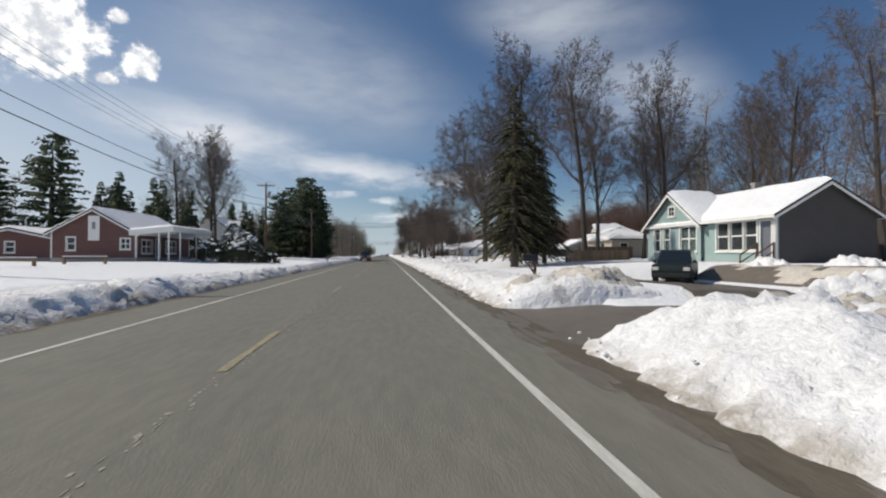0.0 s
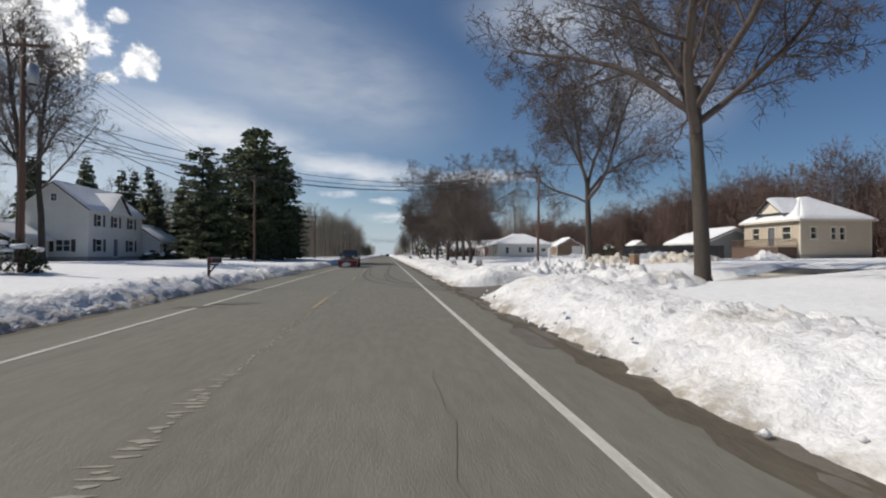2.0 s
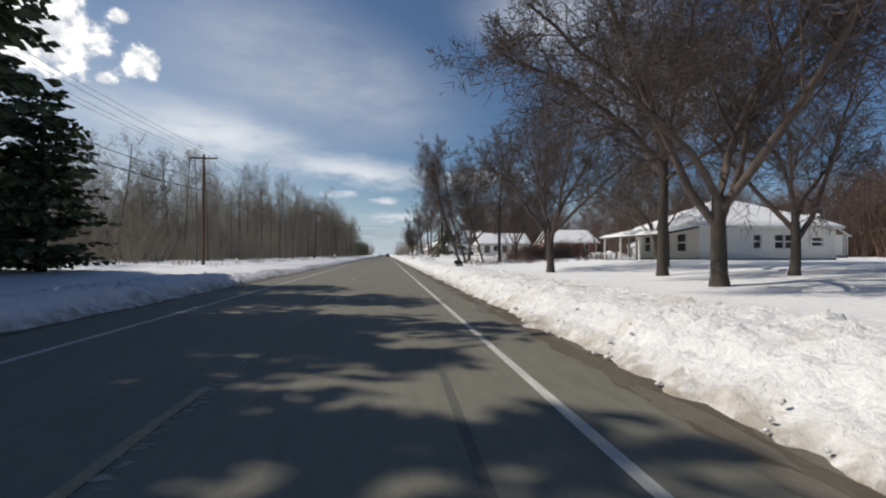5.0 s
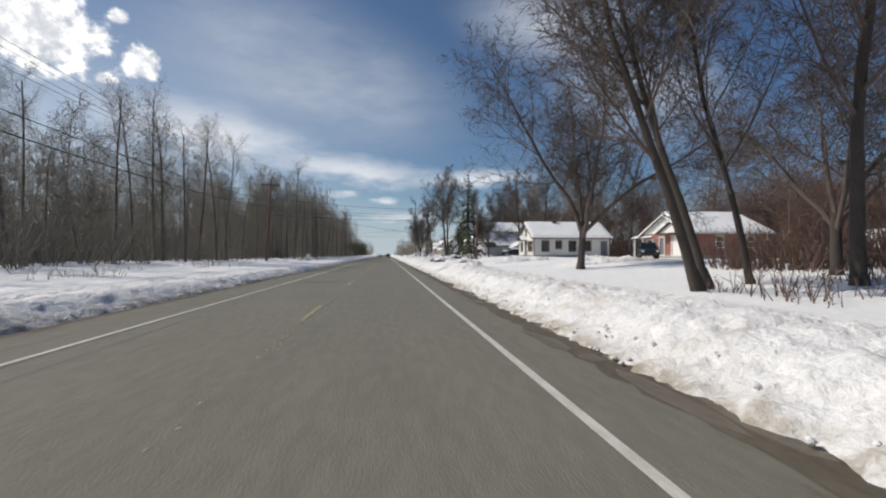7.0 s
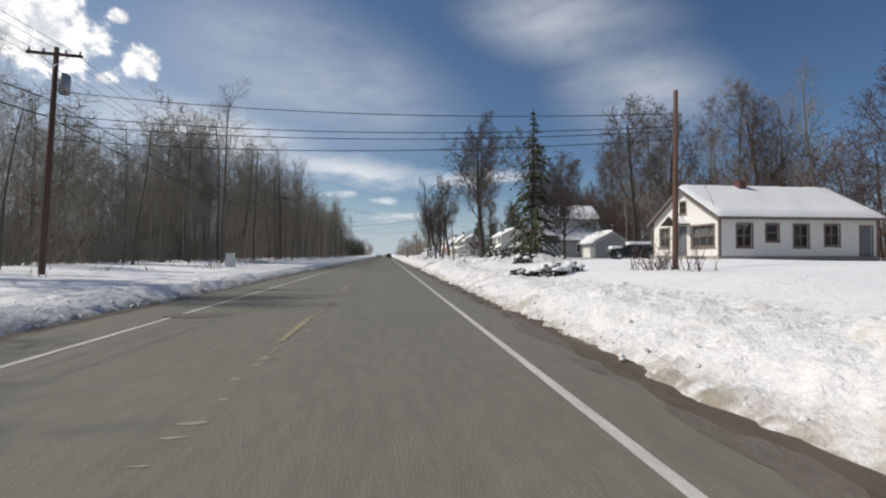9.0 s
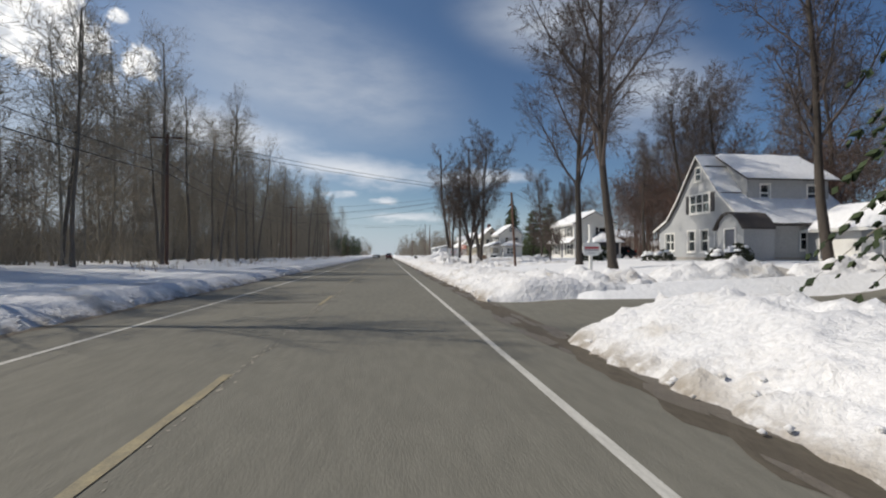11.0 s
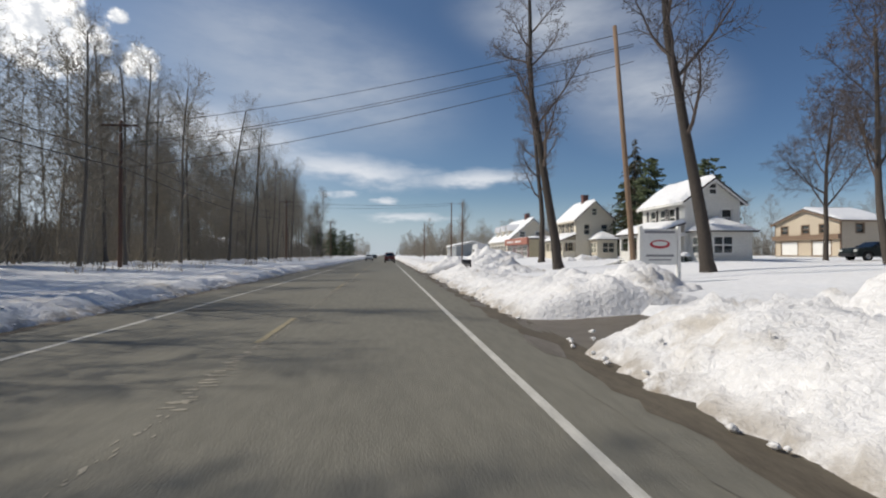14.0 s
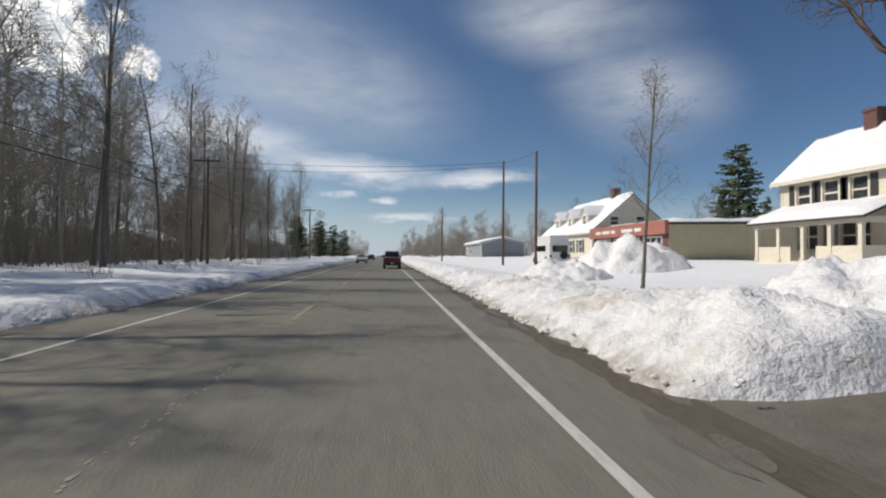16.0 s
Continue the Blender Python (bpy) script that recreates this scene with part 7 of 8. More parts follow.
def guard_rail(x, y):
    ob = thing("rail_fence", pose(x, y, land(x, y) - 0.05, 0, 0, 62), "low weathered timber rail on two posts in snow", "fence")
    for u in (0, 2.6):
        g = Geo()
        g.box(u - 0.08, u + 0.08, -0.08, 0.08, -0.5, 0.55)
        g.obj("post", FENCEWOOD, ob)
    g = Geo()
    g.box(-0.15, 2.75, -0.1, -0.085, 0.36, 0.52)
    g.box(-0.15, 2.75, -0.085, -0.08, 0.36, 0.52)
    g.obj("rail", FENCEWOOD, ob)
    g = Geo()
    g.box(-0.1, 2.7, -0.12, 0.06, 0.521, 0.60)
    g.obj("snow_cap", SNOW, ob, bevel=0.03)


guard_rail(-21.3, 33.4)
guard_rail(-22.2, 28.0)

ob = thing("utility_box", pose(-13.2, 225.5, land(-13.2, 225.5) - 0.05), "white utility cabinet standing in snow", "cabinet")
g = Geo()
g.box(-0.3, 0.3, -0.25, 0.25, 0, 1.1)
g.obj("cabinet", SIGNWHITE, ob, bevel=0.02)
g = Geo()
g.box(-0.33, 0.33, -0.28, 0.28, 1.1, 1.16)
g.obj("lid", SIGNWHITE, ob, bevel=0.015)

# ---- shrubs and snow piles ----


def shrub(x, y, w, h, label, snow=True, seed=0, mat=None, z=None):
    """An evergreen shrub of many small leaves, with snow caught on top."""
    r = random.Random(seed)
    ob = thing("shrub", pose(x, y, (land(x, y) if z is None else z) - 0.1), label, "shrub", "snowy shrubs")
    g = Geo()
    n = int(900 * min(2.2, w * h))
    for k in range(n):
        a, t = r.uniform(0, 6.28), r.random()
        zz = h * t
        rad = w * (1 - t ** 2.2) ** 0.5 * (0.55 + 0.45 * r.random()) * (0.85 + 0.3 * noise.noise((math.cos(a) * 1.6, math.sin(a) * 1.6, t * 2 + seed)))
        p = Vector((math.cos(a) * rad, math.sin(a) * rad, zz))
        d = (p + Vector((0, 0, h * 0.1)) + rnd3(r, 0.5)).normalized()
        s = r.uniform(0.08, 0.2)
        q = d.cross(rnd3(r, 1)).normalized() * s * 0.4
        g.face(p, p + d * s * 0.5 + q, p + d * s, p + d * s * 0.5 - q)
    tagged(g.obj("foliage", mat or HEDGE, ob), kind="stuff")
    g = Geo()
    for k in range(6):
        a = k * 1.05
        g.tube([Vector((0, 0, -0.2)), Vector((math.cos(a) * w * 0.5, math.sin(a) * w * 0.5, h * 0.7))], [0.04, 0.01], 4)
    g.obj("stem", BARK, ob)
    if snow:
        g = Geo()
        for k in range(int(9 * w) + 4):
            a, rr = r.uniform(0, 6.28), w * 0.75 * r.random() ** 0.6
            c = Vector((math.cos(a) * rr, math.sin(a) * rr, h * (1 - (rr / w) ** 2 * 0.55) * r.uniform(0.8, 1.02)))
            s = r.uniform(0.14, 0.34)
            lump(g, c, s, s * 0.55, r)
        s = g.obj("snow_cap", SNOW, None, smooth=True)
        s.matrix_basis = ob.matrix_basis.copy()
        s.name = "shrub_snow"
        tagged(s, "clumps of snow caught on a shrub", "snow")
    return ob


def lump(g, c, s, hh, r, n=8, m=4):
    i0 = len(g.v)
    g.v.append((c.x, c.y, c.z + hh))
    for j in range(1, m + 1):
        for i in range(n):
            a, b = 2 * math.pi * i / n, math.pi * 0.62 * j / m
            k = s * r.uniform(0.85, 1.15)
            g.v.append((c.x + k * math.sin(b) * math.cos(a), c.y + k * math.sin(b) * math.sin(a), c.z + hh * math.cos(b)))
    for i in range(n):
        g.f.append((i0, i0 + 1 + i, i0 + 1 + (i + 1) % n))
    for j in range(m - 1):
        for i in range(n):
            a, b = i0 + 1 + j * n, i0 + 1 + (j + 1) * n
            g.f.append((a + i, b + i, b + (i + 1) % n, a + (i + 1) % n))


for k, (x, y, w, h) in enumerate([(-15.2, 53.5, 1.9, 3.4), (-17.0, 55.5, 2.0, 3.0), (-18.2, 57.5, 1.9, 4.6), (-14.0, 56.2, 1.5, 1.5), (-16.5, 51.5, 1.8, 2.2), (-19, 53, 1.8, 2.6), (-15.6, 58.5, 1.5, 1.7)]):
    shrub(x, y, w, h, "dark evergreen shrub bowed under snow", True, 100 + k)
for k, (x, y, w, h) in enumerate([(-17.5, 66.5, 2.0, 1.6), (-19.5, 63.5, 2.2, 1.8), (-22, 62, 2.2, 2.2), (-25, 61.5, 2.2, 2.0)]):
    shrub(x, y, w, h, "large clipped dark hedge topped with snow", True, 120 + k)
for k, (x, y, w, h) in enumerate([(-26, 98, 1.3, 1.1), (-25.5, 102, 1.5, 1.2), (-26, 105, 1.3, 1.0), (21.0, 256, 0.7, 0.9), (21.2, 258.5, 0.7, 0.8), (22.4, 252.5, 0.6, 0.9), (21.5, 249.2, 0.9, 1.1), (48.5, 139.5, 1.8, 2.8),
                                  (12.2, 226.5, 1.0, 0.9), (13.6, 229.0, 1.1, 1.0), (11.2, 230.5, 0.9, 0.8), (20.5, 281, 0.6, 0.5), (20.4, 284, 0.6, 0.5), (18.0, 262.5, 1.3, 1.3), (19.5, 263.5, 1.2, 1.2), (36, 206, 1.2, 2.6), (5.9, 206.0, 0.8, 0.45), (7.0, 205.3, 0.9, 0.6), (8.2, 206.2, 0.8, 0.5), (19.2, 305.0, 0.6, 0.6), (18.8, 312, 0.6, 0.6)]):
    shrub(x, y, w, h, "small dark shrub with snow caught in it", True, 140 + k)


def snow_pile(x, y, w, l, h, seed, label="heaped mound of ploughed snow", mat=None, turn=0, rough=1.0):
    g = Geo()
    nu, nv = (38, 38) if rough == 1.0 else (60, 54)
    foot, ct, st = max(0.0, land(x, y)) * 0.9, math.cos(radians(turn)), math.sin(radians(turn))
    for j in range(nv + 1):
        for i in range(nu + 1):
            u, v = -1 + 2 * i / nu, -1 + 2 * j / nv
            d = math.hypot(u, v)
            p = max(0.0, 1 - d * d) ** 0.8
            px, py = u * w, v * l
            c = noise.voronoi((px * 1.7 + seed, py * 1.7, 3.0))[0]
            e = noise.voronoi((px * 3.6 + seed, py * 3.6, 6.0))[0]
            z = h * p * (0.8 + 0.45 * noise.noise((px * 0.9 + seed, py * 0.9, 0))) + rough * smooth01(p * 4) * (0.30 * (c[1] - c[0] - 0.2) + 0.20 * (e[1] - e[0] - 0.2) + 0.10 * noise.noise((px * 3.1, py * 3.1 + seed, 1)))
            wx, wy = x + px * ct - py * st, y + px * st + py * ct
            g.v.append((px, py, z + max(0.0, land(wx, wy)) * 0.9 - foot - 0.12 - (0.2 if d > 0.98 else 0)))
    q = nu + 1
    for j in range(nv):
        for i in range(nu):
            a = j * q + i
            g.f.append((a, a + 1, a + q + 1, a + q))
    ob = g.obj("snow_mound", mat or BANK_SNOW, smooth=True)
    ob.matrix_basis = pose(x, y, foot, 0, 0, turn)
    return tagged(ob, label, "snow mound", "snow mounds")


for k, a in enumerate([(7.6, 5.0, 3.6, 2.8, 0.72), (12.5, 3.5, 4.0, 3.0, 0.8), (6.1, 14.7, 2.4, 2.1, 0.85), (15.0, 12.8, 2.8, 1.5, 0.8), (11.0, 21.6, 1.1, 2.4, 0.8), (19.6, 21.6, 1.2, 1.3, 0.7), (20.2, 17.5, 1.2, 1.6, 0.7)]):
    snow_pile(*a, k, "large dirty heap of shovelled snow beside the driveway" if k in (0, 2) else "heaped mound of shovelled snow by the driveway", DIRTY_SNOW if k in (0, 2) else BANK_SNOW)
for k, a in enumerate([(8.5, 58.6, 2.6, 2.2, 0.85), (6.6, 189.0, 2.4, 2.4, 0.9), (12, 189.5, 5.0, 1.3, 0.7), (16, 179, 5.0, 1.6, 0.7), (38, 182, 4.5, 2.4, 1.4), (7.4, 239.6, 2.6, 2.0, 0.75), (12.5, 239.8, 4.0, 1.5, 0.9)], 0):
    snow_pile(*a, 20 + k)
for k, a in enumerate([(18.5, 239.4, 4.0, 1.5, 0.9), (13, 228.8, 5, 2.0, 1.0), (7.0, 290.5, 2.8, 1.8, 0.95), (7.4, 282.5, 2.6, 2.0, 1.0), (13.5, 283.2, 4, 1.2, 0.7), (9.6, 318.8, 3.0, 2.4, 1.35), (7.6, 306.2, 3.0, 2.6, 0.7), (13.0, 334.5, 3.2, 3.4, 2.1), (18.0, 318.5, 3.0, 1.4, 0.8)], 9):
    snow_pile(*a, 20 + k)
for k, a in enumerate([(17.0, 340.0, 2.6, 2.2, 1.3), (8.0, 331, 2.2, 2.6, 1.1), (34, 292, 5, 2, 1.3), (17, 276, 3, 2.5, 0.7), (9, 262, 2, 2, 0.4), (6.8, 272.5, 2.0, 2.4, 0.9), (9.5, 277.5, 2.4, 2.6, 0.8), (26, 85, 4, 2, 0.9), (30, 112, 3.5, 2, 0.9), (8.2, 264.0, 2.4, 1.8, 0.5), (11.4, 267.2, 2.4, 1.5, 0.5), (13.6, 262.6, 3.0, 1.4, 0.45), (29.0, 84.0, 3.0, 2.0, 0.9), (35.0, 82.0, 2.6, 2.2, 0.9), (27.5, 205.0, 3.0, 1.6, 0.6)], 18):
    snow_pile(*a, 20 + k)

# a broken ridge thrown up along the far side of the driveway
for k, (x, y, w, l, h) in enumerate([(6.6, 67.0, 2.0, 1.3, 0.55), (8.6, 67.7, 2.2, 1.5, 0.80), (10.8, 68.9, 2.3, 1.6, 0.90), (12.6, 69.6, 2.2, 1.5, 0.70)]):
    snow_pile(x, y, w, l, h, 60 + k, "broken ridge of ploughed snow beside the driveway", turn=25, rough=1.2)
for k, (x, y, w, l, h) in enumerate([(17.0, 77.5, 3.0, 2.0, 0.8), (20.5, 73.5, 3.0, 1.8, 0.9)]):
    snow_pile(x, y, w, l, h, 70 + k, "large grey heap of dirty snow in the yard", mat=DIRTY_SNOW, rough=1.4)

# wet grit along the foot of the right bank
g = Geo()
r = random.Random(21)
for k in range(420):
    y, x = r.uniform(-5, 400), ROAD_R + r.uniform(-0.55, 0.25)
    w, l = r.uniform(0.08, 0.28), r.uniform(0.3, 1.3)
    g.face(*[(x + w * math.cos(t) * r.uniform(0.6, 1), y + l * math.sin(t) * r.uniform(0.6, 1), road_z(x) + 0.007) for t in [0.7854 * i for i in range(8)]])
tagged(g.obj("road_grit", WET), "wet dirt and grit along the foot of the snow bank", "grit", kind="stuff")

# ---- trees ----


def grow(r, trunk, crown, p, d, length, rad, lev, top, plan, up, wander, thin=0.010, fork=0.30):
    """One limb with its side limbs. plan: for each level (pieces, sides, children, child length, angle from, angle to, bare part)."""
    seg, sides, kids, ratio, a0, a1, bare = plan[lev]
    pts, rads, q, v = [p.copy()], [rad], p.copy(), d.copy()
    tip = 0.0 if lev == top else rad * (fork if lev == 0 else 0.25)
    for i in range(seg):
        v = (v + rnd3(r, wander[lev]) + Vector((0, 0, up[lev]))).normalized()
        q = q + v * (length / seg)
        pts.append(q.copy())
        rads.append(rad + (tip - rad) * ((i + 1) / seg) ** (0.8 if lev == 0 else 1.0))
    if sides == 1:
        # a fine twig: one long sliver
        w = v.cross(rnd3(r, 1.0)).normalized() * rad * 1.15
        i0 = len(crown.v)
        crown.v += [tuple(p - w), tuple(p + w), tuple(q)]
        crown.f.append((i0, i0 + 1, i0 + 2))
    else:
        (trunk if lev == 0 else crown).tube(pts, rads, sides)
    if lev == top:
        return
    turn = r.uniform(0, 6.28)
    for k in range(kids):
        t = bare + (1 - bare) * ((k + r.random()) / kids)
        x = t * seg
        i = min(int(x), seg - 1)
        at = pts[i].lerp(pts[i + 1], x - i)
        ax = (pts[i + 1] - pts[i]).normalized()
        side = ax.cross(Vector((0.3, 0.2, 1)) if abs(ax.z) < 0.9 else Vector((1, 0, 0))).normalized()
        turn += 2.4 + r.uniform(-0.5, 0.5)
        side = Matrix.Rotation(turn, 3, ax) @ side
        ang = radians(r.uniform(a0, a1))
        nd = (ax * math.cos(ang) + side * math.sin(ang)).normalized()
        rr = (rads[i] + (rads[i + 1] - rads[i]) * (x - i))
        nl = length * ratio * r.uniform(0.75, 1.2) * (1.12 - 0.55 * t)
        share = r.uniform(0.52, 0.78) if lev == 0 and fork > 0.5 else r.uniform(0.42, 0.6)
        grow(r, trunk, crown, at, nd, nl, max(rr * share, thin), lev + 1, top, plan, up, wander, thin, fork)


PLANS = {}
FINE = [(1, 1, 8, 0.66, 20, 62, 0.05), (1, 1, 5, 0.70, 20, 62, 0.10), (1, 1, 0, 0, 0, 0, 0)]
# each: the levels, how each turns upwards, how each wanders, the trunk's share of the height, its taper
# trunk that forks into a wide round head
PLANS["spreading"] = ([(6, 10, 7, 2.1, 20, 62, 0.70), (8, 6, 12, 0.42, 28, 62, 0.20), (4, 3, 8, 0.50, 28, 62, 0.12)] + FINE,
                      [0.02, 0.022, 0.02, 0.02, 0.0, 0.0], [0.05, 0.17, 0.20, 0.24, 0.28, 0.3], 0.42, 0.68)
# forked close to the ground into a few crooked limbs
PLANS["lowfork"] = ([(4, 10, 5, 4.9, 14, 48, 0.62), (9, 6, 13, 0.42, 28, 62, 0.22), (4, 3, 8, 0.50, 28, 62, 0.12)] + FINE,
                    [0.02, 0.02, 0.02, 0.02, 0.0, 0.0], [0.06, 0.21, 0.20, 0.24, 0.28, 0.3], 0.20, 0.75)
# several upright stems in an oval head
PLANS["vase"] = ([(4, 10, 6, 4.4, 7, 32, 0.60), (8, 6, 12, 0.34, 25, 58, 0.16), (4, 3, 8, 0.50, 25, 60, 0.12)] + FINE,
                 [0.02, 0.05, 0.05, 0.03, 0.0, 0.0], [0.05, 0.11, 0.19, 0.24, 0.28, 0.3], 0.24, 0.72)
# tall, with ascending limbs
PLANS["ascending"] = ([(8, 9, 13, 0.46, 18, 52, 0.32), (6, 4, 10, 0.44, 24, 58, 0.15), (2, 3, 9, 0.52, 28, 60, 0.10), (1, 1, 10, 0.72, 18, 58, 0.05), (1, 1, 0, 0, 0, 0, 0)],
                      [0.06, 0.10, 0.07, 0.04, 0.0], [0.07, 0.15, 0.2, 0.26, 0.3], 0.90, 0.30)
# slim forest tree, bare below
PLANS["forest"] = ([(7, 6, 14, 0.27, 22, 52, 0.36), (4, 3, 8, 0.52, 25, 55, 0.15), (1, 1, 8, 0.75, 25, 66, 0.05), (1, 1, 2, 0.6, 20, 60, 0.1), (1, 1, 0, 0, 0, 0, 0)],
                   [0.05, 0.14, 0.08, 0.05, 0.0], [0.055, 0.16, 0.22, 0.3, 0.3], 0.95, 0.30)
# trunks of the depth of the wood
PLANS["pole"] = ([(5, 4, 14, 0.30, 22, 60, 0.20), (2, 3, 7, 0.58, 25, 62, 0.10), (1, 1, 8, 0.9, 28, 75, 0.05), (1, 1, 0, 0, 0, 0, 0)],
                 [0.05, 0.12, 0.06, 0.0], [0.05, 0.16, 0.2, 0.3], 0.95, 0.30)
PLANS["far"] = ([(4, 4, 13, 0.30, 22, 60, 0.20), (1, 3, 7, 0.60, 25, 62, 0.10), (1, 1, 6, 0.95, 28, 75, 0.05), (1, 1, 0, 0, 0, 0, 0)],
                [0.05, 0.12, 0.06, 0.0], [0.05, 0.16, 0.2, 0.3], 0.95, 0.30)
# round twiggy heads behind the houses
PLANS["round"] = ([(4, 5, 10, 0.72, 20, 60, 0.28), (2, 3, 8, 0.44, 25, 62, 0.15), (1, 1, 6, 0.62, 22, 66, 0.05), (1, 1, 2, 0.6, 20, 60, 0.1), (1, 1, 0, 0, 0, 0, 0)],
                  [0.03, 0.07, 0.04, 0.02, 0.0], [0.06, 0.15, 0.2, 0.28, 0.3], 0.62, 0.40)
# pollarded or storm-cut tree with few stubby limbs
PLANS["cut"] = ([(8, 9, 12, 0.28, 30, 62, 0.36), (5, 5, 8, 0.42, 30, 60, 0.25), (3, 3, 12, 0.6, 30, 70, 0.15), (1, 1, 3, 0.6, 20, 60, 0.2), (1, 1, 0, 0, 0, 0, 0)],
                [0.04, 0.16, 0.1, 0.05, 0.0], [0.09, 0.24, 0.28, 0.3, 0.3], 0.93, 0.30)


def bare_tree(name, seed, height, girth, form, label, group, lean=0.0, bark=None, twig=None):
    r = random.Random(seed)
    plan, up, wander, share, fork = PLANS[form]
    trunk, crown = Geo(), Geo()
    d = Vector((lean, r.uniform(-0.04, 0.04), 1)).normalized()
    L = height * share
    grow(r, trunk, crown, Vector((0, 0, -0.35)), d, L, girth, 0, len(plan) - 1, plan, up, wander, 0.0095, fork)
    # root flare
    trunk.tube([Vector((0, 0, -0.4)), Vector((0, 0, 0.15)), Vector((d.x * 0.7, d.y * 0.7, 0.7))], [girth * 1.4, girth * 1.1, girth * 0.5], 9)
    ob = thing(name, Matrix.Identity(4), label, "tree", group)
    trunk.obj("trunk", bark or BARK, ob, smooth=True)
    tagged(crown.obj("crown", twig or LIMB, ob, smooth=True), kind="stuff")
    return ob


def at(x, y, turn=0.0, scale=1.0, tall=None, z=None, sink=0.05):
    m = pose(x, y, (land(x, y) if z is None else z) - sink, 0, 0, turn)
    return m @ Matrix.Diagonal((scale, scale, tall or scale, 1))


def spare(ob, m):
    """Moves the first of a kind to its own place."""
    ob.matrix_basis = m
    return ob


class Kind:
    """Trees of one build: the first is placed, the rest are copied from it."""

    def __init__(self, make):
        self.make, self.first = make, None

    def plant(self, x, y, turn=0.0, scale=1.0, tall=None, label=""):
        m = at(x, y, turn, scale, tall)
        if self.first is None:
            self.first = spare(self.make(), m)
            ob = self.first
        else:
            keep = self.first.matrix_basis.copy()
            self.first.matrix_basis = Matrix.Identity(4)
            ob = copy_thing(self.first, m)
            self.first.matrix_basis = keep
        if label:
            tagged(ob, label)
        return ob


YARD = "leafless deciduous tree with a spreading twiggy head, standing in snow"
TALL = "tall leafless deciduous tree with ascending limbs, standing in snow"
spreading = [Kind(lambda s=s, f=f: bare_tree("tree", s, 13, 0.21, f, YARD, "trees beside the road")) for s, f in ((11, "spreading"), (12, "spreading"), (13, "lowfork"), (17, "lowfork"), (18, "lowfork"), (19, "vase"))]
ascending = [Kind(lambda s=s: bare_tree("tree", s, 15, 0.23, "ascending", TALL, "trees beside the road")) for s in (21, 22, 23)]
leaning = [Kind(lambda s=s: bare_tree("tree", s, 14, 0.16, "ascending", "leafless roadside tree leaning out over the road", "trees beside the road", lean=-0.26)) for s in (26, 27)]
cut = [Kind(lambda s=s: bare_tree("tree", s, 15, 0.26, "cut", "tall old tree with stubby cut limbs, standing in snow", "trees beside the road")) for s in (31,)] + [Kind(lambda: bare_tree("tree", 35, 15, 0.25, "cut", "tall leaning old tree with stubby cut limbs", "trees beside the road", lean=-0.13))]
forest = [Kind(lambda s=s: bare_tree("woodland_tree", s, 18, 0.17, "forest", "slim leafless tree at the edge of the wood", "trees of the wood", bark=WOODBARK, twig=TWIG)) for s in (41, 42, 43, 44, 45)]

# trees between the road and the houses: x, y, kind, variant, turn, scale
TREES = {"s": spreading, "a": ascending, "c": cut, "l": leaning}


def plant_row(rows):
    for x, y, kind, v, turn, s in rows:
        TREES[kind][v].plant(x, y, turn, s)


# the first yards
plant_row([
    (20.2, 45.2, "a", 0, 20, 1.4), (15.0, 53.6, "a", 1, 80, 1.7), (13.4, 61.6, "s", 0, 0, 1.75), (18.3, 83.4, "s", 1, 40, 1.5), (24, 50, "a", 2, 10, 1.2), (27, 42, "a", 1, 200, 1.25),
])
# the row before the cottage
plant_row([
    (10.0, 98.2, "s", 2, 0, 1.1), (11.6, 112.3, "s", 0, 120, 1.35), (10.0, 119, "s", 3, 10, 1.25), (12.6, 126, "s", 1, 200, 1.25), (9.8, 133, "s", 2, 250, 1.2), (14.5, 121, "s", 3, 200, 0.9), (16, 131, "a", 0, 0, 0.9),
])
# the grove and the brick house
plant_row([
    (8.3, 158.0, "l", 0, 0, 1.0), (9.1, 158.7, "l", 1, 12, 0.95), (11.4, 159.8, "l", 0, 20, 0.8), (12.8, 157.6, "a", 0, 120, 0.95), (12.4, 175.1, "s", 4, 85, 1.3), (17.5, 155.2, "a", 1, 10, 1.0),
    (15.6, 160.8, "s", 2, 210, 1.0), (21, 140, "s", 2, 50, 0.9), (19.5, 160, "a", 2, 100, 0.9),
])
# the two white houses
plant_row([
    (13.2, 249.0, "a", 1, 300, 1.3), (14.6, 257.0, "a", 0, 100, 1.25), (9.2, 274.0, "s", 5, 200, 0.95), (11.0, 277.0, "a", 1, 90, 1.05), (8.4, 282.0, "a", 0, 140, 0.72), (16.6, 268.8, "s", 2, 30, 0.46), (26, 298, "a", 2, 80, 0.95),
])
# the porch houses
plant_row([
    (15.0, 297.0, "c", 1, 35, 1.35), (11.6, 307.0, "c", 1, 26, 1.45), (15.6, 322.0, "c", 0, 199, 1.3), (31.3, 300.4, "a", 0, 180, 0.9), (34, 309, "a", 1, 20, 0.9),
])
# behind the side street
plant_row([
    (18.0, 240.0, "a", 2, 60, 1.0), (24, 228, "a", 0, 40, 1.0), (30, 232, "a", 1, 70, 1.05), (34, 224, "a", 2, 10, 1.05), (28, 264, "a", 0, 10, 1.1), (38, 215, "a", 1, 100, 1.0), (20, 236, "s", 1, 10, 0.7),
])

forest[2].plant(7.8, 324.2, 0, 0.36, 0.37, label="small slender leafless tree in the snow")

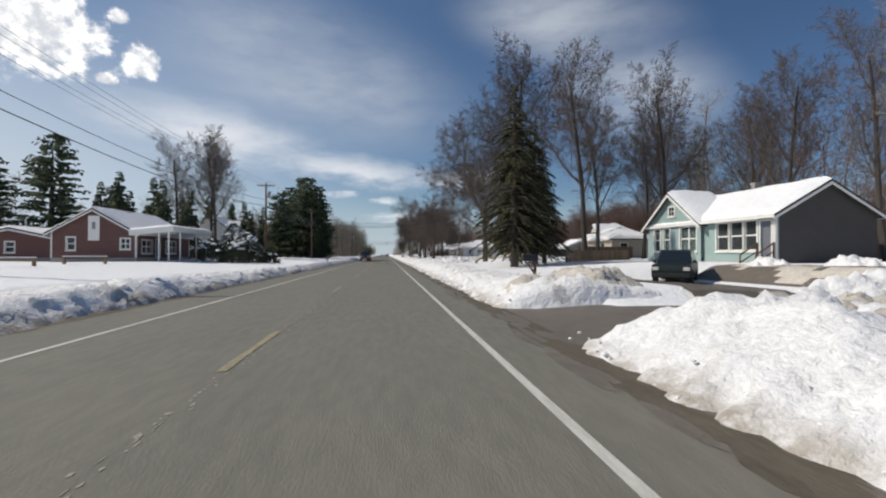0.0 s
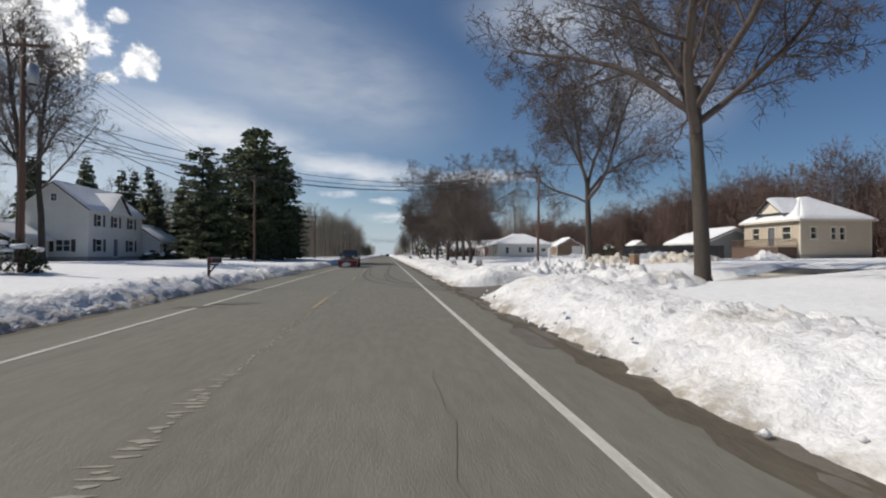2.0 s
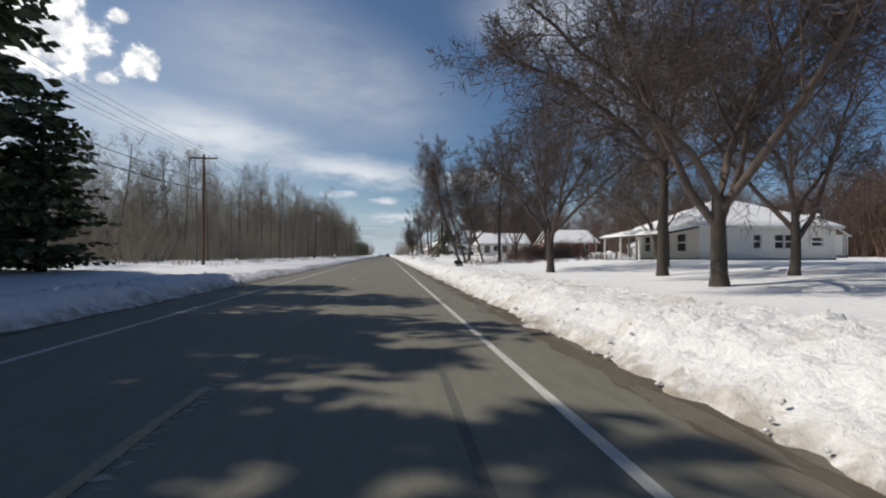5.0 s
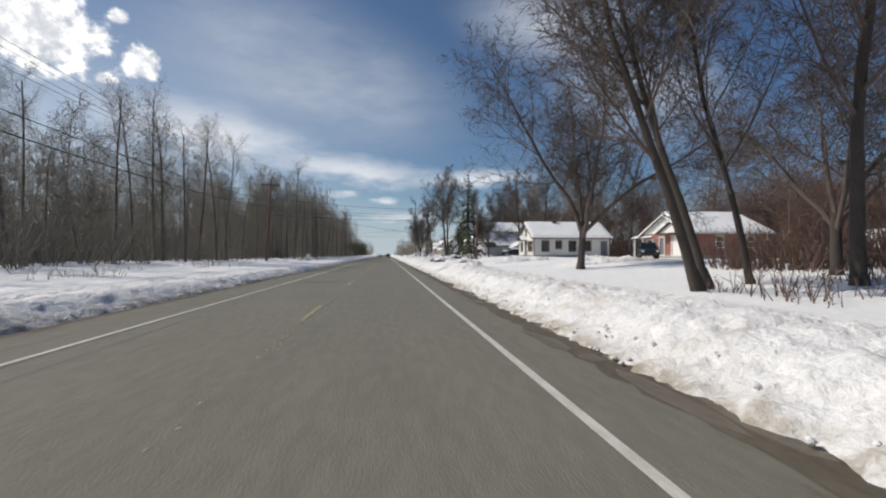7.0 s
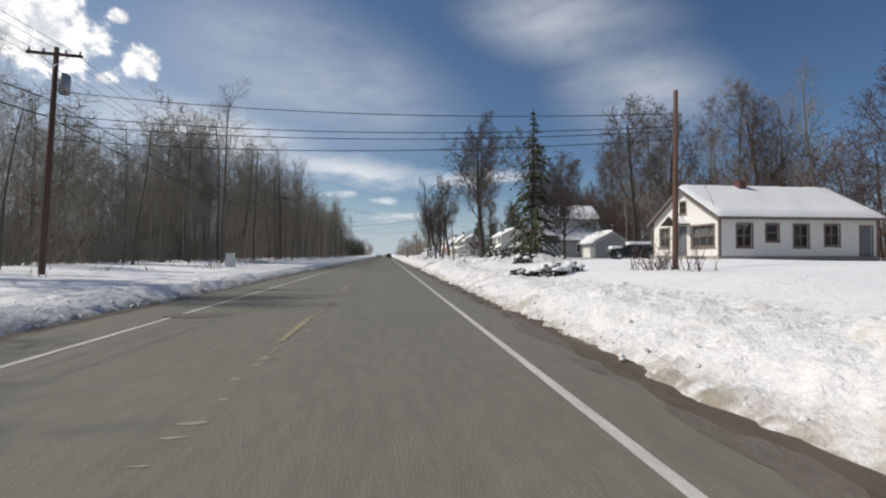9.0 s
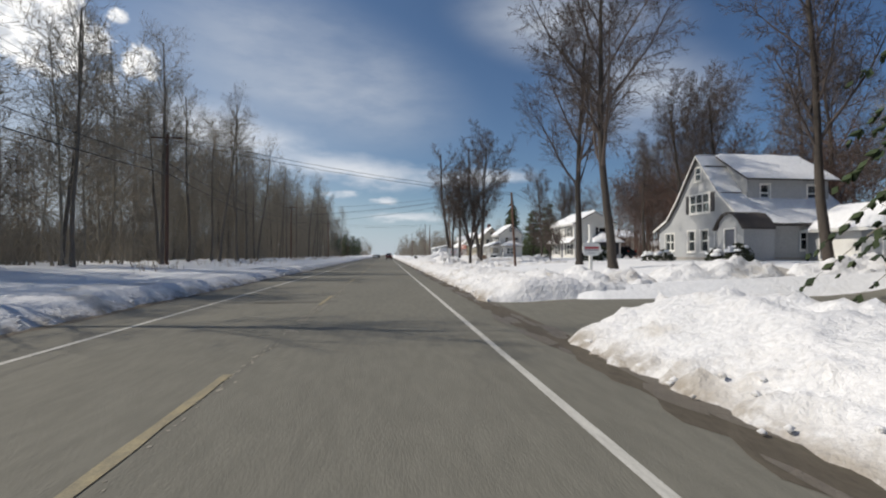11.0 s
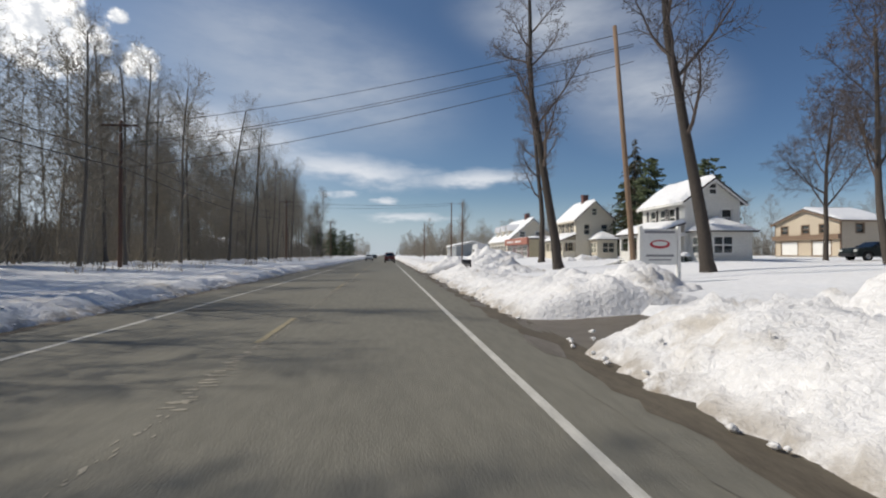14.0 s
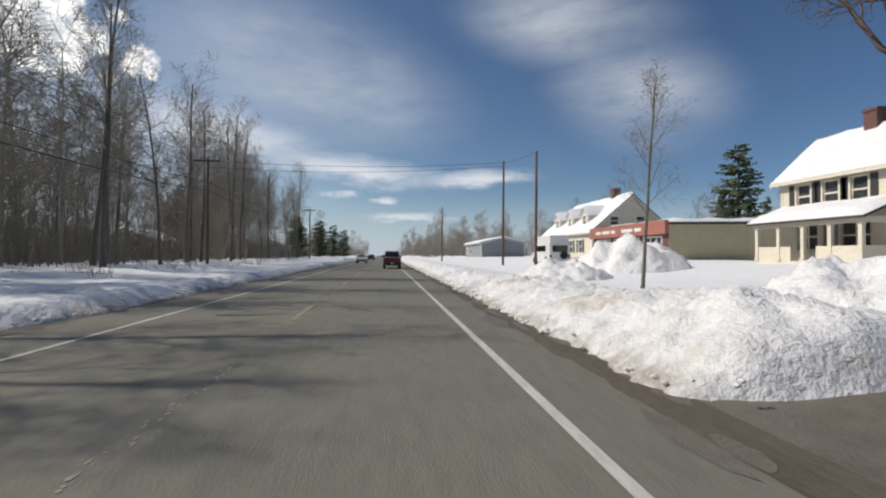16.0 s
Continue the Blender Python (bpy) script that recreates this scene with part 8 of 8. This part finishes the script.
# left: the tall tree by the white house and the edge of the wood
for x, y, v, turn, s in [(-30, 85, 0, 0, 1.45), (-33, 92, 1, 70, 1.45), (-37, 88, 2, 130, 1.35)]:
    ascending[v].plant(x, y, turn, s)
r = random.Random(3)
for k in range(84):
    y = 138 + k * 3.5 + r.uniform(-1.5, 1.5)
    x = -17.5 - r.random() ** 1.5 * 9 if y > 215 else -19.0 - r.random() * 7
    if y < 150:
        x -= 9
    forest[k % 5].plant(x, y, r.uniform(0, 360), r.uniform(0.5, 0.75) if y < 232 else r.uniform(0.86, 1.12))
for x, y, v, turn, s in [(-20.8, 205.5, 1, 0, 0.92), (-22, 203, 2, 90, 0.95), (-24, 199, 3, 30, 0.9), (-23, 195, 0, 10, 0.95), (-19.3, 203.9, 4, 200, 0.85), (-26, 197, 1, 70, 0.95), (-25, 192, 2, 10, 0.9)]:
    forest[v].plant(x, y, turn, s)


# tall trees standing behind and between the houses
r = random.Random(14)
n = 0
while n < 46:
    x, y = r.uniform(27, 48), r.choice((r.uniform(8, 130), r.uniform(140, 215), r.uniform(215, 300)))
    if free(x, y, 2.5) and not (58 < y < 128 and x < 47) and not (174 < y < 216 and x < 42):
        turn, s = r.uniform(0, 360), r.uniform(0.72, 1.08)
        if not (127 < y < 156 and x < 50):
            forest[n % 5].plant(x, y, turn, s, label="tall leafless tree behind the houses")
        n += 1
for x, y, v, turn, s in [(31, 25, 2, 60, 1.0), (34, 35, 0, 90, 1.1), (27.5, 46.5, 1, 150, 1.0), (34, 53, 0, 40, 1.15), (38, 43, 1, 230, 1.15)]:
    ascending[v].plant(x, y, turn, s)
for x, y, v, turn, s in [(41, 57, 2, 10, 1.1), (43, 49, 0, 170, 1.15), (31, 263, 0, 30, 1.15), (34.5, 270, 2, 130, 1.2), (37, 257, 1, 220, 1.2), (33, 279, 1, 10, 1.0)]:
    ascending[v].plant(x, y, turn, s)


def joined_wood(name, seed, count, spot, heights, form, label, twig, variants=5, girth=0.11, thin=0.022):
    """A wood too deep to count: many trees in one mesh."""
    r = random.Random(seed)
    kinds = []
    for k in range(variants):
        t = Geo()
        plan, up, wander, share, fork = PLANS[form]
        q = random.Random(seed * 100 + k)
        grow(q, t, t, Vector((0, 0, -0.3)), Vector((0, 0, 1)), 16 * share, girth, 0, len(plan) - 1, plan, up, wander, thin, fork)
        kinds.append((np.array(t.v), t.f))
    vs, tri, quad, n = [], [], [], 0
    faces = []
    for k in range(count):
        v, f = kinds[k % variants]
        x, y = spot(r)
        while not free(x, y):
            x, y = spot(r)
        s, a = r.uniform(*heights) / 16, r.uniform(0, 6.28)
        c, d = math.cos(a) * s, math.sin(a) * s
        m = np.array([[c, -d, 0], [d, c, 0], [0, 0, s]])
        vs.append(v @ m.T + np.array([x, y, land(x, y)]))
        faces += [tuple(i + n for i in q) for q in f]
        n += len(v)
    g = Geo()
    g.v, g.f = np.concatenate(vs).tolist(), faces
    return tagged(g.obj(name, twig, smooth=True), label, "woods", kind="stuff")


joined_wood("woods", 5, 215, lambda r: (-20.5 - r.random() * 26, r.uniform(234, 425)), (12, 19), "pole", "dense leafless wood along the road", TWIG)
joined_wood("woods", 14, 100, lambda r: (-33 - r.random() * 26, r.uniform(140, 440)), (10, 17), "far", "depth of the leafless wood along the road", LIMB, thin=0.024)
joined_wood("woods", 11, 160, lambda r: (-22 - r.random() ** 0.8 * 28, r.uniform(136, 236)), (7.5, 13), "far", "low leafless wood along the road", TWIG)
joined_wood("woods", 6, 170, lambda r: (lambda y: (r.uniform(34, 66) if not 40 < y < 156 else r.uniform(53, 76), y))(r.uniform(12, 305)), (10, 16), "round", "dense reddish leafless wood behind the houses", REDTWIG, thin=0.022)
joined_wood("woods", 7, 150, lambda r: (r.choice((-1, 1, 1)) * r.uniform(14, 70) - 2, 440 + r.random() ** 1.4 * 400), (10, 15), "far", "distant leafless trees along the road", TWIG, thin=0.035)
joined_wood("woods", 12, 80, lambda r: (r.uniform(53, 70), r.uniform(70, 150)), (13, 18), "round", "reddish leafless trees behind the yards", REDTWIG, thin=0.022)
joined_wood("woods", 13, 28, lambda r: (r.uniform(33, 50), r.uniform(252, 300)), (13, 18), "round", "reddish leafless trees behind the white houses", REDTWIG, thin=0.022)
joined_wood("woods", 8, 36, lambda r: (r.uniform(34, 50), r.uniform(205, 285)), (12, 17), "round", "leafless trees behind the houses", REDTWIG, thin=0.022)


def brush(name, seed, count, spot, height, label, mat, stems=14):
    """Thickets of bare shoots."""
    r = random.Random(seed)
    g = Geo()
    for k in range(count):
        x, y = spot(r)
        while not free(x, y, 1.0):
            x, y = spot(r)
        z = land(x, y)
        h = height * r.uniform(0.5, 1.25)
        for i in range(stems):
            a, l = r.uniform(0, 6.28), r.uniform(0.1, 0.62)
            b = Vector((x + r.uniform(-0.6, 0.6), y + r.uniform(-0.6, 0.6), z - 0.1))
            d = Vector((math.cos(a) * l, math.sin(a) * l, 1)).normalized()
            e = b + d * h * r.uniform(0.6, 1.1)
            w = 0.012 + 0.007 * height
            g.tube([b, e], [w, 0.0], 3)
            for j in range(4):
                p = b.lerp(e, r.uniform(0.25, 0.95))
                o = rnd3(r, 1.0).normalized() * w * 0.7
                g.face(p - o, p + o, p + (d + rnd3(r, 0.9)).normalized() * h * r.uniform(0.2, 0.42))
    return tagged(g.obj(name, mat), label, "brush", kind="stuff")


brush("undergrowth", 20, 1000, lambda r: (-31 - r.random() * 22, r.uniform(136, 440)), 7.0, "dense leafless thicket deep in the wood", TWIG, 8)
brush("undergrowth", 11, 1900, lambda r: (-19.5 - r.random() ** 0.8 * 26, r.uniform(134, 430)), 4.2, "tangled leafless undergrowth at the foot of the wood", TWIG, 10)
joined_wood("woods", 15, 120, lambda r: (r.uniform(54, 78), r.uniform(120, 215)), (11, 16), "round", "dense brown leafless wood behind the yards", REDTWIG, thin=0.024)
brush("undergrowth", 21, 900, lambda r: (53 + r.random() * 24, r.uniform(60, 215)), 8.0, "tall brown leafless thicket behind the yards", REDTWIG, 8)
brush("undergrowth", 12, 1300, lambda r: (lambda y: ((40 if not 40 < y < 156 else 53) + r.random() * 28, y))(r.uniform(15, 310)), 6.0, "reddish leafless thicket behind the houses", REDTWIG, 8)
brush("brushwood", 13, 80, lambda r: (8.5 + r.random() ** 1.3 * 16, r.uniform(146, 159)), 0.85, "bare bushes under the roadside trees", REDTWIG, 9)
brush("brushwood", 17, 120, lambda r: (16.5 + r.random() * 8, r.uniform(157, 170)), 2.3, "tall reddish bare bushes behind the roadside trees", REDTWIG, 12)
brush("weeds", 14, 160, lambda r: (-r.uniform(12.5, 17), r.uniform(140, 400)), 0.8, "dry stalks standing out of the snow", DRYGRASS, 5)
brush("brushwood", 15, 14, lambda r: (r.uniform(14.5, 16.5), r.uniform(47.5, 50.5)), 0.9, "small bare bush in the snowy yard", REDTWIG, 9)
brush("brushwood", 16, 9, lambda r: (r.uniform(9.6, 10.8), r.uniform(200.2, 203.0)), 1.3, "small bare bush at the foot of the pole", REDTWIG, 7)


def conifer(name, seed, height, radius, label, group, foot=0.06, mat=None, droop=0.25, ragged=0.3, taper=0.85, rings=30, spray=0.55, gap=0.42, slim=0.26):
    """A needle tree: whorls of drooping boughs, each set with many small sprays."""
    r = random.Random(seed)
    mat = mat or NEEDLE
    trunk, boughs, leaf = Geo(), Geo(), Geo()
    trunk.tube([Vector((0, 0, -0.4)), Vector((0, 0, height * 0.5)), Vector((0.05, 0, height))], [radius * 0.075 + 0.04, radius * 0.045 + 0.03, 0.015], 8)
    for k in range(rings):
        f = foot + (1 - foot) * (k + r.random() * 0.6) / rings
        z = f * height
        reach = radius * max(0.03, (1 - f)) ** taper * (1.08 - 0.35 * max(0.0, 0.18 - f) / 0.18)
        for j in range(7 if f < 0.8 else 5):
            a = r.uniform(0, 6.28)
            l = reach * r.uniform(1 - ragged, 1.1)
            if r.random() < 0.08:
                continue
            out = Vector((math.cos(a), math.sin(a), 0))
            p = [Vector((0, 0, z)), Vector((0, 0, z + 0.04 * l)) + out * l * 0.5 - Vector((0, 0, droop * l * 0.25)), Vector((0, 0, z)) + out * l - Vector((0, 0, droop * l * 0.75))]
            boughs.tube(p, [0.03 + l * 0.008, 0.02, 0.0], 3)
            n = max(3, int(l / gap))
            side = Vector((-out.y, out.x, 0))
            for i in range(n):
                t = 0.18 + 0.85 * (i + r.random() * 0.6) / n
                q = p[0].lerp(p[1], t * 2) if t < 0.5 else p[1].lerp(p[2], min(1.05, t * 2 - 1))
                for sgn in (-1, 1):
                    s = spray * r.uniform(0.7, 1.35) * (1.15 - 0.45 * t) * min(1.0, 0.5 + l / 3)
                    d = (out * r.uniform(0.3, 0.9) + side * sgn * r.uniform(0.5, 1.0) + Vector((0, 0, r.uniform(-0.75, 0.10) - droop * 0.6))).normalized()
                    w = d.cross(Vector((0, 0, 1))).normalized() * s * slim
                    u = Vector((0, 0, s * r.uniform(0.08, 0.2)))
                    i0 = len(leaf.v)
                    e = q + d * s
                    leaf.v += [tuple(q), tuple(q + d * s * 0.45 + w + u), tuple(e), tuple(q + d * s * 0.45 - w - u), tuple(q + d * s * 0.5 - Vector((0, 0, s * 0.32)))]
                    leaf.f += [(i0, i0 + 1, i0 + 2), (i0, i0 + 2, i0 + 3), (i0, i0 + 4, i0 + 2)]
    ob = thing(name, Matrix.Identity(4), label, "tree", group)
    trunk.obj("trunk", BARK, ob, smooth=True)
    tagged(boughs.obj("bough", TWIG, ob, smooth=True), kind="stuff")
    tagged(leaf.obj("needles", mat, ob), kind="stuff")
    return ob


spruce = Kind(lambda: conifer("spruce_tree", 61, 16.5, 4.3, "tall dark green spruce with drooping boughs", "spruces", foot=0.13, droop=0.6, rings=58, spray=0.36, gap=0.14, taper=0.66, slim=0.16, ragged=0.72, mat=SPRUCE))
pine = [Kind(lambda s=s: conifer("pine_tree", s, 18, 5.4, "large dense dark pine by the road", "pines", mat=PINE, droop=-0.12, ragged=0.6, taper=0.38, rings=33, spray=0.90, gap=0.46, foot=0.03, slim=0.2)) for s in (63, 64)]
fir = Kind(lambda: conifer("fir_tree", 66, 11, 2.3, "dark pointed fir behind the house", "firs", mat=PINE, droop=0.2, rings=32, spray=0.72, gap=0.36, taper=0.8, slim=0.22))
openspruce = Kind(lambda: conifer("spruce_tree", 69, 17.5, 5.2, "thin spruce with sparse sagging boughs", "spruces", droop=0.9, rings=22, spray=0.46, gap=0.36, taper=0.9, ragged=0.5, foot=0.12))
spruce.plant(10.0, 35.2, 0, 0.96, 0.88)
spruce.plant(12.2, 36.8, 200, 0.74)
spruce.plant(14.2, 40.2, 130, 0.62)
spruce.plant(12.6, 44.0, 60, 0.72)
for x, y, v, turn, s, t in [(-23.5, 105.5, 1, 70, 0.85, 0.8), (-19, 113.5, 0, 0, 1.0, 1.08), (-17.5, 119, 1, 40, 0.95, 1.0), (-21, 117, 0, 100, 1.0, 1.12), (-18.5, 125, 1, 200, 1.0, 1.02), (-20.5, 130.5, 0, 260, 0.95, 0.98), (-25, 122, 1, 20, 1.0, 1.0),
                            (-17.0, 131, 1, 90, 0.6, 0.5), (-15.8, 116, 0, 40, 0.5, 0.42), (-24, 110, 1, 10, 0.7, 0.66), (-16.5, 110.5, 0, 70, 0.45, 0.40)]:
    pine[v].plant(x, y, turn, s, t)
for x, y, s in [(-29, 113, 1.1), (-31, 110, 1.0), (-33, 112, 1.2), (-35, 109, 1.1), (-37, 116, 1.2), (-39, 108, 1.15), (-41, 112, 1.3), (-44, 106, 1.2), (-46, 110, 1.3), (-27, 118, 1.1), (-52, 95, 1.3), (-50, 90, 1.2), (-48, 84, 1.2), (-45, 87, 1.1), (-43, 80, 1.1), (-41, 76, 1.0), (-30, 66, 1.0), (-33, 70, 1.08), (-36, 67, 1.1), (-28, 70, 0.9),
                (-47, 101, 1.1), (-56, 104, 1.2)]:
    fir.plant(x, y, x * 37 % 360, s)
for x, y, v, s, t in [(-41, 62, 0, 0.85, 0.88), (-46.5, 60, 1, 0.75, 0.68), (-52, 65, 0, 0.7, 0.66), (-50, 54, 0, 0.7, 0.56), (-55, 60, 1, 0.7, 0.58), (-60, 52, 0, 0.7, 0.55)]:
    pine[v].plant(x, y, 50, s, t, label="broad dark pine behind the brick building")
pine[1].plant(56, 378, 20, 0.9, 1.0, label="tall dark pine far behind the shop")
fir.plant(49, 373, 70, 0.9)
openspruce.plant(15.3, 233.0, 0, 0.95, 1.0)
pine[0].plant(27.5, 322.5, 0, 0.5, 0.60, label="dark pine between two houses")
pine[1].plant(31, 318.0, 80, 0.55, 0.55, label="dark pine between two houses")
spruce.plant(29.0, 327.8, 30, 0.86, 0.86, label="tall dark spruce between two houses")
for x, y, s in [(46, 352, 1.0), (41, 356, 0.62), (47, 346, 0.9), (49.5, 341, 0.75)]:
    fir.plant(x, y, 40, s)
for x, y, s in [(-22, 430, 0.75), (-25, 442, 0.8), (-20, 452, 0.8), (-18, 470, 0.8), (-24, 480, 0.8), (-17, 500, 0.8)]:
    pine[1].plant(x, y, y % 90, s * 0.8, s * 0.75, label="distant dark pine beside the road")

joined_wood("woods", 9, 45, lambda r: (r.uniform(40, 120), r.uniform(330, 480)), (8, 13), "far", "distant leafless wood behind the shop", TWIG)
brush("undergrowth", 17, 500, lambda r: (r.uniform(45, 110), r.uniform(360, 470)), 6.0, "distant leafless thicket behind the shop", TWIG, 8)
brush("undergrowth", 18, 700, lambda r: (r.choice((-1, 1)) * r.uniform(16, 60) - 4, 440 + r.random() ** 1.4 * 420), 8.0, "distant leafless thicket along the road", TWIG, 8)
brush("undergrowth", 19, 260, lambda r: (-r.uniform(42, 75), r.uniform(20, 140)), 6.0, "leafless thicket behind the houses", TWIG, 8)
joined_wood("woods", 10, 36, lambda r: (-r.uniform(50, 85), r.uniform(15, 140)), (9, 14), "far", "leafless trees far behind the houses", TWIG)
